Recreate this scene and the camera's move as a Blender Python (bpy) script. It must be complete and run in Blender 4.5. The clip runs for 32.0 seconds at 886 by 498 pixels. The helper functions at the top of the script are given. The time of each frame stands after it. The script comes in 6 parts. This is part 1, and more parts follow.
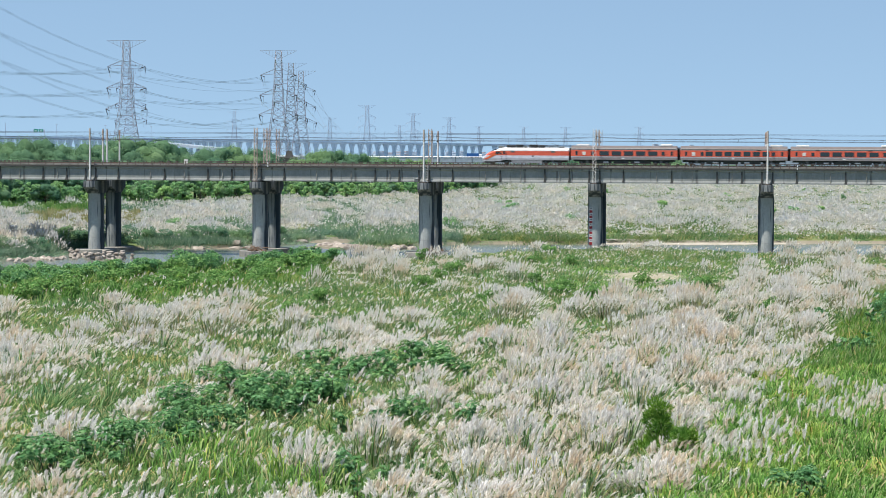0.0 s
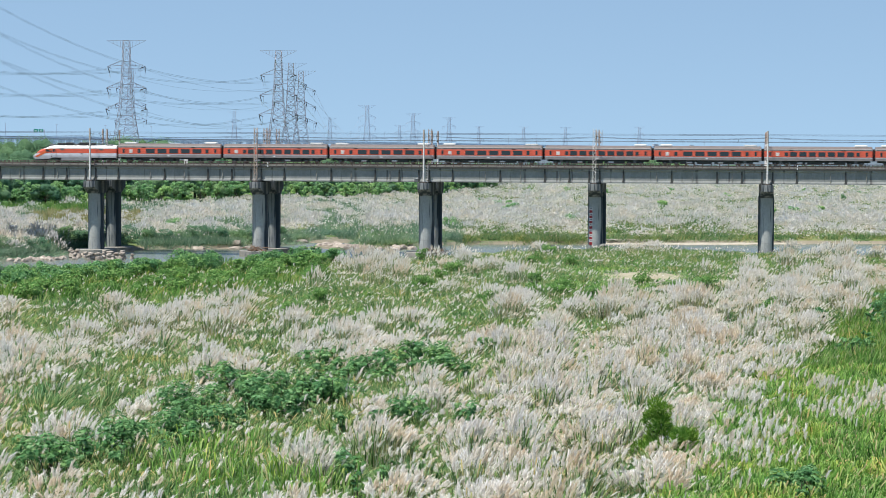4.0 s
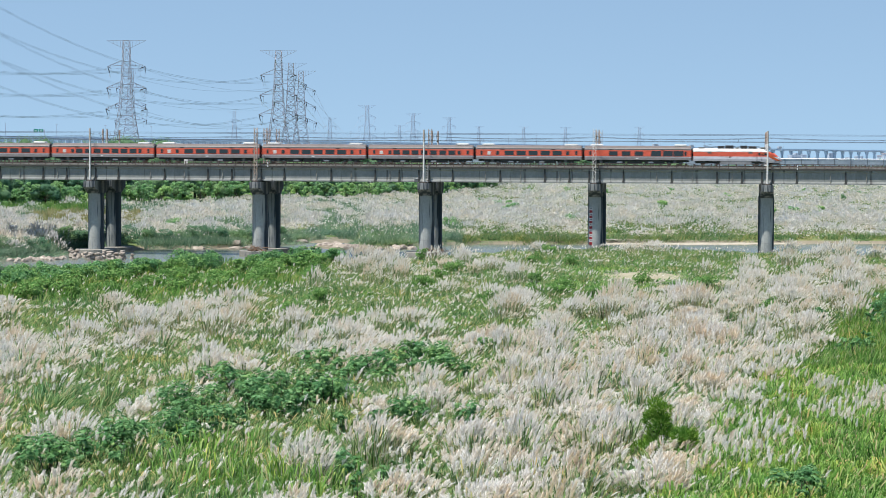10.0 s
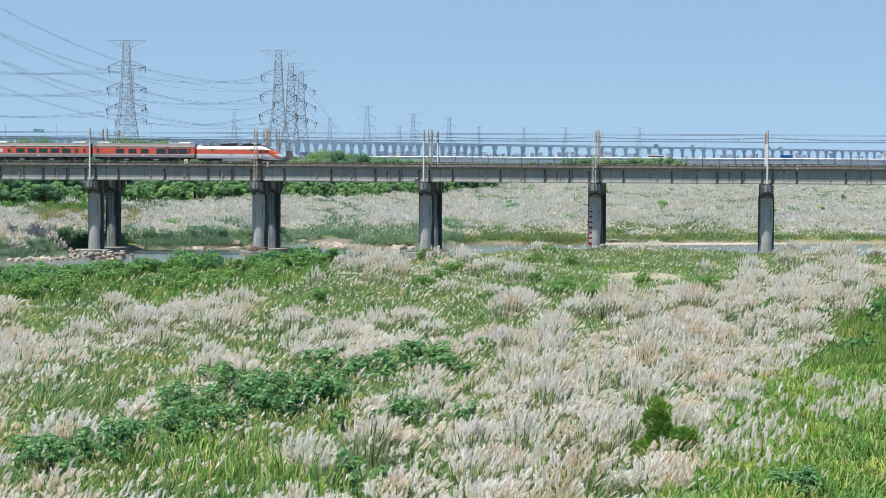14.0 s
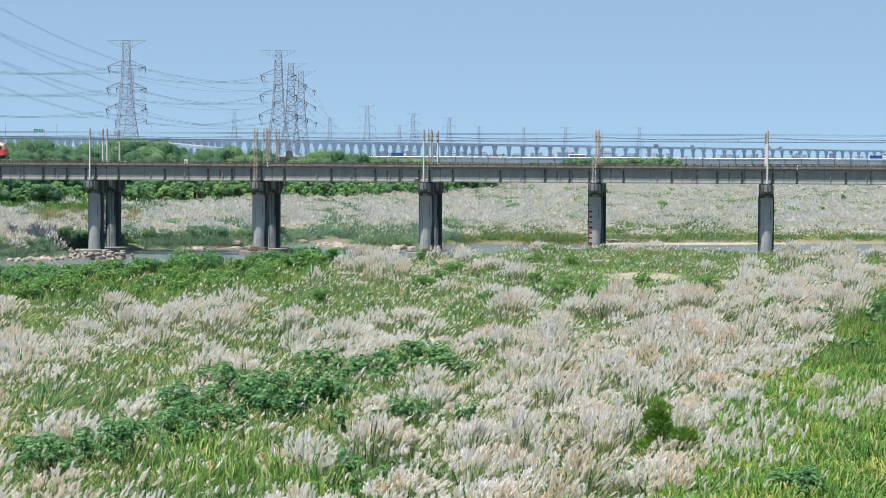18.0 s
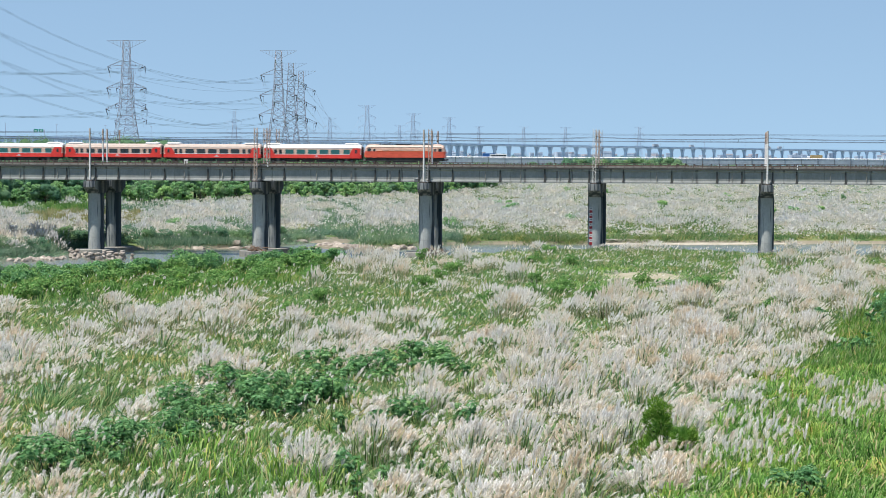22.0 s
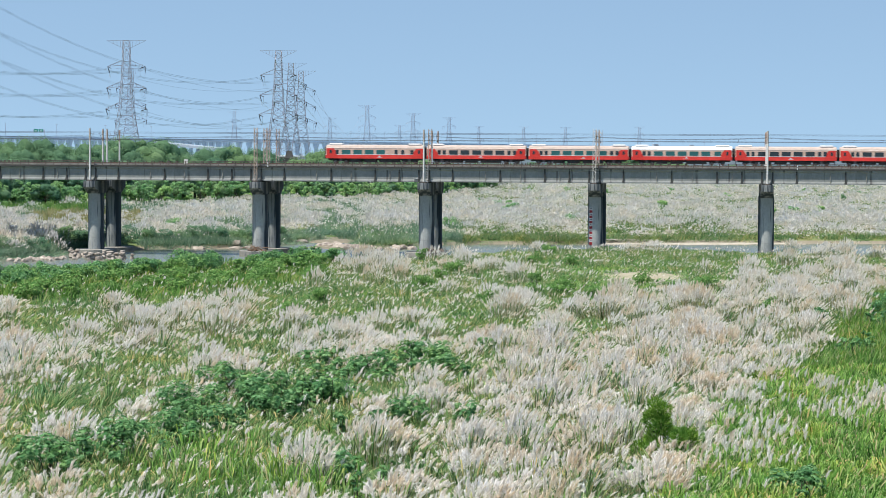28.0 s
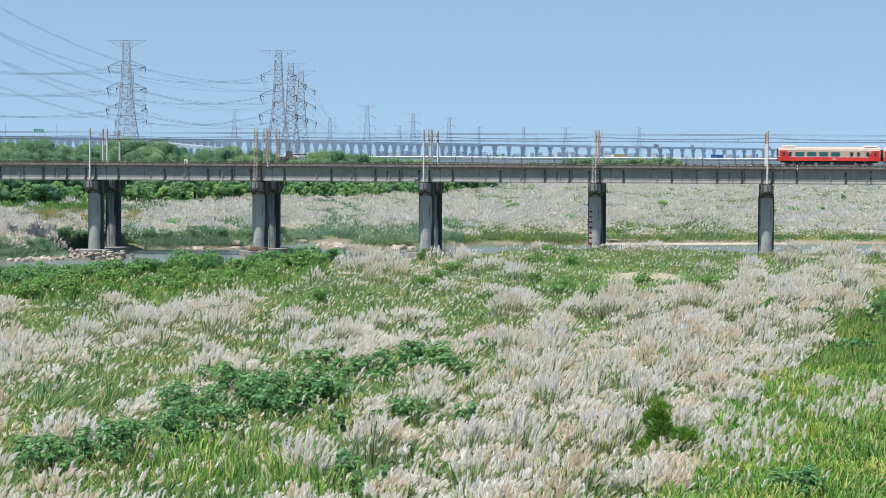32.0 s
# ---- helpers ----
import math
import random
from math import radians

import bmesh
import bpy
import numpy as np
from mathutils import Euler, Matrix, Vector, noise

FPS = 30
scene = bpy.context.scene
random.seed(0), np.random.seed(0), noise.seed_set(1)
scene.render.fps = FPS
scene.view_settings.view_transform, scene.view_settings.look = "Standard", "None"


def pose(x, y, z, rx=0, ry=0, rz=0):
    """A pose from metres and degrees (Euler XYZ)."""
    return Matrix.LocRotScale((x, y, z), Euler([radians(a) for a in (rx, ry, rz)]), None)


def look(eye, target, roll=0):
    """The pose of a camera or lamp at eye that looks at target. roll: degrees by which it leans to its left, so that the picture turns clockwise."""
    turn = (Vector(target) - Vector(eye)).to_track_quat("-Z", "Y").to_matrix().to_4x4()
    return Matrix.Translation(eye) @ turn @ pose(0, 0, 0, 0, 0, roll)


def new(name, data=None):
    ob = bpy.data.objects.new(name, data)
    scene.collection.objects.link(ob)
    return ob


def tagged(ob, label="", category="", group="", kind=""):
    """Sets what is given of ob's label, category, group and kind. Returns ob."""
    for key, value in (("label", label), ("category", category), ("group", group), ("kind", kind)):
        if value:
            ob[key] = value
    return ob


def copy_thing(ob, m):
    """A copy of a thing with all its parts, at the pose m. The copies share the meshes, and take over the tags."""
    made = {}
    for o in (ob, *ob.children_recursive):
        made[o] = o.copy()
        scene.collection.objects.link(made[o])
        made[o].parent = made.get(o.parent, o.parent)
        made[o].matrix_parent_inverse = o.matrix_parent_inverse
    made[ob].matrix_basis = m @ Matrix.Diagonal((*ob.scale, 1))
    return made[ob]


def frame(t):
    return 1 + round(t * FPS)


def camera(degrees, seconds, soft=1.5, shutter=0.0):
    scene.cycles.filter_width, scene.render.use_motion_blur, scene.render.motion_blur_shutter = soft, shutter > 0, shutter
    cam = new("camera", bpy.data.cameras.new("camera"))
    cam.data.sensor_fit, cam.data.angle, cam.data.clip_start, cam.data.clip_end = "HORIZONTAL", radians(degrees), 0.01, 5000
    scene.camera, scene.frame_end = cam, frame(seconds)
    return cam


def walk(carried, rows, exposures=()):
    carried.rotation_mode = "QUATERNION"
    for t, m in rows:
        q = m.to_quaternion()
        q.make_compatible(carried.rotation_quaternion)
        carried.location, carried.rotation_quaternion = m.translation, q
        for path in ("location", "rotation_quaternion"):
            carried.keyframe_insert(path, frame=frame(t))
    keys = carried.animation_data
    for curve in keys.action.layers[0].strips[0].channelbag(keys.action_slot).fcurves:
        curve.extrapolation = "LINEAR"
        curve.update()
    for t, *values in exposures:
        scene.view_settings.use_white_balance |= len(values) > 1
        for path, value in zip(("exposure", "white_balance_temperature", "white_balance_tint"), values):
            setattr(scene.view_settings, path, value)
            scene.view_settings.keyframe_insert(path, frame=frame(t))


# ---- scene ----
cam = camera(19.76, 32.0, soft=0.55, shutter=0.4)
EYE = (0.0, 0.0, 17.0)
VIEW = look(EYE, (0.0, 1000.0, -18.11), 0.31)
walk(cam, [(0, VIEW), (32.0, VIEW)])
scene.view_settings.exposure = 0.64

# ---- world and sun ----
SUN_EL, SUN_AZ = 67.0, 237.0          # degrees; azimuth clockwise from the view direction (+y)
world = bpy.data.worlds.new("sky_world")
scene.world = world
world.use_nodes = True
wn, wl = world.node_tree.nodes, world.node_tree.links
sky = wn.new("ShaderNodeTexSky")
sky.sky_type = "NISHITA"
sky.sun_disc = False
sky.sun_elevation = radians(SUN_EL)
sky.sun_rotation = radians(SUN_AZ)
sky.altitude = 0.0
sky.air_density, sky.dust_density, sky.ozone_density = 1.0, 0.0, 1.0
wn["Background"].inputs["Strength"].default_value = 0.104
# the haze-free blue of the higher sky reaches down to the skyline
wt, wa, wz = wn.new("ShaderNodeTexCoord"), wn.new("ShaderNodeVectorMath"), wn.new("ShaderNodeVectorMath")
wa.operation, wz.operation = "ADD", "NORMALIZE"
wa.inputs[1].default_value = (0, 0, 0.2)
wl.new(wt.outputs["Generated"], wa.inputs[0])
wl.new(wa.outputs[0], wz.inputs[0])
wl.new(wz.outputs[0], sky.inputs["Vector"])
tint = wn.new("ShaderNodeMix")
tint.data_type, tint.blend_type = "RGBA", "MULTIPLY"
tint.inputs[0].default_value = 1.0
tint.inputs[7].default_value = (0.995, 0.995, 0.935, 1)
wl.new(sky.outputs["Color"], tint.inputs[6])
wl.new(tint.outputs[2], wn["Background"].inputs["Color"])
sun = new("sun", bpy.data.lights.new("sun", "SUN"))
sun.data.energy, sun.data.angle, sun.data.color = 4.6, radians(0.6), (1.0, 0.95, 0.87)
sx, sy = math.sin(radians(SUN_AZ)), math.cos(radians(SUN_AZ))
ce, se = math.cos(radians(SUN_EL)), math.sin(radians(SUN_EL))
sun.matrix_world = look((sx * ce * 300, sy * ce * 300, se * 300), (0, 0, 0))


# ---- materials ----
def ramp(nt, stops, constant=False):
    r = nt.nodes.new("ShaderNodeValToRGB")
    if constant:
        r.color_ramp.interpolation = "CONSTANT"
    e = r.color_ramp.elements
    while len(e) < len(stops):
        e.new(0.5)
    for k, (p, c) in enumerate(stops):
        e[k].position = p
        e[k].color = (*c, 1)
    return r


def mul(nt, a, b, fac=1.0):
    m = nt.nodes.new("ShaderNodeMix")
    m.data_type, m.blend_type = "RGBA", "MULTIPLY"
    m.inputs[0].default_value = fac
    nt.links.new(a, m.inputs[6])
    nt.links.new(b, m.inputs[7])
    return m.outputs[2]


def tex(nt, coords, scale, detail=4.0, rough=0.6, stretch=None):
    n = nt.nodes.new("ShaderNodeTexNoise")
    n.inputs["Scale"].default_value, n.inputs["Detail"].default_value, n.inputs["Roughness"].default_value = scale, detail, rough
    if stretch:
        mp = nt.nodes.new("ShaderNodeMapping")
        mp.inputs["Scale"].default_value = stretch
        nt.links.new(coords, mp.inputs["Vector"])
        coords = mp.outputs["Vector"]
    nt.links.new(coords, n.inputs["Vector"])
    return n.outputs["Fac"]


def fresh(name):
    m = bpy.data.materials.new(name)
    m.use_nodes = True
    nt = m.node_tree
    co = nt.nodes.new("ShaderNodeTexCoord").outputs["Object"]
    return m, nt, nt.nodes["Principled BSDF"], co


def mat(name, a, b=None, scale=0.6, fine=9.0, rough=0.75, metal=0.0, bump=0.2, wear=0.25, rnd=0.0, stretch=None, spec=0.4):
    """Two colours by a coarse noise, darkened and dented by a fine one."""
    b = b or tuple(0.75 * v for v in a)
    m, nt, bs, co = fresh(name)
    r = ramp(nt, [(0.32, b), (0.68, a)])
    nt.links.new(tex(nt, co, scale, 5, 0.65, stretch), r.inputs[0])
    fn = tex(nt, co, fine, 4, 0.6)
    r2 = ramp(nt, [(0.3, (1 - wear,) * 3), (0.65, (1, 1, 1))])
    nt.links.new(fn, r2.inputs[0])
    out = mul(nt, r.outputs[0], r2.outputs[0])
    if rnd:
        oi = nt.nodes.new("ShaderNodeObjectInfo")
        r3 = ramp(nt, [(0, (1 - rnd,) * 3), (1, (1 + rnd * 0.3,) * 3)])
        nt.links.new(oi.outputs["Random"], r3.inputs[0])
        out = mul(nt, out, r3.outputs[0])
    nt.links.new(out, bs.inputs["Base Color"])
    bs.inputs["Roughness"].default_value, bs.inputs["Metallic"].default_value = rough, metal
    bs.inputs["Specular IOR Level"].default_value = spec
    if bump:
        bp = nt.nodes.new("ShaderNodeBump")
        bp.inputs["Strength"].default_value, bp.inputs["Distance"].default_value = bump, 0.03
        nt.links.new(fn, bp.inputs["Height"])
        nt.links.new(bp.outputs[0], bs.inputs["Normal"])
    return m


def leafy(name, stops, patch, scale=0.25, trans=0.35, cover=1.0, rnd=0.0):
    """Thin leaves or plumes: a colour for each island, tinted by patches, light passing through."""
    m, nt, bs, co = fresh(name)
    nt.nodes.remove(bs)
    ge = nt.nodes.new("ShaderNodeNewGeometry")
    r = ramp(nt, stops)
    nt.links.new(ge.outputs["Random Per Island"], r.inputs[0])
    r2 = ramp(nt, [(0.36, patch[0]), (0.5, patch[1]), (0.64, patch[2])])
    nt.links.new(tex(nt, co, scale, 3, 0.6), r2.inputs[0])
    col = mul(nt, r.outputs[0], r2.outputs[0])
    if rnd:
        r3 = ramp(nt, [(0, (1 - rnd, 1 - 0.6 * rnd, 1 - 0.3 * rnd)), (0.5, (1, 1, 1)), (1, (1 + rnd, 1 + 0.5 * rnd, 1 - 0.2 * rnd))])
        nt.links.new(nt.nodes.new("ShaderNodeObjectInfo").outputs["Random"], r3.inputs[0])
        col = mul(nt, col, r3.outputs[0])
    d, t = nt.nodes.new("ShaderNodeBsdfDiffuse"), nt.nodes.new("ShaderNodeBsdfTranslucent")
    mx = nt.nodes.new("ShaderNodeMixShader")
    mx.inputs[0].default_value = trans
    nt.links.new(col, d.inputs["Color"])
    nt.links.new(col, t.inputs["Color"])
    nt.links.new(d.outputs[0], mx.inputs[1])
    nt.links.new(t.outputs[0], mx.inputs[2])
    out = mx.outputs[0]
    if cover < 1:
        # loose fluff lets part of the light straight through
        tr, m2 = nt.nodes.new("ShaderNodeBsdfTransparent"), nt.nodes.new("ShaderNodeMixShader")
        m2.inputs[0].default_value = cover
        nt.links.new(tr.outputs[0], m2.inputs[1])
        nt.links.new(out, m2.inputs[2])
        out = m2.outputs[0]
    nt.links.new(out, nt.nodes["Material Output"].inputs["Surface"])
    return m


def livery(name, stops, top, rough=0.6):
    """Painted bands by height above the rail (0 .. top metres), with road dirt."""
    m, nt, bs, co = fresh(name)
    sp = nt.nodes.new("ShaderNodeSeparateXYZ")
    nt.links.new(co, sp.inputs[0])
    dv = nt.nodes.new("ShaderNodeMath")
    dv.operation = "DIVIDE"
    dv.inputs[1].default_value = top
    nt.links.new(sp.outputs[2], dv.inputs[0])
    r = ramp(nt, [(z / top, c) for z, c in stops], True)
    nt.links.new(dv.outputs[0], r.inputs[0])
    d = ramp(nt, [(0.3, (0.72, 0.7, 0.66)), (0.6, (1, 1, 1))])
    nt.links.new(tex(nt, co, 0.9, 6, 0.7, (1, 1, 3)), d.inputs[0])
    nt.links.new(mul(nt, r.outputs[0], d.outputs[0]), bs.inputs["Base Color"])
    bs.inputs["Roughness"].default_value = rough
    return m


def streaked(name, a, b, dark, amount, sides=0.0):
    """Old concrete: blotches of two greys, fine grain, and dark rain streaks that run straight down; sides: metres from
    the middle where the flanks turn darker.
    """
    m, nt, bs, co = fresh(name)
    r = ramp(nt, [(0.34, b), (0.66, a)])
    nt.links.new(tex(nt, co, 0.35, 5, 0.65, (1, 1, 0.5)), r.inputs[0])
    fn = tex(nt, co, 3.0, 6, 0.7)
    r2 = ramp(nt, [(0.3, (0.8, 0.8, 0.8)), (0.65, (1, 1, 1))])
    nt.links.new(fn, r2.inputs[0])
    run = tex(nt, co, 1.0, 4, 0.7, (1.1, 1.1, 0.06))
    if sides:
        sp, ab, mr = nt.nodes.new("ShaderNodeSeparateXYZ"), nt.nodes.new("ShaderNodeMath"), nt.nodes.new("ShaderNodeMapRange")
        nt.links.new(co, sp.inputs[0])
        ab.operation = "ABSOLUTE"
        nt.links.new(sp.outputs[0], ab.inputs[0])
        mr.inputs["From Min"].default_value, mr.inputs["From Max"].default_value = sides - 0.35, sides + 0.3
        mr.inputs["To Min"].default_value, mr.inputs["To Max"].default_value = 0.0, 0.3
        nt.links.new(ab.outputs[0], mr.inputs["Value"])
        ad = nt.nodes.new("ShaderNodeMath")
        ad.operation = "ADD"
        nt.links.new(run, ad.inputs[0])
        nt.links.new(mr.outputs[0], ad.inputs[1])
        run = ad.outputs[0]
    st = ramp(nt, [(amount, (0, 0, 0)), (amount + 0.1, (1, 1, 1))])
    nt.links.new(run, st.inputs[0])
    mx = nt.nodes.new("ShaderNodeMix")
    mx.data_type = "RGBA"
    nt.links.new(st.outputs[0], mx.inputs[0])
    nt.links.new(mul(nt, r.outputs[0], r2.outputs[0]), mx.inputs[6])
    mx.inputs[7].default_value = (*dark, 1)
    nt.links.new(mx.outputs[2], bs.inputs["Base Color"])
    bs.inputs["Roughness"].default_value = 0.88
    bp = nt.nodes.new("ShaderNodeBump")
    bp.inputs["Strength"].default_value, bp.inputs["Distance"].default_value = 0.2, 0.03
    nt.links.new(fn, bp.inputs["Height"])
    nt.links.new(bp.outputs[0], bs.inputs["Normal"])
    return m


CONCRETE = streaked("concrete_girder", (0.305, 0.318, 0.305), (0.218, 0.23, 0.224), (0.1, 0.1, 0.097), 0.57)
CONCRETE_DARK = mat("concrete_dark_grey", (0.085, 0.085, 0.08), (0.04, 0.042, 0.042), 0.4, 2.0, 0.85, stretch=(1.5, 1.5, 0.25))
PIER = streaked("concrete_pier", (0.42, 0.44, 0.42), (0.28, 0.3, 0.295), (0.028, 0.045, 0.062), 0.55, 1.26)
# PIER toned darker for deck shade, plus more dark streaks
PIER_SHADED = streaked("concrete_pier_shaded", (0.36, 0.38, 0.37), (0.22, 0.245, 0.25), (0.028, 0.048, 0.062), 0.49, 1.0)
CAP = streaked("concrete_cap", (0.33, 0.335, 0.33), (0.2, 0.21, 0.215), (0.03, 0.042, 0.052), 0.43)
FOOTING = mat("concrete_footing", (0.34, 0.33, 0.3), (0.2, 0.19, 0.17), 0.5, 3)
RAILING = mat("railing_rusted", (0.17, 0.135, 0.12), (0.075, 0.062, 0.058), 1.2, 12, 0.8, bump=0.2, rnd=0.25)
BALLAST = mat("ballast", (0.3, 0.25, 0.22), (0.16, 0.13, 0.115), 2.5, 14, 0.95, bump=0.8)
RAIL = mat("rail_steel", (0.25, 0.17, 0.13), (0.13, 0.09, 0.07), 2, 20, 0.5, 0.7)
POLE_WHITE = mat("pole_white_concrete", (0.76, 0.75, 0.73), (0.63, 0.61, 0.58), 0.8, 8, 0.7)
POLE_RUST = mat("pole_rusted_paint", (0.56, 0.5, 0.45), (0.36, 0.25, 0.19), 1.3, 9, 0.8)
WIRE = mat("wire", (0.06, 0.07, 0.08), None, 1, 5, 0.5, 0.6, bump=0)
CABLE = mat("power_cable", (0.36, 0.42, 0.5), None, 1, 5, 0.5, 0.3, bump=0)
# tower steel is lightened in colour to stand in for haze, most when far
STEEL = mat("galvanised_steel", (0.34, 0.34, 0.41), (0.23, 0.235, 0.29), 0.05, 0.5, 0.55, 0.3, bump=0)
STEEL_FAR = mat("haze_tinted_steel", (0.4, 0.48, 0.58), (0.35, 0.43, 0.53), 0.05, 0.5, 0.6, 0.2, bump=0)
# pale blue put into the far concrete's colour stands in for haze
VIADUCT = mat("viaduct_hazed_concrete", (0.49, 0.63, 0.75), (0.45, 0.58, 0.7), 0.02, 0.2, 0.9, bump=0)
ROADPOST = mat("rail_post_steel", (0.14, 0.16, 0.18), None, 1, 5, 0.7, bump=0)
# road bridge concrete is tinted blue-grey for haze too
ROADDECK = mat("road_hazed_concrete", (0.33, 0.39, 0.45), (0.27, 0.32, 0.38), 0.05, 0.4, 0.9, bump=0)
WHITE = mat("white_paint", (0.78, 0.78, 0.78), (0.66, 0.66, 0.66), 1, 6, 0.4, bump=0)
BLACK = mat("black_equipment", (0.035, 0.037, 0.04), (0.02, 0.02, 0.022), 1, 6, 0.6, bump=0)
GREY_EQ = mat("grey_equipment", (0.16, 0.17, 0.17), (0.09, 0.1, 0.1), 1, 6, 0.6, bump=0)
UNDER = mat("underframe_dust", (0.06, 0.068, 0.06), (0.025, 0.028, 0.026), 1, 5, 0.8, bump=0)
GLASS_DARK = mat("tinted_glass", (0.012, 0.018, 0.022), (0.008, 0.012, 0.014), 1, 3, 0.08, bump=0, wear=0.1, spec=0.8)
GLASS_TEAL = mat("teal_glass", (0.02, 0.16, 0.15), (0.012, 0.09, 0.09), 0.6, 3, 0.1, bump=0, wear=0.1, spec=0.8)
RED = mat("red_paint", (0.76, 0.055, 0.04), (0.66, 0.045, 0.035), 1, 5, 0.4, bump=0, wear=0.15)
ORANGE = mat("orange_paint", (0.68, 0.14, 0.045), (0.58, 0.11, 0.04), 1, 5, 0.4, bump=0, wear=0.15)
TETRA = mat("armour_stone", (0.55, 0.49, 0.42), (0.24, 0.2, 0.17), 0.9, 5, 0.9, bump=0.5, rnd=0.3)
PEBBLE = mat("pale_pebble", (0.74, 0.69, 0.6), (0.55, 0.5, 0.42), 0.9, 5, 0.9, bump=0.5, rnd=0.3)
BARK = mat("bark", (0.1, 0.075, 0.055), (0.05, 0.04, 0.03), 2, 8, 0.95, bump=0.6)
SIGN_GREEN = mat("sign_green", (0.01, 0.22, 0.16), None, 1, 5, 0.5, bump=0, wear=0.1)

G1, G2, G3 = (0.13, 0.23, 0.085), (0.22, 0.37, 0.135), (0.36, 0.48, 0.25)
PLUME = leafy("silvergrass_plume", [(0, (0.66, 0.62, 0.56)), (0.25, (0.775, 0.75, 0.715)), (0.6, (0.87, 0.86, 0.84)), (1, (0.945, 0.94, 0.93))],
              [(0.94, 0.83, 0.68), (1.0, 0.98, 0.95), (1.0, 0.995, 1.0)], 0.36, 0.42, 0.92)
PLUME_SOLID = leafy("far_silvergrass_plume", [(0, (0.57, 0.54, 0.5)), (0.35, (0.71, 0.68, 0.66)), (1, (0.85, 0.825, 0.825))],
                    [(1.0, 0.93, 0.83), (1.0, 0.975, 0.945), (0.96, 0.965, 0.98)], 0.09, 0.5)
STRAW = leafy("straw_stem", [(0, (0.2, 0.2, 0.1)), (0.4, (0.36, 0.33, 0.2)), (0.75, (0.5, 0.46, 0.33)), (1, (0.62, 0.57, 0.45))], [(0.8, 0.95, 0.8), (1, 1, 1), (1.1, 1.0, 0.9)], 0.3, 0.4)
BLADE = leafy("grass_blade", [(0, (0.035, 0.08, 0.025)), (0.35, G1), (0.65, G2), (0.8, G3), (0.88, (0.5, 0.44, 0.22))], [(0.81, 0.95, 1.02), (1.02, 1.02, 1.04), (1.24, 1.12, 0.97)], 0.14, 0.5)
BLADE_BRIGHT = leafy("bright_grass_blade", [(0, (0.05, 0.12, 0.03)), (0.35, (0.135, 0.29, 0.06)), (0.65, (0.24, 0.42, 0.105)), (0.84, (0.38, 0.52, 0.2)), (0.94, (0.44, 0.4, 0.22))],
                     [(0.65, 0.75, 0.78), (1, 1, 1), (1.35, 1.05, 0.8)], 0.28, 0.45)
# extra blue in the reed colours stands in for haze over the river
REED = leafy("reed_blade", [(0, (0.11, 0.2, 0.13)), (0.5, (0.18, 0.3, 0.19)), (0.8, (0.28, 0.4, 0.28)), (1, (0.46, 0.48, 0.4))], [(0.78, 0.9, 0.88), (1, 1, 1), (1.12, 1.1, 0.85)], 0.04, 0.42)
CASTOR = leafy("castor_leaf", [(0, (0.05, 0.135, 0.052)), (0.5, (0.115, 0.26, 0.095)), (1, (0.27, 0.44, 0.2))], [(0.8, 0.9, 1), (1, 1, 1), (1.2, 1.1, 0.85)], 0.6, 0.35)
FEATHER = leafy("feathery_shrub_leaf", [(0, (0.08, 0.18, 0.025)), (0.6, (0.17, 0.32, 0.05)), (1, (0.33, 0.48, 0.12))], [(0.8, 0.9, 1), (1, 1, 1), (1.15, 1.1, 0.85)], 0.6, 0.3)
WEED = leafy("weed_leaf", [(0, (0.07, 0.17, 0.05)), (0.6, (0.16, 0.31, 0.09)), (1, (0.31, 0.44, 0.17))], [(0.8, 0.9, 0.9), (1, 1, 1), (1.2, 1.1, 0.8)], 0.15, 0.35)
# tree and bush greens are lifted and blued in place of haze
TREELEAF = leafy("tree_leaf", [(0, (0.13, 0.245, 0.145)), (0.6, (0.18, 0.315, 0.18)), (1, (0.245, 0.38, 0.22))], [(0.8, 0.92, 1.0), (1, 1, 1), (1.15, 1.1, 0.85)], 0.05, 0.55, 1.0, 0.25)
BUSHLEAF = leafy("bush_leaf", [(0, (0.18, 0.34, 0.155)), (0.6, (0.3, 0.5, 0.225)), (1, (0.43, 0.61, 0.31))], [(0.8, 0.92, 1.0), (1, 1, 1), (1.1, 1.08, 0.85)], 0.05, 0.55, 1.0, 0.2)
# haze over the distant woods is put into this blue-green
HAZEWOOD = leafy("haze_tinted_leaf", [(0, (0.15, 0.27, 0.28)), (1, (0.24, 0.38, 0.36))], [(0.85, 0.95, 1.0), (1, 1, 1), (1.1, 1.05, 0.95)], 0.01, 0.3)
GOLDREED = leafy("dry_reed_blade", [(0, (0.27, 0.26, 0.12)), (0.6, (0.38, 0.36, 0.19)), (1, (0.5, 0.45, 0.28))], [(0.8, 0.95, 0.8), (1, 1, 1), (1.15, 1.0, 0.85)], 0.08, 0.35)


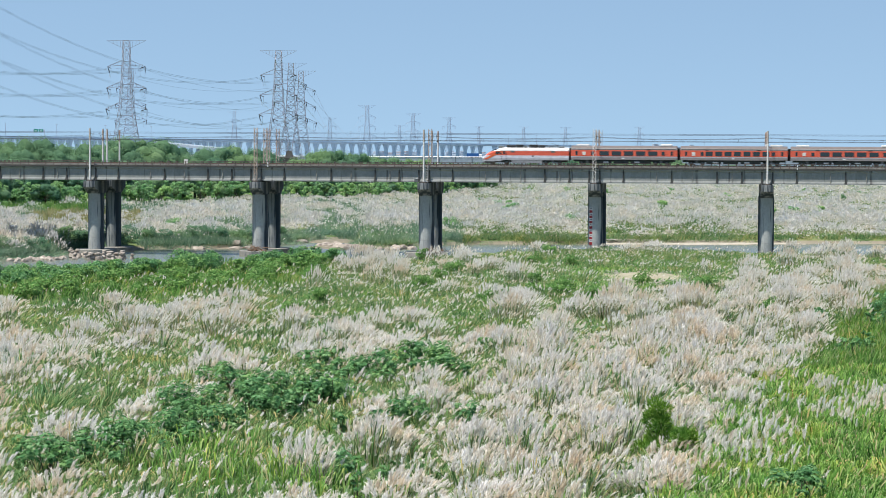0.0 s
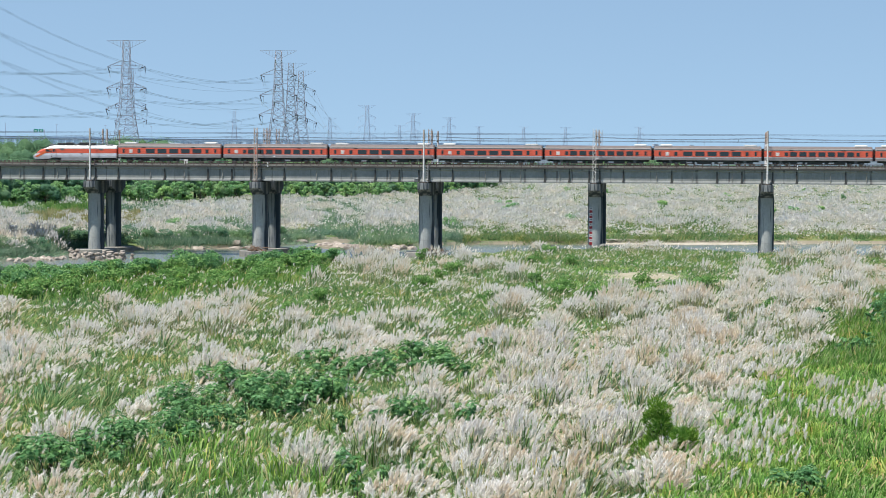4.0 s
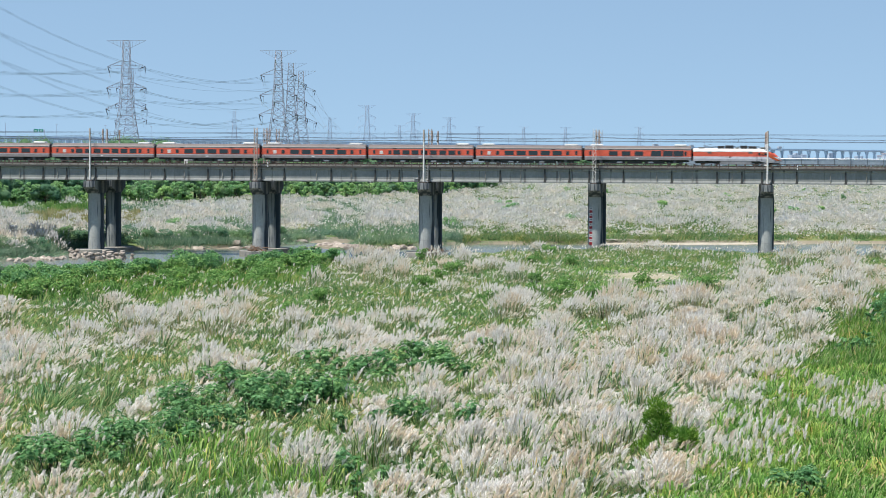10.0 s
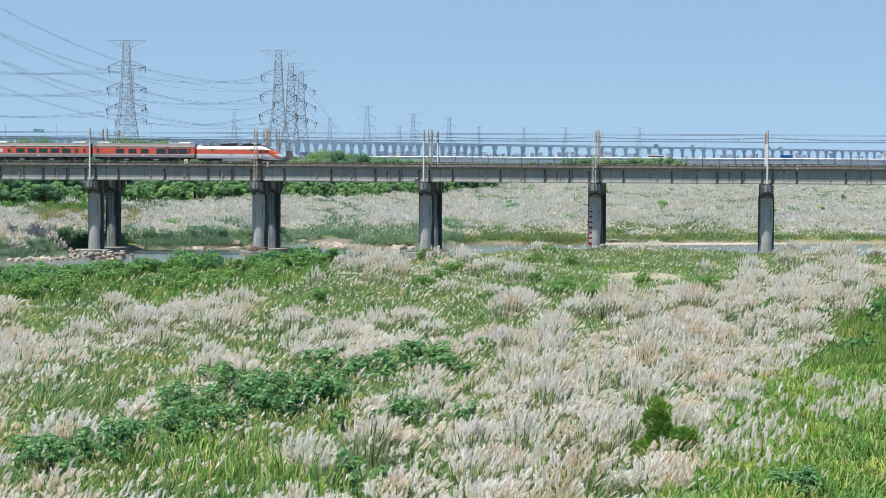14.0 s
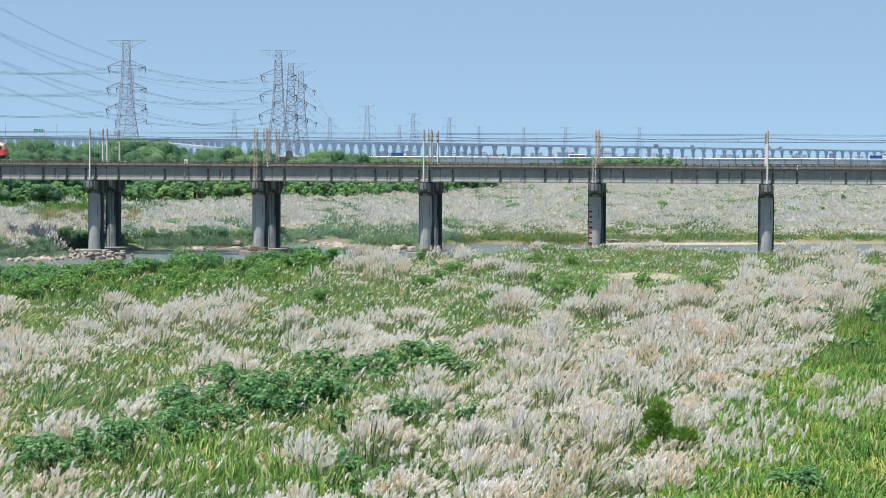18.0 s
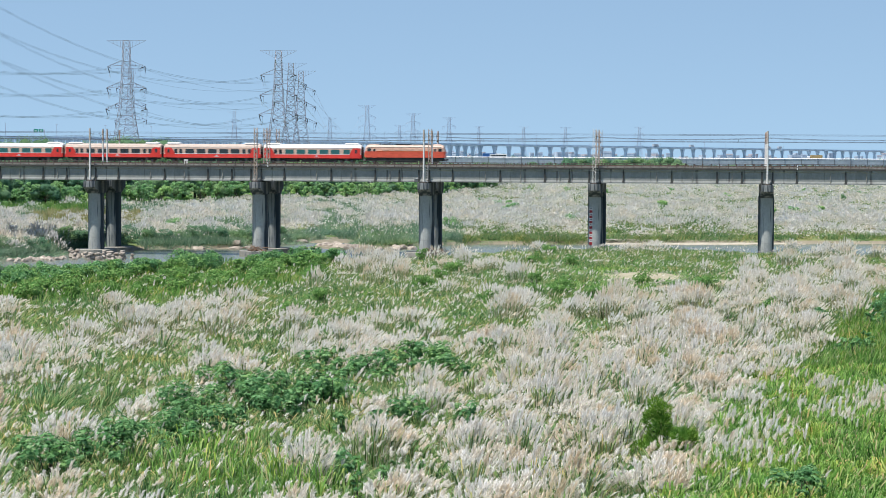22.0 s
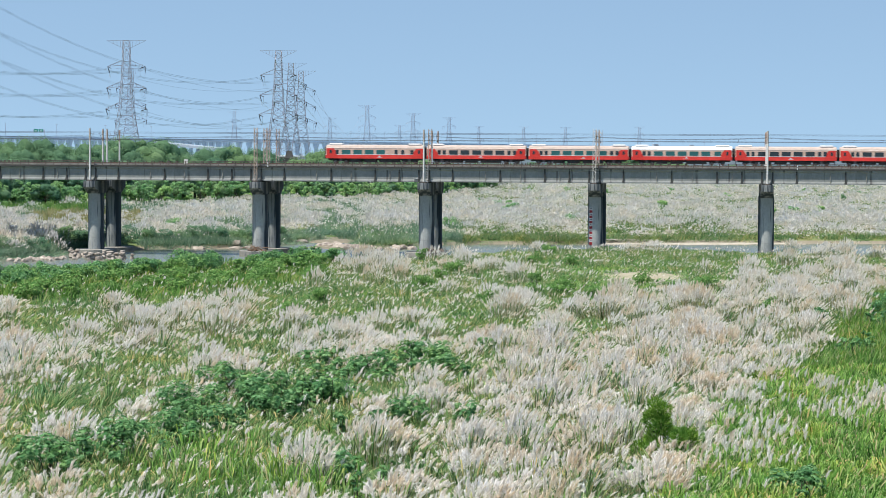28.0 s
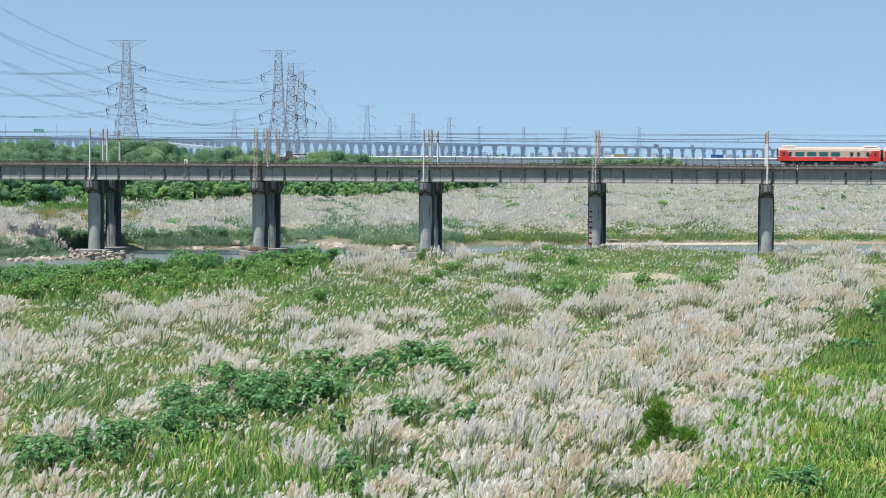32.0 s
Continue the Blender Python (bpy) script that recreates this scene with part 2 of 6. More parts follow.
def ground_material():
    m, nt, bs, co = fresh("meadow_soil")
    r = ramp(nt, [(0.3, (0.07, 0.12, 0.035)), (0.5, (0.13, 0.2, 0.055)), (0.64, (0.24, 0.25, 0.1)), (0.78, (0.38, 0.33, 0.22))])
    nt.links.new(tex(nt, co, 0.07, 8, 0.65), r.inputs[0])
    r2 = ramp(nt, [(0.3, (0.6, 0.6, 0.6)), (0.7, (1.1, 1.1, 1.1))])
    nt.links.new(tex(nt, co, 1.4, 6, 0.7), r2.inputs[0])
    # bare mud and sand along the waterline
    sp = nt.nodes.new("ShaderNodeSeparateXYZ")
    nt.links.new(co, sp.inputs[0])
    low = nt.nodes.new("ShaderNodeMapRange")
    low.inputs["From Min"].default_value, low.inputs["From Max"].default_value = -0.75, -0.95
    nt.links.new(sp.outputs[2], low.inputs["Value"])
    # grey built-up land beyond the road bridge; unseen, it cuts green bounce on the viaduct
    town, tm = nt.nodes.new("ShaderNodeMapRange"), nt.nodes.new("ShaderNodeMix")
    tm.data_type = "RGBA"
    town.inputs["From Min"].default_value, town.inputs["From Max"].default_value = 1640.0, 1720.0
    nt.links.new(sp.outputs[1], town.inputs["Value"])
    nt.links.new(town.outputs[0], tm.inputs[0])
    tm.inputs[7].default_value = (0.3, 0.33, 0.36, 1)
    mx = nt.nodes.new("ShaderNodeMix")
    mx.data_type = "RGBA"
    nt.links.new(low.outputs[0], mx.inputs[0])
    nt.links.new(mul(nt, r.outputs[0], r2.outputs[0]), tm.inputs[6])
    nt.links.new(tm.outputs[2], mx.inputs[6])
    mx.inputs[7].default_value = (0.23, 0.2, 0.15, 1)
    nt.links.new(mx.outputs[2], bs.inputs["Base Color"])
    bs.inputs["Roughness"].default_value = 0.95
    return m


def water_material():
    m, nt, bs, co = fresh("river_water")
    bs.inputs["Base Color"].default_value = (0.135, 0.15, 0.115, 1)
    bs.inputs["Roughness"].default_value = 0.22
    bs.inputs["IOR"].default_value = 1.33
    bp = nt.nodes.new("ShaderNodeBump")
    bp.inputs["Strength"].default_value, bp.inputs["Distance"].default_value = 0.35, 0.12
    nt.links.new(tex(nt, co, 1.3, 3, 0.5, (1, 0.5, 1)), bp.inputs["Height"])
    nt.links.new(bp.outputs[0], bs.inputs["Normal"])
    return m


# ---- mesh helpers ----
def box(bm, x0, x1, y0, y1, z0, z1, bevel=0.0):
    vs = [bm.verts.new((x, y, z)) for x in (x0, x1) for y in (y0, y1) for z in (z0, z1)]
    fs = [bm.faces.new([vs[i] for i in f]) for f in ((0, 1, 3, 2), (4, 6, 7, 5), (0, 4, 5, 1), (2, 3, 7, 6), (0, 2, 6, 4), (1, 5, 7, 3))]
    if bevel:
        es = {e for f in fs for e in f.edges}
        bmesh.ops.bevel(bm, geom=list(es), offset=bevel, segments=1, affect="EDGES")


def bar(bm, a, b, r, sides=4, r2=None):
    """A straight bar from a to b."""
    a, b = Vector(a), Vector(b)
    q = (b - a).to_track_quat("Z", "Y").to_matrix()
    r2 = r if r2 is None else r2
    ra = [bm.verts.new(a + q @ Vector((r * math.cos(t), r * math.sin(t), 0))) for t in [2 * math.pi * (k + 0.5) / sides for k in range(sides)]]
    rb = [bm.verts.new(b + q @ Vector((r2 * math.cos(t), r2 * math.sin(t), 0))) for t in [2 * math.pi * (k + 0.5) / sides for k in range(sides)]]
    for k in range(sides):
        bm.faces.new((ra[k], ra[(k + 1) % sides], rb[(k + 1) % sides], rb[k]))
    bm.faces.new(ra[::-1])
    bm.faces.new(rb)


def tube(bm, pts, r, sides=3):
    """One continuous thin tube through a row of points."""
    rows = []
    for k, p in enumerate(pts):
        p = Vector(p)
        d = Vector(pts[min(k + 1, len(pts) - 1)]) - Vector(pts[max(k - 1, 0)])
        q = d.to_track_quat("Z", "Y").to_matrix()
        rows.append([p + q @ Vector((r * math.cos(2 * math.pi * j / sides), r * math.sin(2 * math.pi * j / sides), 0)) for j in range(sides)])
    loft(bm, rows)


def loft(bm, rings, close=True):
    """Skins a row of closed rings of equal length, with end caps."""
    rows = [[bm.verts.new(p) for p in ring] for ring in rings]
    n = len(rows[0])
    for a, b in zip(rows, rows[1:]):
        for k in range(n):
            bm.faces.new((a[k], a[(k + 1) % n], b[(k + 1) % n], b[k]))
    if close:
        bm.faces.new(rows[0][::-1])
        bm.faces.new(rows[-1])
    bmesh.ops.recalc_face_normals(bm, faces=bm.faces[:])


def mesh_of(name, bm, material):
    me = bpy.data.meshes.new(name)
    bm.to_mesh(me)
    bm.free()
    me.materials.append(material)
    return me


def part(name, bm, material, parent=None, label=""):
    ob = new(name, mesh_of(name, bm, material))
    ob.parent = parent
    if label:
        tagged(ob, label)
    return ob


def piece(name, me, parent, m, label=""):
    """One more part on shared mesh data."""
    ob = new(name, me)
    ob.parent = parent
    ob.matrix_basis = m
    if label:
        tagged(ob, label)
    return ob


def bx(name, material, parent, *dims, bevel=0.0, label=""):
    bm = bmesh.new()
    box(bm, *dims, bevel=bevel)
    return part(name, bm, material, parent, label)


def raw_mesh(name, verts, tris, material, smooth=False):
    """A mesh from computed arrays of vertices and triangles."""
    me = bpy.data.meshes.new(name)
    me.vertices.add(len(verts))
    me.vertices.foreach_set("co", np.ascontiguousarray(verts, dtype=np.float32).ravel())
    me.loops.add(3 * len(tris))
    me.loops.foreach_set("vertex_index", np.ascontiguousarray(tris, dtype=np.int32).ravel())
    me.polygons.add(len(tris))
    me.polygons.foreach_set("loop_start", np.arange(0, 3 * len(tris), 3, dtype=np.int32))
    me.polygons.foreach_set("loop_total", np.full(len(tris), 3, dtype=np.int32))
    me.update(calc_edges=True)
    if smooth:
        me.polygons.foreach_set("use_smooth", np.ones(len(tris), dtype=bool))
    me.materials.append(material)
    return me


RNG = np.random.default_rng(7)


def sprout(name, template, pos, height, width, yaw, lean, material, smooth=False):
    """Many copies of one small plant shape, joined: template (verts, tris) of unit height and width,
    lean: sideways shift of the tip in metres (x, y)."""
    tv, tt = template
    n, k = len(pos), len(tv)
    c, s = np.cos(yaw)[:, None], np.sin(yaw)[:, None]
    x, y, z = tv[:, 0][None] * width[:, None], tv[:, 1][None] * width[:, None], tv[:, 2][None]
    bend = np.sign(z) * np.abs(z) ** 1.6
    out = np.empty((n, k, 3), dtype=np.float32)
    out[..., 0] = pos[:, :1] + c * x - s * y + lean[:, :1] * bend
    out[..., 1] = pos[:, 1:2] + s * x + c * y + lean[:, 1:2] * bend
    out[..., 2] = pos[:, 2:3] + z * height[:, None]
    tris = (tt[None] + (np.arange(n) * k)[:, None, None]).reshape(-1, 3)
    return raw_mesh(name, out.reshape(-1, 3), tris, material, smooth)


# ---- terrain ----
NEAR_BANK = [(-400, 215), (-150, 285), (-62, 345), (-46, 358), (-30, 380), (-19, 396), (-4, 412), (13, 440), (30, 456), (46, 448), (62, 430), (88, 424), (150, 430), (400, 450)]
FAR_BANK = [(-400, 300), (-150, 395), (-95, 440), (-86, 458), (-78, 466), (-75, 474), (-73.5, 497), (-71, 498), (-66, 506), (-62, 514), (-57, 519), (-50, 522), (-42, 523), (-36, 545), (-31, 562), (-27, 584), (-20, 584), (-17, 532), (-7, 528), (-4, 548), (8, 556), (32, 564), (48, 568), (90, 575), (150, 586), (400, 650)]
WATER = -1.5


def line_at(rows, x):
    a = np.array(rows, float)
    return np.interp(x, a[:, 0], a[:, 1])


def wobble(x, y, s, seed=0.0):
    """A smooth field between about -1 and 1."""
    x, y = np.asarray(x, float) * s + seed * 3.7, np.asarray(y, float) * s - seed * 2.3
    return (np.sin(x + 1.7 * np.sin(0.6 * y + 0.4)) * np.cos(0.9 * y - 1.3 * np.sin(0.5 * x + 1.1)) + 0.6 * np.sin(2.1 * x - 1.2 * y + 0.7) * np.sin(1.7 * y + 0.9 * x)
            + 0.35 * np.sin(4.3 * x + 2.2 * y) * np.cos(3.9 * y - 2.7 * x)) / 1.5


def ground_height(x, y):
    x, y = np.asarray(x, float), np.asarray(y, float)
    nb, fb = line_at(NEAR_BANK, x) + 3 * wobble(x, 0, 0.12), line_at(FAR_BANK, x) + 3 * wobble(x, 9, 0.1)
    inside = np.minimum(y - nb, fb - y)
    land = 0.75 + 0.3 * wobble(x, y, 0.035) + np.clip((y - 620) / 500, 0, 1) * 1.0
    land = land - 1.35 * np.exp(-np.maximum(y - fb, 0) / 16) * (y > fb - 6)
    t = np.clip((inside + 0.6) / 3.0, 0, 1)
    t = t * t * (3 - 2 * t)
    return land * (1 - t) - 2.4 * t


def build_ground():
    xs = np.concatenate([[-12000, -4500, -2500, -1400, -800, -500, -350, -260], np.arange(-200, 201, 4.0), [260, 350, 500, 800, 1400, 2500, 4500, 12000]])
    ys = np.concatenate([[-3000, -1500, -700, -300, -120, -40, 20, 60], np.arange(88, 640, 4.0), np.arange(650, 1700, 25.0), [1800, 2100, 2600, 3300, 4200, 5500, 7500, 12000, 20000]])
    X, Y = np.meshgrid(xs, ys)
    V = np.stack([X, Y, ground_height(X, Y)], -1).reshape(-1, 3)
    nx, ny = len(xs), len(ys)
    i = (np.arange(ny - 1)[:, None] * nx + np.arange(nx - 1)[None]).ravel()
    T = np.concatenate([np.stack([i, i + 1, i + nx + 1], -1), np.stack([i, i + nx + 1, i + nx], -1)])
    me = raw_mesh("ground", V, T, ground_material())
    me.polygons.foreach_set("use_smooth", np.ones(len(T), dtype=bool))
    tagged(new("ground", me), "flat riverside ground of soil, sand and weeds", "ground", kind="structure")
    bm = bmesh.new()
    vs = [bm.verts.new(p) for p in ((-400, 150, WATER), (400, 150, WATER), (400, 700, WATER), (-400, 700, WATER))]
    bm.faces.new(vs)
    tagged(part("water", bm, water_material()), "calm grey-green shallow river water", "river", kind="structure")


build_ground()

# ---- railway bridges ----
TURN = -math.degrees(math.atan(492 / 4500))
BRIDGE = pose(-3.71, 479.0, 0, 0, 0, TURN)       # local x along the bridge, y away from the near poles
SPAN = 32.1
DECK = 15.35
RAILZ = 16.15
SPANS = range(-10, 10)
ROW2 = 13.8


def empty(name, m, label, category, group="", kind=""):
    ob = new(name)
    ob.matrix_basis = m
    return tagged(ob, label, category, group, kind)


def build_span():
    """One concrete span of a double-track bridge; origin over the left pier, near poles at y = 0."""
    sp = empty("bridge_span", Matrix(), "grey concrete girder span with rust-brown railing, carrying two tracks", "bridge", "railway bridge spans", "structure")
    for y0 in (0.9, 3.9, 6.0, 9.0):
        bm = bmesh.new()
        prof = [(y0 - 0.24, 12.77), (y0 + 0.24, 12.77), (y0 + 0.24, 12.98), (y0 + 0.1, 13.3), (y0 + 0.1, 14.9), (y0 + 0.3, 15.05), (y0 + 0.3, DECK), (y0 - 0.3, DECK), (y0 - 0.3, 15.05), (y0 - 0.1, 14.9), (y0 - 0.1, 13.3), (y0 - 0.24, 12.98)]
        loft(bm, [[(x, y, z) for y, z in prof] for x in (0.12, SPAN - 0.12)])
        part("girder", bm, CONCRETE, sp)
    bm = bmesh.new()
    prof = [(0.35, DECK), (9.65, DECK), (9.65, 15.65), (0.35, 15.65)]
    loft(bm, [[(x, y, z) for y, z in prof] for x in (0.03, SPAN - 0.03)])
    part("deck_slab", bm, CONCRETE_DARK, sp, "dark deck slab edge")
    bm = bmesh.new()
    loft(bm, [[(x, y, z) for y, z in ((1.3, 15.654), (8.7, 15.654), (8.4, 15.95), (1.6, 15.95))] for x in (0, SPAN)])
    part("ballast_bed", bm, BALLAST, sp, "brown ballast bed")
    # stiffeners of the near girder: flared dark ribs and thin ones
    bm = bmesh.new()
    loft(bm, [[(-0.15 + d, 0.6 - e, z), (0.15 - d, 0.6 - e, z), (0.15 - d, 0.92, z), (-0.15 + d, 0.92, z)] for z, d, e in ((12.77, -0.16, 0.12), (13.1, -0.05, 0.06), (13.6, 0.02, 0.0), (DECK - 0.01, 0.03, 0.0))])
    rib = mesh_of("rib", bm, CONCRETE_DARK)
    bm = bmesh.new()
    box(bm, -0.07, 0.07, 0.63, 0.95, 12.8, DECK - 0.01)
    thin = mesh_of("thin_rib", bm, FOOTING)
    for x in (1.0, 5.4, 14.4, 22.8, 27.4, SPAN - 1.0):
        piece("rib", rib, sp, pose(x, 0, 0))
    for x in (11.6, 18.2, 25.6):
        piece("thin_rib", thin, sp, pose(x, 0, 0))
    bm = bmesh.new()
    box(bm, -0.07, 0.07, -0.09, 0.05, 15.42, 16.46)
    post = mesh_of("railing_post", bm, RAILING)
    n = 20
    for k in range(n):
        piece("railing_post", post, sp, pose((k + 0.5) * SPAN / n, 0.42, 0))
    for nm, z0, z1 in (("top_rail", 16.41, 16.48), ("middle_rail", 16.0, 16.05)):
        bx(nm, RAILING, sp, 0.02, SPAN - 0.02, 0.37, 0.45, z0, z1)
    bm = bmesh.new()
    for k in range(n):
        box(bm, (k + 0.5) * SPAN / n - 0.07, (k + 0.5) * SPAN / n + 0.07, 9.55, 9.67, 15.42, 16.46)
    for z0, z1 in ((16.41, 16.48), (16.0, 16.05)):
        box(bm, 0.02, SPAN - 0.02, 9.5, 9.548, z0, z1)
    part("far_railing", bm, RAILING, sp)
    bm = bmesh.new()
    for k in range(int(SPAN / 0.6)):
        for y in (3.2, 7.1):
            box(bm, 0.3 + 0.6 * k - 0.11, 0.3 + 0.6 * k + 0.11, y - 1.25, y + 1.25, 15.9, 16.0)
    part("sleepers", bm, FOOTING, sp, "row of weathered sleepers")
    bm = bmesh.new()
    box(bm, 0, SPAN, 0.75, 1.2, 15.654, 15.92)
    part("cable_trough", bm, FOOTING, sp, "weathered cable trough")
    for y in (2.65, 3.75, 6.55, 7.65):
        bx("rail", RAIL, sp, 0, SPAN, y - 0.035, y + 0.035, 15.954, RAILZ)
    return sp


def build_pier(material):
    pr = empty("bridge_pier", Matrix(), "weathered grey concrete pier with dark streaks and a hammerhead cap", "pier", "railway bridge piers", "structure")
    bm = bmesh.new()
    loft(bm, [[(-hw, y, 12.62), (hw, y, 12.62), (hw, y, zb), (-hw, y, zb)] for y, hw, zb in ((-0.55, 1.12, 11.4), (-0.3, 1.15, 11.3), (3.4, 1.25, 10.1), (6.9, 1.25, 10.1), (10.6, 1.15, 11.3), (10.85, 1.12, 11.4))])
    part("cap", bm, CAP, pr, "dark-streaked hammerhead cap")
    bm = bmesh.new()
    ring = []
    for k in range(28):
        a = 2 * math.pi * k / 28
        ring.append((1.38 * math.cos(a), (0.75 if math.sin(a) > 0 else -0.75) + 1.38 * math.sin(a)))
    # casting joints show as fine grooves round the column
    zs = [(-3.0, 1.0)]
    for z in (1.6, 4.3, 7.0):
        zs += [(z - 0.05, 1.0), (z - 0.02, 0.985), (z + 0.02, 0.985), (z + 0.05, 1.0)]
    loft(bm, [[(x * k, 5.15 + y * k, z) for x, y in ring] for z, k in zs + [(10.3, 1.0)]])
    part("column", bm, material, pr)
    for y in (0.9, 3.9, 6.0, 9.0):
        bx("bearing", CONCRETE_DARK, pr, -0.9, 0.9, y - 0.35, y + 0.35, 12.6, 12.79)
    return pr


def build_pole(kind):
    """Catenary mast on the pier's end: round concrete or steel lattice."""
    po = empty("catenary_pole", Matrix(), "tall whitish round concrete catenary mast" if kind == "round" else "tall rusty cream steel lattice catenary mast", "pole", "catenary masts on the piers")
    bm = bmesh.new()
    if kind == "round":
        bar(bm, (0, 0, 12.62), (0, 0, 22.6), 0.2, 10, 0.14)
        part("shaft", bm, POLE_WHITE, po)
        bm = bmesh.new()
        bar(bm, (0, 0, 20.3), (0, 0, 22.62), 0.17, 8, 0.165)
        part("rusty_top", bm, POLE_RUST, po, "rust-stained upper part")
    else:
        for x in (-0.28, 0.28):
            for y in (-0.28, 0.28):
                bar(bm, (x, y, 12.62), (x, y, 22.9), 0.055)
        part("corner_angles", bm, POLE_RUST if kind == "lattice" else POLE_WHITE, po)
        # one bent bar zigzags up each face
        zig = [(0.28 if k % 2 else -0.28, 12.62 + 10.15 * k / 15) for k in range(16)]
        for y in (-0.28, 0.28):
            for pts in ([(u, y, z) for u, z in zig], [(y, u, z) for u, z in zig]):
                bm = bmesh.new()
                tube(bm, pts, 0.034, 4)
                part("lacing", bm, POLE_RUST if kind == "lattice" else POLE_WHITE, po)
    bm = bmesh.new()
    box(bm, -0.4, 0.4, -0.4, 0.4, 12.62, 12.8)
    part("base_plate", bm, RAILING, po)
    bm = bmesh.new()
    bar(bm, (0, 0.1, 21.6), (0.05, 3.0, 21.75), 0.035)
    bar(bm, (0, 0.1, 20.4), (0.05, 2.6, 21.7), 0.035)
    bar(bm, (0.05, 2.6, 20.5), (0, 0.1, 20.9), 0.03)
    part("cantilever", bm, GREY_EQ, po)
    for p in ((0, 0.35, 21.6), (0, 0.35, 20.55)):
        bm = bmesh.new()
        bar(bm, p, (0, p[1] + 0.35, p[2]), 0.08, 6)
        part("insulator", bm, RAILING, po)
    return po


def build_bridges():
    sp = build_span()
    # the second bridge's columns carry deck shade in their colour, and more stains
    for row, pr in ((0, build_pier(PIER)), (ROW2, build_pier(PIER_SHADED))):
        for n in SPANS:
            m = BRIDGE @ pose(n * SPAN, row, 0)
            if n == SPANS[0]:
                pr.matrix_basis = m
            else:
                copy_thing(pr, m)
            if n == SPANS[0] and row == 0:
                sp.matrix_basis = m
            else:
                copy_thing(sp, m)
    kinds = {0: "round", 1: "lattice", 2: "round", 3: "cream", 4: "round"}
    made = {}
    for n in SPANS:
        for y, flip in ((0, 0), (10.3, 180), (ROW2, 0), (ROW2 + 10.3, 180)):
            k = kinds[(n + 2) % 5]
            if n == 0 and y == 10.3:
                k = "lattice"
            if n == 1:
                k = "cream" if y == 0 else "lattice"
            m = BRIDGE @ pose(n * SPAN, y, 0, 0, 0, flip)
            if k in made:
                copy_thing(made[k], m)
            else:
                made[k] = build_pole(k)
                made[k].matrix_basis = m
    # contact and messenger wires over the four tracks, and a feeder
    x0, x1 = SPANS[0] * SPAN, SPANS[-1] * SPAN
    for y in (3.2, 7.1, ROW2 + 3.2, ROW2 + 7.1):
        bm = bmesh.new()
        for n in list(SPANS)[:-1]:
            for a in range(6):
                ta, tb = a / 6, (a + 1) / 6
                za, zb = 21.45 - 1.6 * ta * (1 - ta), 21.45 - 1.6 * tb * (1 - tb)
                bar(bm, ((n + ta) * SPAN, y, za), ((n + tb) * SPAN, y, zb), 0.016, 3)
                bar(bm, ((n + ta) * SPAN, y, 20.65), ((n + ta) * SPAN, y, za), 0.012, 3)
        bar(bm, (x0, y, 20.65), (x1, y, 20.65), 0.018, 3)
        ob = part("overhead_wire", bm, WIRE)
        ob.matrix_basis = BRIDGE
        tagged(ob, "thin dark overhead contact wire with hangers above a track", "wire", "overhead wires")
    for y, z in ((0.0, 21.95), (ROW2, 21.9)):
        bm = bmesh.new()
        bar(bm, (x0, y, z), (x1, y, z), 0.03, 3)
        ob = part("feeder_wire", bm, WIRE)
        ob.matrix_basis = BRIDGE
        tagged(ob, "thick dark feeder wire strung along the mast tops", "wire", "overhead wires")


def build_approach():
    """The bridge goes on towards the far left on plain spans."""
    x0, x1 = -800.0, SPANS[0] * SPAN - 0.1
    for row in (0, ROW2):
        a = empty("bridge_approach", BRIDGE @ pose(0, row, 0), "long plain concrete approach of the railway bridge", "bridge", "railway bridge approaches", "structure")
        bx("deck_slab", CONCRETE, a, x0, x1, 0.35, 9.65, 12.77, 15.65)
        bx("ballast_bed", BALLAST, a, x0, x1, 1.3, 8.7, 15.654, 15.95)
        for y in (2.65, 3.75, 6.55, 7.65):
            bx("rail", RAIL, a, x0, x1, y - 0.035, y + 0.035, 15.954, RAILZ)
        for k in range(15):
            bx("column", PIER, a, x0 + 16 + 32 * k - 1.3, x0 + 16 + 32 * k + 1.3, 3.6, 6.6, -3, 12.8)


build_bridges()
build_approach()


# ---- trains ----
def shell(bm, rings):
    """rings: (x, halfwidth, z of sole, z of eaves, z of roof); a rounded coach section skinned along x."""
    out = []
    for x, hw, z0, z1, z2 in rings:
        out.append([(x, -hw, z0), (x, -hw, z1), (x, -hw * 0.86, z1 + 0.55 * (z2 - z1)), (x, -hw * 0.5, z2 - 0.07 * (z2 - z1)), (x, 0, z2),
                    (x, hw * 0.5, z2 - 0.07 * (z2 - z1)), (x, hw * 0.86, z1 + 0.55 * (z2 - z1)), (x, hw, z1), (x, hw, z0)])
    loft(bm, out)


def wheel_mesh():
    bm = bmesh.new()
    bar(bm, (0, -0.06, 0), (0, 0.06, 0), 0.43, 16)
    return mesh_of("wheel", bm, RAIL)


WHEEL = wheel_mesh()


def bogie(parent, x, base=2.1):
    b = bx("bogie", UNDER, parent, x - base / 2 - 0.5, x + base / 2 + 0.5, -1.05, 1.05, 0.42, 0.78, bevel=0.06, label="dusty bogie frame")
    for dx in (-base / 2, base / 2):
        for y in (-0.62, 0.62):
            piece("wheel", WHEEL, b, pose(x + dx, y, 0.43))
        bx("axle_box", GREY_EQ, b, x + dx - 0.18, x + dx + 0.18, -1.16, -1.05, 0.3, 0.62)
    bx("bolster_spring", GREY_EQ, b, x - 0.25, x + 0.25, -1.17, -1.05, 0.45, 0.95)


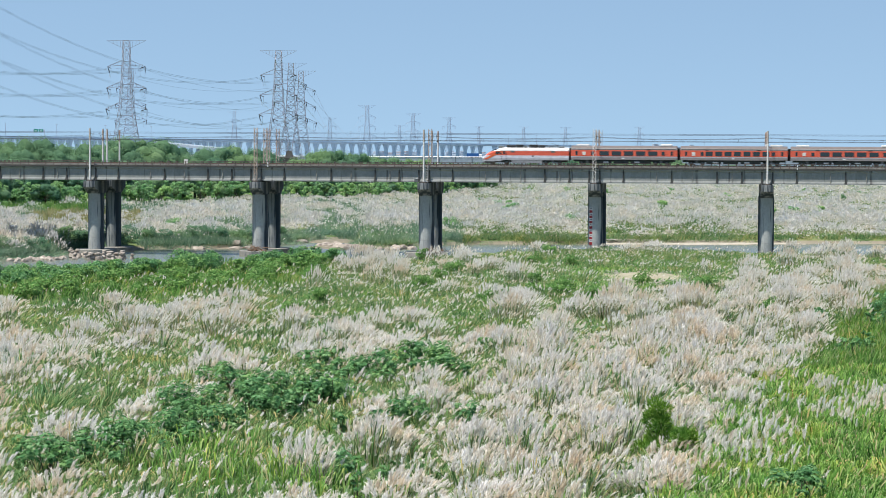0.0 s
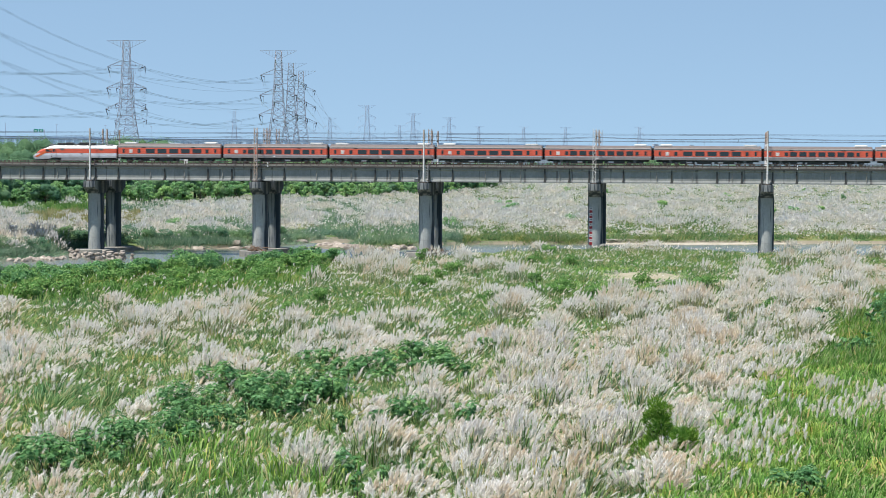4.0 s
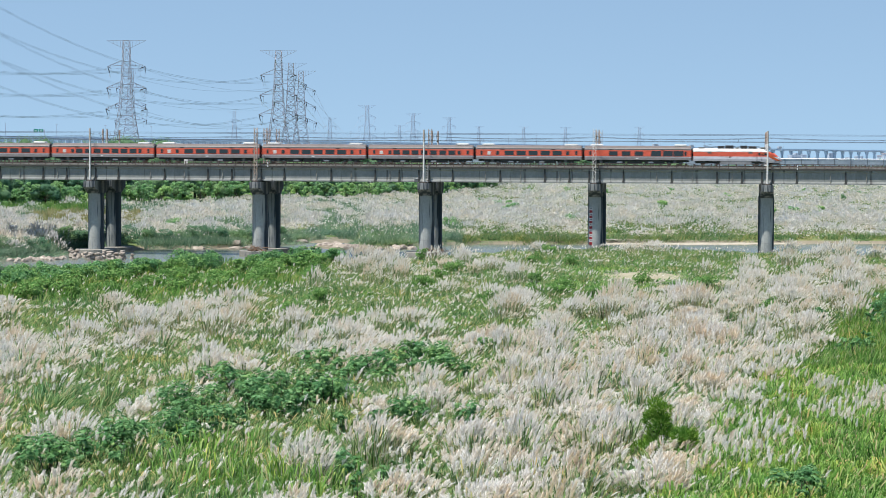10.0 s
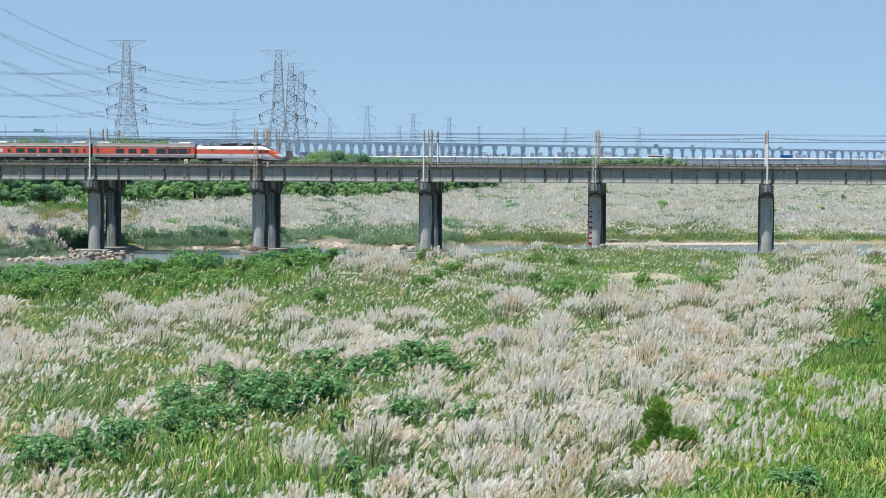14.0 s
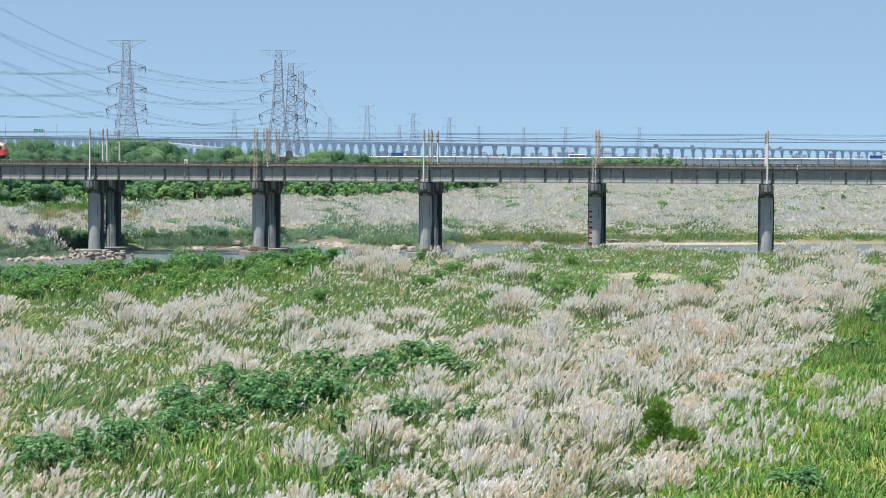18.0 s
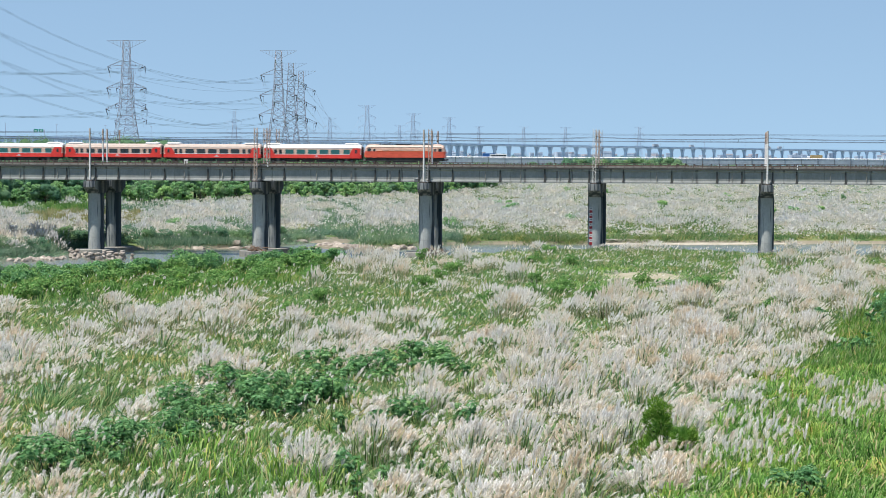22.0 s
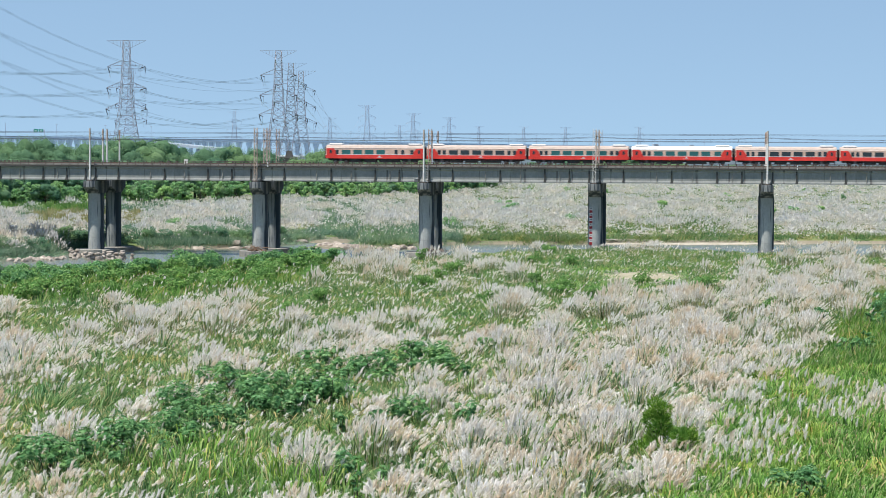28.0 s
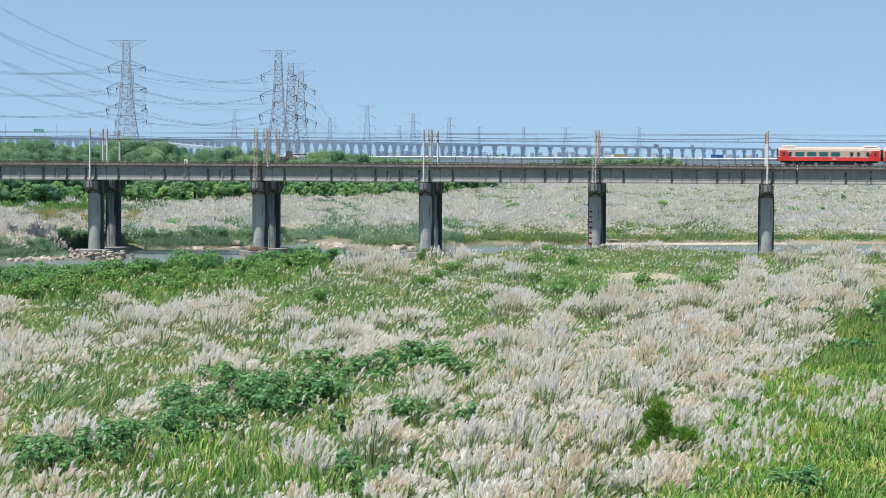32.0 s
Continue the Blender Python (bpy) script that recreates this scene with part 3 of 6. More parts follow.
def side_panes(name, material, parent, xs, w, z0, z1, hw, label=""):
    bm = bmesh.new()
    box(bm, -w / 2, w / 2, -0.02, 0.02, z0, z1, bevel=0.012)
    me = mesh_of(name, bm, material)
    for x in xs:
        for s in (-1, 1):
            piece(name, me, parent, pose(x, s * (hw + 0.004), 0), label)


GREYB, GREYD, LGREY = (0.235, 0.22, 0.225), (0.15, 0.125, 0.12), (0.462, 0.462, 0.504)
PPO = (0.7, 0.115, 0.065)
PP_COACH = livery("grey_orange_coach_paint", [(0, GREYB), (1.48, LGREY), (1.6, GREYB), (1.66, PPO), (2.82, GREYB), (3.2, GREYD)], 4.0)
PP_LOCO = livery("white_orange_loco_paint", [(0, (0.1, 0.1, 0.11)), (0.62, (0.36, 0.37, 0.4)), (1.0, (0.42, 0.43, 0.48)), (1.28, (0.62, 0.62, 0.69)), (1.72, PPO), (2.56, (0.68, 0.68, 0.68))], 4.0)
FP_COACH = livery("cream_red_coach_paint", [(0, (0.812, 0.056, 0.042)), (1.72, (0.82, 0.82, 0.82)), (1.84, (0.66, 0.48, 0.39)), (3.1, (0.48, 0.39, 0.34))], 4.0)
FP_COACH_W = livery("cream_red_white_roof_paint", [(0, (0.812, 0.056, 0.042)), (1.72, (0.82, 0.82, 0.82)), (1.84, (0.672, 0.49, 0.392)), (2.9, (0.82, 0.82, 0.82))], 4.0)
EL_LOCO = livery("orange_cream_loco_paint", [(0, (0.68, 0.105, 0.055)), (2.14, (0.76, 0.49, 0.37)), (2.95, (0.6, 0.45, 0.38))], 4.2)


LOCO_SKIRT = mat("grey_skirt_paint", (0.3, 0.31, 0.33), (0.2, 0.2, 0.21), 1, 5, 0.6, bump=0)


def pp_coach(variant):
    L, hw = 19.9, 1.44
    c = empty("passenger_coach", Matrix(), "grey express coach with an orange window band and tinted windows" if variant != "bar" else "grey express coach with large dark bar-car windows", "train car", "push-pull express train")
    bm = bmesh.new()
    shell(bm, [(-L / 2, hw - 0.05, 1.02, 2.95, 3.55), (-L / 2 + 0.15, hw, 1.0, 3.0, 3.66), (L / 2 - 0.15, hw, 1.0, 3.0, 3.66), (L / 2, hw - 0.05, 1.02, 2.95, 3.55)])
    part("body", bm, PP_COACH, c)
    bx("rain_gutter", GREY_EQ, c, -L / 2 + 0.2, L / 2 - 0.2, -hw - 0.02, hw + 0.02, 3.02, 3.07)
    for s in (-1, 1):
        for x in (-5.0, 4.6):
            bx("destination_board", BLACK, c, x - 0.35, x + 0.35, s * (hw + 0.014) - 0.01, s * (hw + 0.014) + 0.01, 2.84, 2.94)
        bx("small_emblem", WHITE, c, -0.4, 0.1, s * (hw + 0.012) - 0.008, s * (hw + 0.012) + 0.008, 1.2, 1.38)
    if variant == "bar":
        side_panes("window", GLASS_DARK, c, [-4.6, -2.2, 0.2], 1.6, 1.8, 2.6, hw)
        side_panes("window", GLASS_DARK, c, [3.4, 5.6, 7.6], 1.9, 1.75, 2.7, hw)
    else:
        if variant == "std":
            side_panes("window", GLASS_DARK, c, [-3.7 + 2.26 * k for k in range(5)], 1.72, 1.8, 2.6, hw)
        else:
            side_panes("window", GLASS_DARK, c, [-4.6 + 1.75 * k for k in range(7)], 1.3, 1.8, 2.6, hw)
        side_panes("narrow_window", GLASS_DARK, c, [-5.9, 7.3], 0.6, 1.85, 2.55, hw)
        side_panes("number_board", POLE_WHITE, c, [-7.5], 0.62, 1.85, 2.5, hw, "pale number board")
    side_panes("door", PP_COACH, c, [-8.9, 8.9], 0.9, 1.04, 2.95, hw)
    side_panes("door_window", GLASS_DARK, c, [-8.9, 8.9], 0.42, 1.85, 2.6, hw + 0.02)
    for x in (-7.7, 7.9) if variant != "one" else (7.9,):
        bx("air_conditioner", WHITE, c, x - 1.15, x + 1.15, -0.9, 0.9, 3.55, 3.93, bevel=0.08, label="white rooftop air conditioner")
    for x in (-6.9, 6.9):
        bogie(c, x)
    for x0, x1 in ((-5.2, -2.4), (-2.0, 0.8), (1.2, 5.0)):
        bx("underfloor_box", UNDER, c, x0, x1, -1.2, 1.2, 0.28, 0.92, bevel=0.04)
    for x in (-3.4, 2.4):
        bx("air_tank", POLE_WHITE, c, x - 0.5, x + 0.5, -1.26, -1.0, 0.4, 0.72, bevel=0.08, label="pale dusty air tank")
    bx("underframe", UNDER, c, -L / 2 + 0.4, L / 2 - 0.4, -0.95, 0.95, 0.66, 1.02)
    for x in (-L / 2 - 0.16, L / 2 + 0.16):
        bx("gangway", BLACK, c, x - 0.2, x + 0.2, -0.75, 0.75, 0.95, 3.2)
    return c


def pp_loco():
    """Nose towards -x."""
    L, hw = 16.4, 1.44
    c = empty("locomotive", Matrix(), "white and orange streamlined electric locomotive with a sloping nose", "locomotive", "push-pull express train")
    bm = bmesh.new()
    shell(bm, [(-L / 2, 0.85, 0.75, 1.15, 1.25), (-L / 2 + 0.5, 1.15, 0.6, 1.5, 1.66), (-L / 2 + 1.3, 1.3, 0.55, 2.0, 2.35), (-L / 2 + 2.4, 1.4, 0.55, 2.45, 2.78), (-L / 2 + 3.4, hw, 0.7, 2.66, 3.14),
               (-L / 2 + 4.2, hw, 0.86, 2.7, 3.26), (L / 2 - 0.1, hw, 0.86, 2.7, 3.26), (L / 2, hw - 0.05, 0.7, 2.66, 3.2)])
    part("body", bm, PP_LOCO, c)
    # red chevron running down the nose, black windscreen
    for s in (-1, 1):
        bm = bmesh.new()
        pts = [(-L / 2 + 0.12, 0.98, 0.95), (-L / 2 + 0.6, 1.21, 1.2), (-L / 2 + 1.9, 1.385, 1.9), (-L / 2 + 2.9, 1.44, 2.45), (-L / 2 + 4.2, 1.452, 2.45), (-L / 2 + 2.9, 1.435, 1.9), (-L / 2 + 1.4, 1.335, 1.2), (-L / 2 + 0.9, 1.25, 0.95)]
        vs = [bm.verts.new((x, s * (y + 0.02), z)) for x, y, z in pts]
        vi = [bm.verts.new((x, s * (y - 0.05), z)) for x, y, z in pts]
        bm.faces.new(vs)
        for k in range(len(pts)):
            bm.faces.new((vs[k], vs[(k + 1) % 8], vi[(k + 1) % 8], vi[k]))
        part("nose_chevron", bm, ORANGE, c, "orange chevron down the nose")
    bm = bmesh.new()
    loft(bm, [[(-L / 2 + 1.6, -1.0, 2.5), (-L / 2 + 1.6, 1.0, 2.5), (-L / 2 + 1.75, 1.0, 2.38), (-L / 2 + 1.75, -1.0, 2.38)], [(-L / 2 + 2.95, -0.95, 3.04), (-L / 2 + 2.95, 0.95, 3.04), (-L / 2 + 3.1, 0.95, 2.9), (-L / 2 + 3.1, -0.95, 2.9)]])
    part("windscreen", bm, GLASS_DARK, c)
    side_panes("cab_window", GLASS_DARK, c, [-L / 2 + 3.15], 1.1, 1.95, 2.5, hw - 0.01)
    side_panes("cab_door", PP_LOCO, c, [-L / 2 + 4.15], 0.62, 0.9, 2.6, hw)
    side_panes("door_window", GLASS_DARK, c, [-L / 2 + 4.15], 0.4, 1.95, 2.5, hw + 0.02)
    side_panes("handrail", BLACK, c, [-L / 2 + 3.7, -L / 2 + 4.6], 0.06, 0.9, 2.3, hw + 0.02)
    side_panes("side_grille", GREY_EQ, c, [-2.4, 5.2], 0.75, 2.3, 2.62, hw)
    side_panes("small_vent", GREY_EQ, c, [1.4], 0.35, 1.5, 1.75, hw)
    for x0, x1, z1, paint in ((-3.6, -2.0, 3.68, BLACK), (-1.85, -0.5, 3.78, BLACK), (-0.3, 0.3, 3.5, GREY_EQ), (0.7, 2.3, 3.8, BLACK), (2.45, 3.7, 3.7, BLACK), (6.2, 7.3, 3.46, GREY_EQ)):
        bx("roof_equipment", paint, c, x0, x1, -0.8, 0.8, 3.15, z1, bevel=0.06)
    for x in (-4.0, 0.5, 4.0, 4.4, 6.0):
        bm = bmesh.new()
        bar(bm, (x, -0.4, 3.2), (x, -0.4, 3.62), 0.09, 8, 0.06)
        part("roof_insulator", bm, RAILING, c)
    bx("roof_cable", GREY_EQ, c, -4.0, 6.0, -0.43, -0.37, 3.6, 3.65)
    pantograph(c, 5.4, 3.25)
    bx("roof_equipment", GREY_EQ, c, -5.2, -4.2, -0.6, 0.6, 3.1, 3.5, bevel=0.08)
    for x in (-4.9, 5.1):
        bogie(c, x, 2.6)
    bx("skirt", LOCO_SKIRT, c, -2.6, 3.2, -1.42, 1.42, 0.3, 0.88, bevel=0.05)
    bx("underframe", UNDER, c, -L / 2 + 2.2, L / 2 - 0.3, -1.0, 1.0, 0.45, 0.9)
    bx("snowplough", GREY_EQ, c, -L / 2 + 0.3, -L / 2 + 1.6, -1.1, 1.1, 0.2, 0.6, bevel=0.05)
    bx("gangway", BLACK, c, L / 2, L / 2 + 0.3, -0.75, 0.75, 0.9, 3.2)
    return c


def pantograph(parent, x, z, up=0.75):
    bm = bmesh.new()
    for y in (-0.5, 0.5):
        bar(bm, (x - 0.8, y, z + 0.15), (x + 0.9, y, z + up * 0.6), 0.035)
        bar(bm, (x + 0.9, y, z + up * 0.6), (x - 0.5, y * 0.8, z + up), 0.03)
    bar(bm, (x - 0.5, -0.9, z + up), (x - 0.5, 0.9, z + up), 0.05)
    box(bm, x - 1.0, x + 0.6, -0.6, 0.6, z + 0.05, z + 0.16)
    part("pantograph", bm, GREY_EQ, parent)


def fp_coach(variant):
    L, hw = 19.45, 1.43
    white = variant == "white"
    c = empty("passenger_coach", Matrix(), "red and cream coach with a white roof and teal windows" if white else "red and cream coach with a beige roof", "train car", "red and cream passenger train")
    bm = bmesh.new()
    z2 = 3.72
    shell(bm, [(-L / 2, hw - 0.05, 1.04, 2.95, z2 - 0.15), (-L / 2 + 0.15, hw, 1.0, 3.0, z2), (L / 2 - 0.15, hw, 1.0, 3.0, z2), (L / 2, hw - 0.05, 1.04, 2.95, z2 - 0.15)])
    part("body", bm, FP_COACH_W if white else FP_COACH, c)
    gl = GLASS_TEAL if variant in ("white", "teal", "tail") else GLASS_DARK
    shift = -1.2 if variant == "tail" else 0.0
    side_panes("window", gl, c, [-4.5 + 2.28 * k + shift for k in range(5 if variant != "tail" else 4)], 1.72, 1.88, 2.7, hw)
    if variant == "white":
        side_panes("window", gl, c, [6.9], 1.3, 1.88, 2.7, hw)
    side_panes("small_window", GLASS_DARK, c, [-7.3, -6.3] if variant != "tail" else [-7.5, 4.2, 5.5, 7.3], 0.6, 1.88, 2.7, hw)
    if variant in ("dark", "teal"):
        side_panes("small_window", GLASS_DARK, c, [6.4, 7.5], 0.62, 1.88, 2.7, hw)
    for e in (-1, 1):
        # the red of the end spreads down and inward in a slant
        bm = bmesh.new()
        loft(bm, [[(e * (L / 2 - 0.16), y, 1.02), (e * (L / 2 - 0.16), y, 2.98), (e * (L / 2 - 1.55), y, 2.98), (e * (L / 2 - 2.0), y, 2.4), (e * (L / 2 - 2.5), y, 1.02)] for y in (-0.012, 0.012)])
        me = mesh_of("red_end_panel", bm, RED)
        for s in (-1, 1):
            piece("red_end_panel", me, c, pose(0, s * (hw + 0.004), 0), "red painted end panel with a slanted edge")
    side_panes("door", RED, c, [-8.75, 8.75], 0.85, 1.06, 2.85, hw + 0.012)
    bx("rain_gutter", POLE_WHITE, c, -L / 2 + 0.2, L / 2 - 0.2, -hw - 0.02, hw + 0.02, 3.0, 3.05)
    side_panes("door_window", GLASS_DARK, c, [-8.75, 8.75], 0.45, 2.0, 2.65, hw + 0.03)
    for s in (-1, 1):
        bx("number_plate", WHITE, c, 0.45, 1.35, s * (hw + 0.014) - 0.008, s * (hw + 0.014) + 0.008, 1.2, 1.29, label="short white lettering bar")
        bx("round_emblem", WHITE, c, 0.72, 1.08, s * (hw + 0.014) - 0.008, s * (hw + 0.014) + 0.008, 1.33, 1.56, bevel=0.007)
    for x in (-7.8, 7.8):
        bx("air_conditioner", WHITE, c, x - 1.35, x + 1.35, -0.95, 0.95, 3.55, 3.98, bevel=0.16, label="white rooftop air conditioner")
    for x in (-6.8, 6.8):
        bogie(c, x)
    for x0, x1 in ((-5.0, -2.8), (-2.2, 0.2), (0.8, 4.8)):
        bx("underfloor_box", UNDER, c, x0, x1, -1.2, 1.2, 0.28, 0.9, bevel=0.04)
    bx("underframe", UNDER, c, -L / 2 + 0.4, L / 2 - 0.4, -0.95, 0.95, 0.66, 1.04)
    for x in (-L / 2 - 0.14, L / 2 + 0.14):
        bx("gangway", BLACK, c, x - 0.16, x + 0.16, -0.75, 0.75, 0.95, 3.2)
    return c


def el_loco():
    L, hw = 15.9, 1.43
    c = empty("locomotive", Matrix(), "boxy orange electric locomotive with a cream upper half", "locomotive", "red and cream passenger train")
    bm = bmesh.new()
    shell(bm, [(-L / 2, 1.3, 0.95, 2.1, 2.2), (-L / 2 + 0.3, 1.4, 0.92, 2.8, 3.2), (-L / 2 + 0.55, hw, 0.92, 2.9, 3.38), (L / 2 - 0.55, hw, 0.92, 2.9, 3.38), (L / 2 - 0.3, 1.4, 0.92, 2.8, 3.2), (L / 2, 1.3, 0.95, 2.1, 2.2)])
    bx("roof_edge", RAILING, c, -L / 2 + 0.7, L / 2 - 0.7, -hw - 0.015, hw + 0.015, 2.9, 2.96)
    part("body", bm, EL_LOCO, c)
    side_panes("cab_window", GLASS_DARK, c, [-7.0, 7.0], 0.75, 2.12, 2.72, hw - 0.005)
    side_panes("cab_door", EL_LOCO, c, [-6.0, 6.0], 0.7, 0.85, 2.7, hw)
    side_panes("door_window", GLASS_DARK, c, [-6.0, 6.0], 0.42, 2.12, 2.65, hw + 0.02)
    for e in (-1, 1):
        for y in (-0.6, 0.6):
            bm = bmesh.new()
            loft(bm, [[(e * (L / 2 - 0.02), y - 0.45, 2.15), (e * (L / 2 - 0.02), y + 0.45, 2.15), (e * (L / 2 - 0.1), y + 0.45, 2.15), (e * (L / 2 - 0.1), y - 0.45, 2.15)],
                      [(e * (L / 2 - 0.2), y - 0.42, 2.72), (e * (L / 2 - 0.2), y + 0.42, 2.72), (e * (L / 2 - 0.3), y + 0.42, 2.72), (e * (L / 2 - 0.3), y - 0.42, 2.72)]])
            part("windscreen", bm, GLASS_DARK, c)
            bm = bmesh.new()
            bar(bm, (e * (L / 2 - 0.05), y, 1.55), (e * (L / 2 + 0.06), y, 1.55), 0.14, 10)
            part("headlight", bm, WHITE, c)
        bx("buffer_beam", GREY_EQ, c, e * L / 2 - 0.25, e * L / 2 + 0.25, -1.2, 1.2, 0.5, 0.95, bevel=0.04)
        bx("coupler", BLACK, c, e * (L / 2 + 0.25) - 0.25, e * (L / 2 + 0.25) + 0.25, -0.15, 0.15, 0.7, 0.95)
    for x0, x1, h in ((-7.1, -5.2, 0.2), (-2.0, 1.0, 0.26), (1.6, 3.0, 0.18), (5.4, 7.1, 0.2)):
        bx("cab_roof" if abs(x0) > 5 else "roof_equipment", EL_LOCO if abs(x0) > 5 else BLACK if h > 0.2 else GREY_EQ, c, x0, x1, -0.75, 0.75, 3.25, 3.36 + h, bevel=0.06)
    pantograph(c, -3.6, 3.33, 0.8)
    pantograph(c, 4.2, 3.33, 0.45)
    for x in (-4.9, -2.6, 1.3, 3.3, 5.3):
        bm = bmesh.new()
        bar(bm, (x, -0.5, 3.3), (x, -0.5, 3.7), 0.09, 8, 0.06)
        part("roof_insulator", bm, RAILING, c)
    side_panes("side_grille", EL_LOCO, c, [-3.6, -1.2, 1.2, 3.6], 1.9, 2.3, 2.72, hw)
    side_panes("side_stripe", ORANGE, c, [0], 11.0, 2.08, 2.2, hw)
    # the body sits high over a deep dark underframe
    for ob in c.children:
        if not ob.name.startswith(("buffer_beam", "coupler")):
            ob.location.z += 0.3
    for x in (-4.7, 4.7):
        bogie(c, x, 2.8)
    bx("underfloor_box", BLACK, c, -2.4, 2.4, -1.25, 1.25, 0.25, 0.75, bevel=0.05)
    bx("underframe", UNDER, c, -L / 2 + 0.4, L / 2 - 0.4, -1.28, 1.28, 0.5, 1.3)
    return c


def place_copies(proto, used, m):
    """First use takes the prototype itself, later ones copy it."""
    if proto in used:
        return copy_thing(proto, m)
    used.add(proto)
    proto.matrix_basis = m
    return proto


EXPRESS, LOCAL = [], []
EXPRESS_Y, LOCAL_Y = 3.2, ROW2 + 7.1
used = set()


def express_nose(t):
    """Where the express's nose stands along the bridge: it runs to the left, gathering speed."""
    return 10.73 - 21.29 * t - 0.0948 * t * t


def local_nose(t):
    return 24.3 + 22.08 * (t - 23.0)


def on_bridge(x, y, turn=0):
    return BRIDGE @ pose(x, y, RAILZ, 0, 0, turn)


def build_trains():
    lo = pp_loco()
    protos = {k: pp_coach(k) for k in ("std", "one", "bar")}
    EXPRESS.append((place_copies(lo, used, on_bridge(0, EXPRESS_Y)), 8.3, 0))
    order = ["std", "one", "std", "std", "one", "std", "one", "std", "std", "one", "std", "bar"]
    for k, v in enumerate(order):
        EXPRESS.append((place_copies(protos[v], used, on_bridge(20 + 20.45 * k, EXPRESS_Y)), 16.6 + 20.45 * (k + 0.5), 0))
    EXPRESS.append((place_copies(lo, used, on_bridge(300, EXPRESS_Y, 180)), 16.6 + 12 * 20.45 + 8.3, 180))
    el = el_loco()
    LOCAL.append((place_copies(el, used, on_bridge(0, LOCAL_Y)), 8.3, 0))
    pf = {k: fp_coach(k) for k in ("white", "dark", "teal", "tail")}
    for k, v in enumerate(["white", "dark", "dark", "white", "teal", "dark", "tail"]):
        LOCAL.append((place_copies(pf[v], used, on_bridge(-20 - 20 * k, LOCAL_Y)), 16.65 + 20.0 * (k + 0.5), 0))


build_trains()


# ---- distance: viaduct, road bridge, pylons, trees ----
VIA_DIR = Vector((0.499, 0.867, 0)).normalized()
VIA_M = Matrix.Translation((-480.0, 1625.0, 0)) @ Matrix.Rotation(math.atan2(VIA_DIR.y, VIA_DIR.x), 4, "Z")


def build_viaduct():
    bm = bmesh.new()
    prof = [(-8, 32.2), (-8, 31.8), (-3.5, 30.8), (3.5, 30.8), (8, 31.8), (8, 32.2)]
    loft(bm, [[(x, y, z) for y, z in prof] for x in (0, 30)])
    v = empty("highway_viaduct_span", VIA_M, "concrete motorway viaduct span in haze blue-grey, on flared columns", "viaduct", "motorway viaduct spans", "structure")
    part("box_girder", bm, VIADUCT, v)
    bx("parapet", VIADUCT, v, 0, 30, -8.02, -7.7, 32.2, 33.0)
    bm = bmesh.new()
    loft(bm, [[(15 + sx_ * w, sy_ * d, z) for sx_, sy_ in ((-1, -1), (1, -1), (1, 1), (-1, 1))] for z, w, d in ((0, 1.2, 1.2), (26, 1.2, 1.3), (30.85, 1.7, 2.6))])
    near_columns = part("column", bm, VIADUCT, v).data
    for k in range(1, 112):
        w = copy_thing(v, VIA_M @ pose(30 * k, 0, 0))
        # where a second carriageway joins, the columns stand closer
        for x in (-10, 10) if k < 20 else (-15,) if k < 35 else ():
            piece("column", near_columns, w, pose(x, 0, 0))
    # ramp bridge beside it
    r = empty("ramp_bridge", Matrix(), "pale concrete curving ramp bridge", "viaduct", kind="structure")
    bm = bmesh.new()
    rows, tops = [], []
    for k in range(13):
        t = k / 12
        x, y, z = -240 + 75 * t - 14 * math.sin(3.1 * t), 2110 - 230 * t, 32 - 7 * t ** 1.4
        tops.append((x, y, z))
        rows.append([(x - 4.5, y, z), (x + 4.5, y, z), (x + 4.5, y, z - 1.8), (x - 4.5, y, z - 1.8)])
    loft(bm, rows)
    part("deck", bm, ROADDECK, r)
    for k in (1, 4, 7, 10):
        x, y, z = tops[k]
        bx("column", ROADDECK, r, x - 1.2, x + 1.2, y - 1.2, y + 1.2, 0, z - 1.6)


ROAD_Y, ROAD_Z = 1700.0, 18.0


def build_road_bridge():
    r = empty("road_bridge", Matrix(), "long low concrete road bridge with a white rail along its parapet", "bridge", kind="structure")
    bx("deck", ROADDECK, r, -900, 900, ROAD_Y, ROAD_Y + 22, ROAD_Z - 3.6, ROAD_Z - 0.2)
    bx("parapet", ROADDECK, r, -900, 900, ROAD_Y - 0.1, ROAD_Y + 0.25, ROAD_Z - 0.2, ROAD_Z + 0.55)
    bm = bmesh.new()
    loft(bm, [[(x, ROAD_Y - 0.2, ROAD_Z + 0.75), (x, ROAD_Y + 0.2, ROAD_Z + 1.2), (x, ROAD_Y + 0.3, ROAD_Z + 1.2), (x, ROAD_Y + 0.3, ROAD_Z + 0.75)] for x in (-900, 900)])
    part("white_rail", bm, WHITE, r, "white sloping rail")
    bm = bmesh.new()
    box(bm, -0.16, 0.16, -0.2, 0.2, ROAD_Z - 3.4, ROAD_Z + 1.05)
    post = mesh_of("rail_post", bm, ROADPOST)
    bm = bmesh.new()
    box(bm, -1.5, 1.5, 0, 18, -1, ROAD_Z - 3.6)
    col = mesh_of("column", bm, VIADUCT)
    for k in range(60):
        piece("rail_post", post, r, pose(-300 + 11 * k, ROAD_Y - 0.12, 0))
    for k in range(50):
        piece("column", col, r, pose(-880 + 36 * k, ROAD_Y + 2, 0))


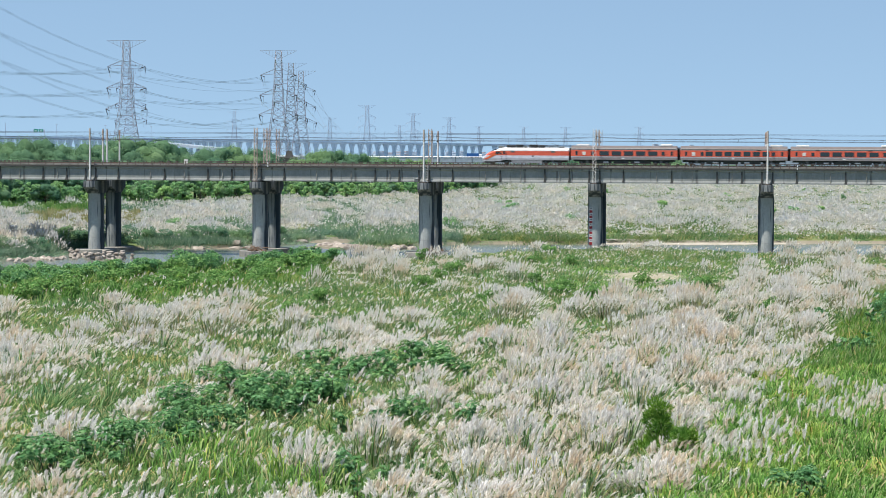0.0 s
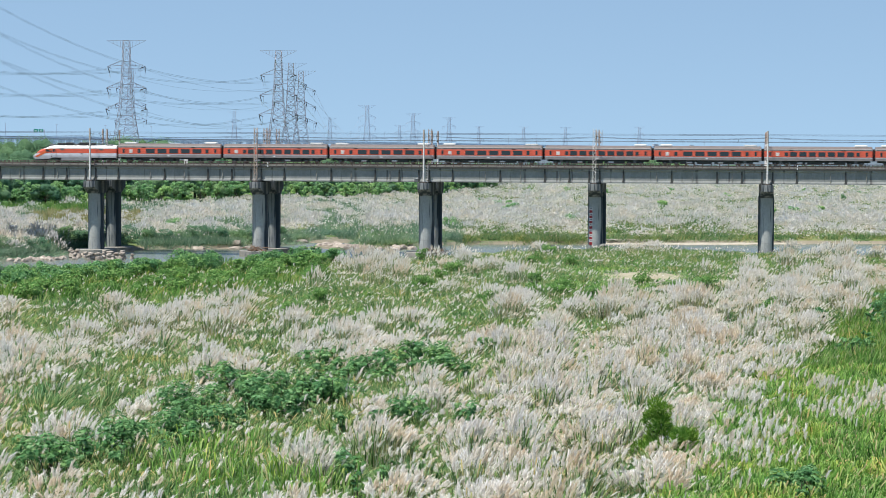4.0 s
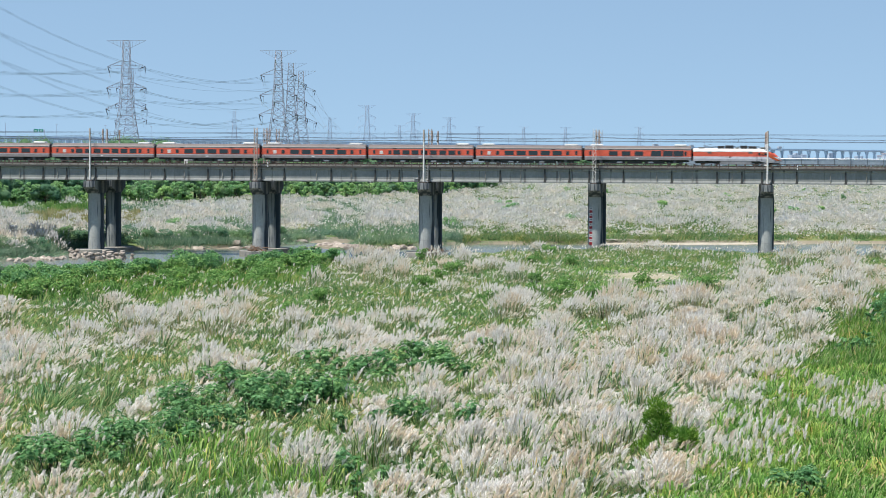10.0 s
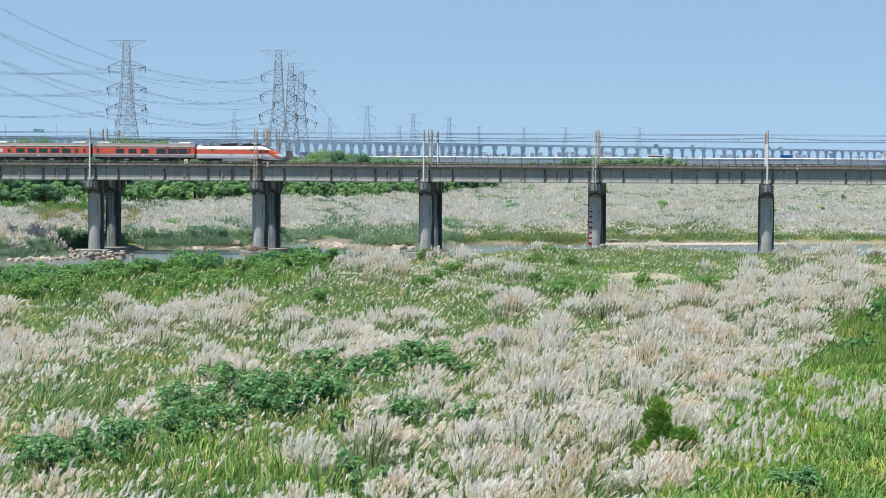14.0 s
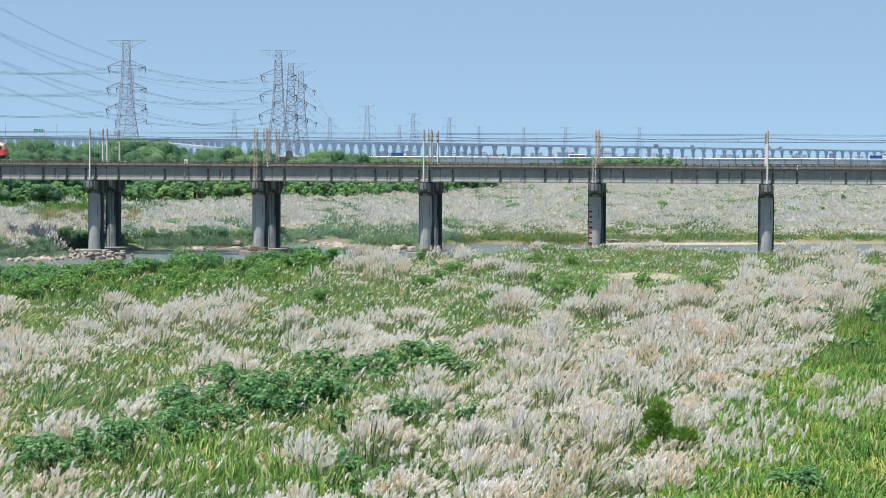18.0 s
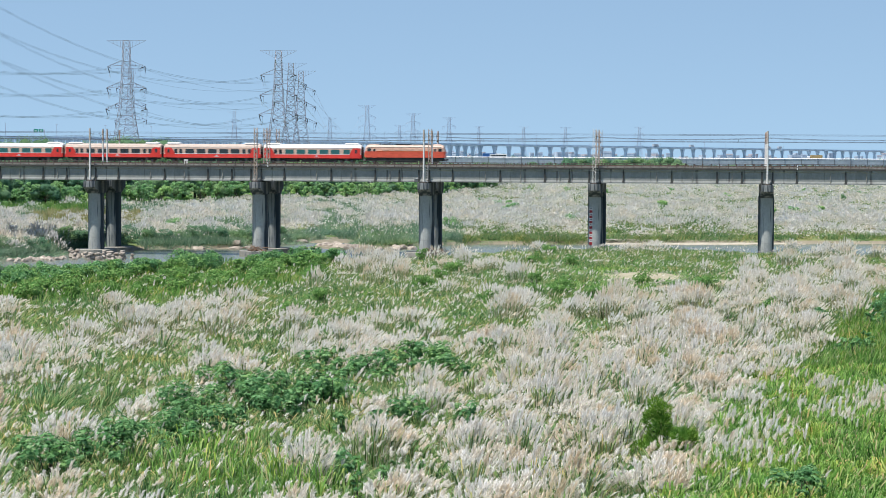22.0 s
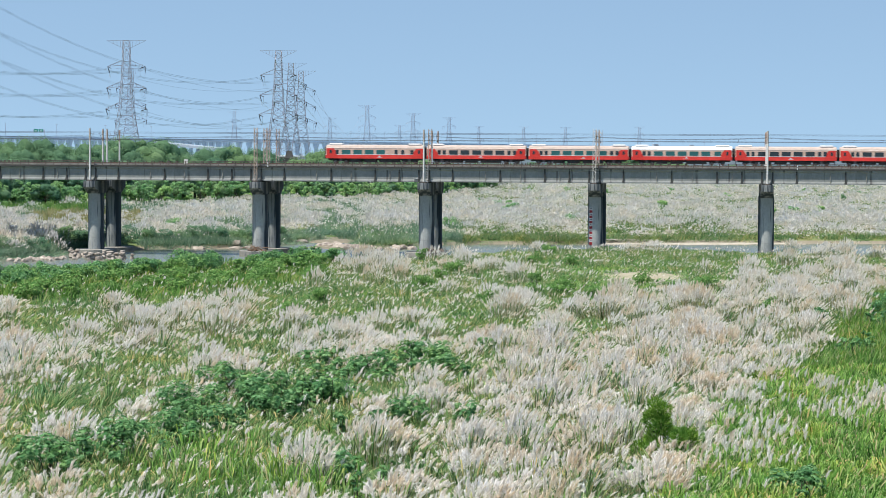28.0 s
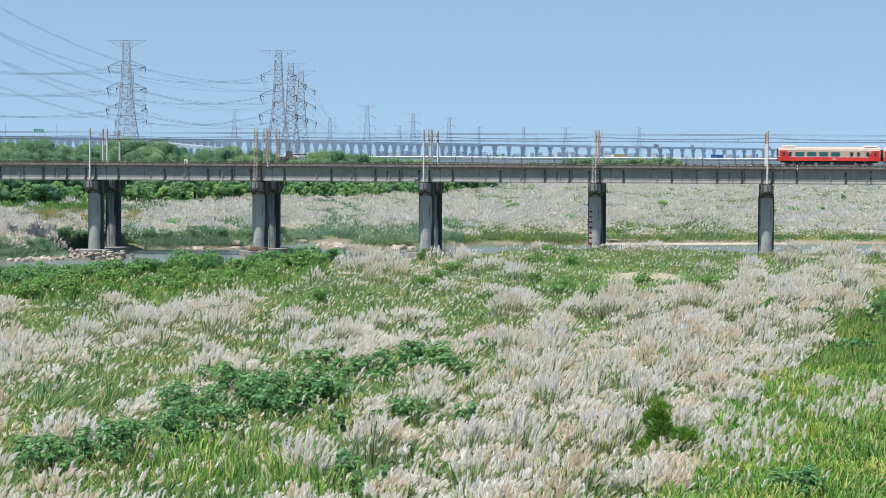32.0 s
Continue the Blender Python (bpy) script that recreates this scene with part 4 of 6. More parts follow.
def build_pylon(m, h=79.0, material=None, label="", thick=0.13):
    """Double-circuit lattice tower with three pairs of arms and a flat top arm."""
    material = material or STEEL
    p = empty("transmission_tower", m, label or "tall grey steel lattice high-voltage tower with three pairs of arms", "tower", "transmission towers")
    k = h / 79.0

    def half(z):
        z = z / k
        return float(np.interp(z, (0, 25, 44, 60, 79), (10.5, 6.1, 3.3, 2.3, 1.6))) * k
    zs = [v * k for v in (0, 9, 17, 24, 30, 35, 39.5, 44, 48, 52, 56, 60, 64, 68, 72, 76, 79)]
    for sx_ in (-1, 1):
        for sy_ in (-1, 1):
            bm = bmesh.new()
            tube(bm, [(sx_ * half(a), sy_ * half(a), a) for a in zs], thick * 1.5, 4)
            part("leg", bm, material, p)
    bm = bmesh.new()
    for a, b in zip(zs, zs[1:]):
        ha, hb = half(a), half(b)
        for s in (-1, 1):
            bar(bm, (-ha, s * ha, a), (hb, s * hb, b), thick)
            bar(bm, (ha, s * ha, a), (-hb, s * hb, b), thick)
            bar(bm, (s * ha, -ha, a), (s * hb, hb, b), thick)
            bar(bm, (s * ha, ha, a), (s * hb, -hb, b), thick)
            bar(bm, (-hb, s * hb, b), (hb, s * hb, b), thick)
    part("bracing", bm, material, p)
    for z, w, drop in ((79, 10.4, -1), (66, 10.0, 1), (54.8, 10.5, 1), (43.8, 11.0, 1)):
        z *= k
        w *= k
        hh = half(z)
        for s in (-1, 1):
            bm = bmesh.new()
            if drop < 0:
                bar(bm, (0, 0, z), (s * w, 0, z), thick)
                bar(bm, (s * hh, 0, z - 4.2 * k), (s * w, 0, z), thick)
                for f in (0.3, 0.5, 0.7):
                    bar(bm, (s * w * f, 0, z), (s * (hh + (w - hh) * (f - 0.12)), 0, z - 4.2 * k * (1.12 - f)), thick * 0.8)
            else:
                for y in (-1, 1):
                    bar(bm, (s * hh, y * hh, z + 2.6 * k), (s * w, 0, z - 0.6), thick)
                    bar(bm, (s * hh, y * hh, z), (s * w, 0, z - 0.6), thick)
                for f in (0.35, 0.6, 0.8):
                    bar(bm, (s * (hh + (w - hh) * f), 0, z - 0.6 * f), (s * (hh + (w - hh) * f), 0, z + 2.6 * k * (1 - f)), thick * 0.7)
            part("arm", bm, material, p)
        if drop > 0:
            for s in (-1, 1):
                bm = bmesh.new()
                for dx, dy, dz in ((-2.4, -2.6, -1.0), (-0.5, 2.6, -3.0)):
                    bar(bm, (s * w, 0, z - 0.7), (s * (w + dx), dy, z - 0.7 + dz), 0.2 if material is STEEL else 0.14, 6)
                part("insulator", bm, BLACK if material is STEEL else material, p)
                bm = bmesh.new()
                tube(bm, [(s * (w - 2.4), -2.6, z - 1.7), (s * (w - 2.2), -2.0, z - 5.2), (s * (w - 1.2), 0, z - 6.4), (s * (w - 0.6), 2.0, z - 6.0), (s * (w - 0.5), 2.6, z - 3.7)], 0.07, 3)
                part("jumper", bm, CABLE if material is STEEL else material, p)
    return p


PYLONS = [(-217, 1766, 79, 6), (-164.5, 1320, 77.8, -4), (-86.4, 1330, 73.4, -4), (-93.7, 1560, 75.6, 8), (-95.3, 1700, 75.7, 8)]
FAR_PYLONS = [(-273, 3321), (-171, 3826), (-88, 2928), (-80, 4605), (-41, 3414), (8, 3717), (65, 4700), (149, 4740), (229, 4780), (358, 4660)]


def cable(pts_a, pts_b, sag, r=0.055, n=18):
    bm = bmesh.new()
    a, b = Vector(pts_a), Vector(pts_b)
    tube(bm, [a.lerp(b, k / n) - Vector((0, 0, 4 * sag * (k / n) * (1 - k / n))) for k in range(n + 1)], r)
    ob = part("power_cable", bm, CABLE)
    return tagged(ob, "sagging grey high-voltage conductor between towers", "cable", "high-voltage conductors")


def build_power():
    for x, y, h, a in PYLONS:
        build_pylon(pose(x, y, 0, 0, 0, a), h, thick=0.095 if y < 1400 else 0.085)
    p = build_pylon(pose(FAR_PYLONS[0][0], FAR_PYLONS[0][1], 0, 0, 0, 10), 79, STEEL_FAR, "distant steel lattice high-voltage tower in a pale haze tint", 0.13)
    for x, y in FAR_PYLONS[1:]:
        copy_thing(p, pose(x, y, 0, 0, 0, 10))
    for z, w in ((66, 10), (54.8, 10.5), (43.8, 11.0)):
        for s in (-1, 1):
            k = 73.4 / 79
            k1 = 77.8 / 79
            for d in (0, 0.55):
                # near line: from a tower out of view to the second pylon
                cable((-203 + s * w, 850, z * k + 33.5 + d), (-86.4 + s * w, 1328, z * k - 2.4 + d), 20)
                cable((-275 + s * 9, 1230, z * k1 + d), (-164.5 + s * w, 1318, z * k1 - 2.4 + d), 5)
            cable((-86.4 + s * w, 1332, z * k - 2.4), (-41 + s * 9, 3414, z - 2), 40, 0.08)
            cable((-164.5 + s * w, 1322, z * k1 - 2.4), (-93.7 + s * w, 1560, z * 75.6 / 79 - 2.4), 6)
            cable((-95.3 + s * w, 1700, z * 75.7 / 79 - 2.4), (-88 + s * 9, 2928, z - 2), 30, 0.08)


def clumps(n, spread, size, seed, blobs=26, core=False):
    """A crown: small leaves over the shells of an uneven cluster of lobes, each with a dense shaded inside."""
    rg = np.random.default_rng(seed)
    sp = np.array(spread)
    tops = rg.normal(0, 1, (blobs, 3))
    tops[: blobs // 2, 2] = np.abs(tops[: blobs // 2, 2])
    tops = tops / np.maximum(1.0, np.linalg.norm(tops, axis=1) / 1.2)[:, None] * sp * 0.85
    rad = rg.uniform(0.26, 0.6, blobs)
    which = rg.choice(blobs, n, p=rad ** 2 / (rad ** 2).sum())
    d = rg.normal(0, 1, (n, 3))
    d[:, 2] = d[:, 2] * 0.85 + 0.2
    d /= np.linalg.norm(d, axis=1)[:, None]
    ragged = rg.uniform(0.7, 1.12, n)
    c = tops[which] + d * (rad[which] * ragged)[:, None] * sp.mean()
    nrm = d + rg.normal(0, 0.4, (n, 3)) + np.array([0, 0, 0.35])
    d1 = np.cross(nrm, rg.normal(0, 1, (n, 3)))
    d1 /= np.linalg.norm(d1, axis=1)[:, None] + 1e-6
    d2 = np.cross(nrm, d1)
    d2 /= np.linalg.norm(d2, axis=1)[:, None] + 1e-6
    s = size * rg.uniform(0.6, 1.3, (n, 1))
    V = np.stack([c - d1 * s, c + d2 * s * 1.1, c + d1 * s], 1).reshape(-1, 3)
    T = np.arange(n)[:, None] * 3 + np.array([[0, 1, 2]])
    if not core:
        return V, T
    bm = bmesh.new()
    bmesh.ops.create_icosphere(bm, subdivisions=2, radius=1.0)
    bv = np.array([v.co[:] for v in bm.verts])
    bt = np.array([[v.index for v in f.verts] for f in bm.faces])
    bm.free()
    vs, ts, at = [V], [T], len(V)
    for k in range(blobs):
        lump = bv * (rad[k] * sp.mean() * 0.68) * (1 + rg.normal(0, 0.12, (len(bv), 1)))
        vs.append(lump + tops[k])
        ts.append(bt + at)
        at += len(bv)
    return np.concatenate(vs), np.concatenate(ts)


def build_tree(seed, h, leaves=2000, size=0.034):
    t = empty("tree", Matrix(), "leafy green broadleaf tree on the river bank", "tree", "trees behind the bridge")
    rg = random.Random(seed)
    bm = bmesh.new()
    bar(bm, (0, 0, -0.5), (0.3, 0, h * 0.45), h * 0.025, 7, h * 0.016)
    for k in range(6):
        a = k * 1.05 + rg.random()
        z = h * (0.25 + 0.04 * k)
        bar(bm, (0.2, 0, z), (math.cos(a) * h * 0.25, math.sin(a) * h * 0.25, z + h * 0.25), h * 0.011, 5, h * 0.004)
    part("trunk", bm, BARK, t)
    V, T = clumps(leaves, (h * 0.34, h * 0.34, h * 0.36), h * size, seed, 26, True)
    V[:, 2] = (V[:, 2] - V[:, 2].min()) / (V[:, 2].max() - V[:, 2].min()) * h * 0.97 + h * 0.03
    ob = new("crown", raw_mesh("crown", V, T, TREELEAF))
    ob.parent = t
    return t


TREE_LINE = [(-260, 740), (-137, 800), (-100, 860), (-58, 945), (-30, 990), (5, 1110), (24, 1300), (48, 1600), (420, 1630)]
TREE_TOP = [(-260, 23.6), (-130, 23.8), (-105, 23.6), (-90, 22.8), (-68, 21.6), (-65, 16.5), (-53, 16.5), (-50, 20.4), (-45, 20.2), (-30, 18.5), (0, 15.4), (40, 15), (72, 15), (84, 18.6), (148, 18.6), (160, 14), (420, 13)]


def build_trees():
    fine = [build_tree(s, 10.0, 9500, 0.011) for s in (3, 5, 8, 11, 14)]
    plain = [build_tree(s, 10.0, 2600, 0.02) for s in (13, 17)]
    rg = random.Random(4)
    seen = set()
    for row in range(4):
        x = -185.0
        while x < 330:
            y = float(line_at(TREE_LINE, x)) + row * 17 - 6 + rg.uniform(-6, 6)
            h = float(line_at(TREE_TOP, x)) * rg.uniform(0.92, 1.04) * (0.36, 0.58, 0.82, 1.0)[row]
            pr = rg.choice(fine if x < -5 else plain)
            m = pose(x, y, float(ground_height(x, y)) - 0.2, 0, 0, rg.uniform(0, 360))
            if pr in seen:
                pr = copy_thing(pr, m)
            else:
                seen.add(pr)
                pr.matrix_basis = m
            k = h / 10.0
            wide = 1.25 if row == 0 else 1.0
            pr.scale = (k * wide * rg.uniform(0.9, 1.2), k * wide * rg.uniform(0.9, 1.2), k)
            x += rg.uniform(8, 12) * (1 if x < -5 else 1.3 if x < 45 else 2.2 if x < 74 or x > 152 else 0.9) * (1.2, 1.05, 0.9, 0.55)[row]


build_viaduct()
build_road_bridge()
build_power()
build_trees()


# ---- meadow ----
def tri(v, t):
    return np.array(v, dtype=np.float32), np.array(t, dtype=np.int64)


def plume_shape(wisps, stem=0.68, seed=1, thin=0.14, droop=0.6):
    """A feathery plume on its stem: nothing but wisps that spread from the axis, unit height and unit width."""
    rg = random.Random(seed)
    v, t = [], []
    for k in range(wisps):
        a, z = 2.4 * k + rg.random(), (k + rg.random()) / wisps * 0.7
        ca, sa = math.cos(a), math.sin(a)
        i = len(v)
        zz = stem + (1 - stem) * z
        reach = rg.uniform(0.5, 0.95) * (1.0 - 0.6 * z)
        w = thin * (1.25 - 0.6 * z)
        v += [(-w * sa, w * ca, zz - 0.01), (w * sa, -w * ca, zz + 0.01), (reach * ca, reach * sa, zz + (1 - stem) * rg.uniform(0.28, 0.46))]
        t.append((i, i + 1, i + 2))
    for ca, sa in ((1, 0), (0, 1)):
        i = len(v)
        v += [(-thin * 1.5 * ca, -thin * 1.5 * sa, stem + (1 - stem) * 0.25), (thin * 1.5 * ca, thin * 1.5 * sa, stem + (1 - stem) * 0.25), (0, 0, 1.0)]
        t.append((i, i + 1, i + 2))
    i = len(v)
    v += [(-0.06, 0, 0), (0.06, 0, 0), (0.0, 0, stem + 0.1)]
    t.append((i, i + 1, i + 2))
    # the head nods over to one side
    v = [(x + droop * max(0.0, (z - stem) / (1 - stem)) ** 2, y, z - 0.04 * max(0.0, (z - stem) / (1 - stem)) ** 3) for x, y, z in v]
    return tri(v, t)


PLUME_NEAR = plume_shape(19, 0.7, 1, 0.17, 0.7)
PLUME_MID = plume_shape(8, 0.7, 2, 0.24, 0.7)
PLUME_TUFT = tri([(0, 0, 0.76), (-0.7, 0.15, 0.93), (-0.1, 0, 1.0), (0.75, -0.15, 0.95)], [(0, 2, 1), (0, 3, 2)])
BLADE_NEAR = tri([(-0.5, 0, 0), (0.5, 0, 0), (-0.46, 0.8, 0.5), (0.46, 0.8, 0.5), (-0.34, 2.6, 0.92), (0.34, 2.6, 0.92), (0, 5.6, 0.84)], [(0, 1, 3), (0, 3, 2), (2, 3, 5), (2, 5, 4), (4, 5, 6)])
BLADE_MID = tri([(-0.5, 0, 0), (0.5, 0, 0), (-0.4, 0.8, 0.7), (0.4, 0.8, 0.7), (0, 2.6, 1)], [(0, 1, 3), (0, 3, 2), (2, 3, 4)])
BLADE_FAR = tri([(-0.5, 0, 0), (0.5, 0, 0), (0.1, 0, 1)], [(0, 1, 2)])

# the mown-looking bright grass lies to the right of this edge (y, x)
EDGE = [(60, -2), (115, 10.6), (136, 14.4), (158, 18.2), (174, 21.4), (194, 26.4), (211, 31.2), (237, 37.6), (281, 47.5), (330, 57.5), (400, 85), (500, 120)]
# plumes that stand out in the bright grass: x, y, radius
STRAY = [(25.2, 169, 1.3), (27.0, 159, 1.7), (23.2, 152, 1.8), (28.4, 164, 1.2), (15.6, 131, 1.8), (18.0, 141, 1.6)]
# greener openings: x, y, radius across, radius in depth
OPEN = [(-24.4, 165.5, 5, 14), (-10.8, 128, 3.4, 9), (-16, 128, 2.2, 7), (-20.7, 205, 2.7, 9), (-42, 309, 17, 26), (-14.6, 292, 8, 16), (1, 271, 5, 12), (25, 385, 15, 32), (-17, 222, 3, 10), (-23.8, 141, 3, 8), 
        (13, 295, 3, 10), (-12, 152, 6, 9), (5, 330, 9, 14), (20, 318, 5, 9), (-30, 352, 14, 22), (25.5, 362, 10, 24), (25, 336, 9.5, 17), (14, 360, 6, 20), (40, 420, 14, 30), (22, 425, 14, 26)]
# front of the lush weeds (x, y)
LUSH = [(-80, 262), (-51, 270), (-40, 282), (-25, 298), (-19.5, 316), (-17, 338), (-16.5, 380), (-14, 480), (0, 500)]
CASTORS = [(-1.6, 192.3, 2.6), (-4.9, 178.7, 1.9), (-7.3, 161.8, 2.3), (-10.6, 155.5, 1.1), (-13.6, 170.2, 2.0), (-15.4, 156.6, 1.8), (-15.1, 140.6, 1.4), (-17.2, 132.4, 1.9), (-19.5, 126.3, 1.5),
           (-2.3, 150.5, 1.5), (-4.5, 123.5, 0.9), (16.6, 119.1, 1.5), (37.4, 250.3, 0.9), (43.6, 241, 2.0), (-9.5, 191.7, 1.4), (3.8, 210.1, 0.8), (0.3, 186, 1.3), (-11.6, 163, 1.6), (-12.6, 146, 1.4), (34.8, 211, 1.2), (46.4, 262, 1.8), (49.5, 283, 1.5), (43.2, 253, 1.3)]
RIVERBUSH = [(-50.8, 315.6, 5.0), (-47.8, 332, 5.2), (-33.8, 352, 4.6), (-25.2, 366, 3.6), (-22, 376, 2.4), (-52, 297, 3.4), (-41, 338, 3.4), (-57, 325, 4)]


def bare(x, y):
    """Pebbly ground with little growth."""
    return np.exp(-(((x - 28) / 8.5) ** 4 + ((y - 351) / 29) ** 4))


def openness(x, y):
    g = np.zeros_like(x)
    for cx, cy, rx, ry in OPEN:
        g = np.maximum(g, 0.92 * np.exp(-(((x - cx) / rx) ** 4 + ((y - cy * 0.97) / (ry + 0.04 * cy)) ** 4)))
    for cx, cy, r in CASTORS + RIVERBUSH:
        g = np.maximum(g, 1.3 * np.exp(-(((x - cx) / (r * 1.25)) ** 4 + ((y - cy * 0.965) / (r * 1.2 + 0.045 * cy)) ** 4)))
    g = np.maximum(g, 1.6 * bare(x, y))
    shore = line_at(NEAR_BANK, x) - y
    g = np.maximum(g, 0.2 * np.clip((34 - shore) / 14, 0, 1) * np.clip((20 - x) / 20, 0, 1))
    # lush weeds along the river, beyond a ragged front of plumes
    g = np.maximum(g, 1.35 * np.clip((y - line_at(LUSH, x) - 9 * wobble(x, y, 0.2, 21)) / 12, 0, 1))
    return g


def right_side(x, y):
    e = np.array(EDGE)
    return x - np.interp(y, e[:, 0], e[:, 1]) - 0.8 * wobble(x, y, 0.35, 2)


def field_points(y0, y1, density):
    """Random places on the near meadow, inside the stretch that reaches a little past the view."""
    out = []
    y = y0
    while y < y1:
        w = 0.174 * (y + 5) * 1.1 + 4
        n = RNG.poisson(density * 2 * w * 5)
        out.append(np.stack([RNG.uniform(-w, w, n), y + RNG.uniform(0, 5, n)], -1))
        y += 5
    p = np.concatenate(out)
    return p[p[:, 1] < line_at(NEAR_BANK, p[:, 0]) - 1.0]


def tufted(centres, per, spread, rh, rw, fan=0.45, dome=0.07):
    """Stems about clump centres, fanning outward: places, heights, widths, leans (outward and downwind), clump numbers."""
    idx = np.repeat(np.arange(len(centres)), per)
    size = RNG.uniform(0.55, 1.5, len(centres))[idx]
    off = RNG.normal(0, 1, (len(idx), 2))
    xy = centres[idx] + off * spread * size[:, None]
    tall = 0.5 + 0.5 * np.clip(wobble(centres[:, 0], centres[:, 1] * 0.5, 0.5, 11), -1, 1)
    hh = (rh[0] + (rh[1] - rh[0]) * (0.5 * tall + 0.5 * RNG.uniform(0, 1, len(centres))))[idx]
    hh = hh * RNG.uniform(0.86, 1.06, len(idx)) * (1 - dome * np.minimum((off ** 2).sum(1), 4))
    ww = RNG.uniform(*rw, len(idx))
    gust = 0.1 + 0.24 * np.clip(wobble(xy[:, 0], xy[:, 1], 0.11, 5) + 0.5, 0, 1.3)
    lean = off * fan * size[:, None] + RNG.normal(0, 0.14, (len(idx), 2)) + np.stack([gust, np.zeros(len(idx))], -1)
    pos = np.column_stack([xy, ground_height(xy[:, 0], xy[:, 1]) - 0.05])
    return pos, hh, ww, lean, idx


def stuff(name, me, label, category):
    ob = new(name, me)
    return tagged(ob, label, category, kind="stuff")


SWAY = []


def plume_share(x, y):
    """How far plumes (1) rather than green growth (0) fill a place."""
    left = np.clip((4 - x) / 14, 0, 1) * np.clip((330 - y) / 60, 0.4, 1)
    p = 0.4 + 0.27 * np.clip((x + 6) / 16, 0, 1) * np.clip((400 - y) / 60, 0, 1) - 0.1 * np.clip((y - 370) / 40, 0, 1) - 1.0 * openness(x, y) + 0.5 * wobble(x, y, 0.16, 1) * (0.4 + 0.6 * left) + 0.85 * wobble(x, y * 0.4, 0.55, 3) + 0.5 * wobble(x, y * 0.45, 1.15, 9)
    p = p - 0.28 * np.exp(-(((x - 3) / 16) ** 4 + ((y - 325) / 62) ** 4)) - 0.2 * np.exp(-(((x + 25) / 8) ** 4 + ((y - 165) / 25) ** 4)) + 0.4 * np.exp(-(((x + 2) / 3.6) ** 4 + ((y - 124) / 14) ** 4)) + 0.35 * np.exp(-(((x + 16) / 4.5) ** 4 + ((y - 118) / 6) ** 4))
    rs = right_side(x, y)
    return np.where(rs > 0, 0.45 * np.exp(-(rs / 0.9) ** 2) + 0.1 * wobble(x, y * 0.5, 0.6, 7), p)


MOUNDS = []


def make_mounds():
    """Centres of the big tussocks towards the river, x, y, radius, height, wider apart in depth than across."""
    y = 109.0
    while y < 212:
        x = -0.19 * y - 5
        while x < 0.19 * y + 5:
            MOUNDS.append((x + RNG.uniform(-0.9, 0.9), y + RNG.uniform(-2, 2), RNG.uniform(0.55, 1.3), RNG.uniform(1.6, 3.4)))
            x += RNG.uniform(2.4, 5.6)
        y += 4.6
    y = 212.0
    while y < 475:
        step = 7.0 + 0.02 * (y - 212)
        x = -0.19 * y - 8
        while x < 0.19 * y + 8:
            MOUNDS.append((x + RNG.uniform(-1.6, 1.6), y + RNG.uniform(-0.45, 0.45) * step, RNG.uniform(0.8, 1.75), RNG.uniform(2.0, 3.6)))
            x += RNG.uniform(3.8, 7.4)
        y += step
    x = 12.0
    while x < 105:
        MOUNDS.append((x, float(line_at(NEAR_BANK, x)) - RNG.uniform(3, 9), RNG.uniform(0.8, 1.7), RNG.uniform(1.7, 3.7)))
        x += RNG.uniform(1.6, 5.5)
    # low growth in front of the pebbles
    for k, (mx, my, mr, mh) in enumerate(MOUNDS):
        if float(bare(np.array(mx), np.array(my + 30.0))) > 0.3:
            MOUNDS[k] = (mx, my, mr, min(mh, 1.5))


def emit_plumes(pos, hh, ww, lean, template, groups):
    g = RNG.integers(0, groups, len(pos))
    for k in range(groups):
        s = g == k
        me = sprout("silvergrass_plumes", template, pos[s], hh[s], ww[s], RNG.normal(0, 1.0, s.sum()), lean[s], PLUME, True)
        SWAY.append(stuff("silvergrass_plumes", me, "silvery white feathery plumes of wild silvergrass, swaying", "silvergrass"))


def plume_field(y0, y1, clump_density, per, template, groups, rw, spread, rh=(1.4, 3.0)):
    c = field_points(y0, y1, clump_density)
    p = plume_share(c[:, 0], c[:, 1])
    rs = right_side(c[:, 0], c[:, 1])
    n = RNG.poisson(np.where(p > 0.26, 0.4 + np.clip(p, 0.0, 1.0), np.where(rs > 0, 0.0, np.clip(0.2 + 0.3 * p, 0.06, 0.3))) * per)
    pos, hh, ww, lean, idx = tufted(c, n, spread, rh, rw, 0.34, 0.12)
    hh = hh * np.where(right_side(pos[:, 0], pos[:, 1]) > 0, 0.85, 1.0)
    emit_plumes(pos, hh, ww, lean, template, groups)
    stems(pos, hh, lean, 4)


def stray_plumes():
    """Loose groups of plumes that stand out in the bright grass."""
    out = [np.column_stack([RNG.normal(a, r * 0.6, int(30 * r)), RNG.normal(b, r * 1.7, int(30 * r))]) for a, b, r in STRAY]
    y = RNG.uniform(112, 172, 110)
    e = np.array(EDGE)
    out.append(np.column_stack([np.interp(y, e[:, 0], e[:, 1]) + RNG.exponential(1.6, len(y)), y]))
    xy = np.concatenate(out)
    n = len(xy)
    pos = np.column_stack([xy, ground_height(xy[:, 0], xy[:, 1]) - 0.05])
    lean = RNG.normal(0, 0.13, (n, 2)) + np.array([0.12, 0.0])
    emit_plumes(pos, RNG.uniform(1.6, 2.5, n), RNG.uniform(0.13, 0.27, n), lean, PLUME_NEAR, 2)


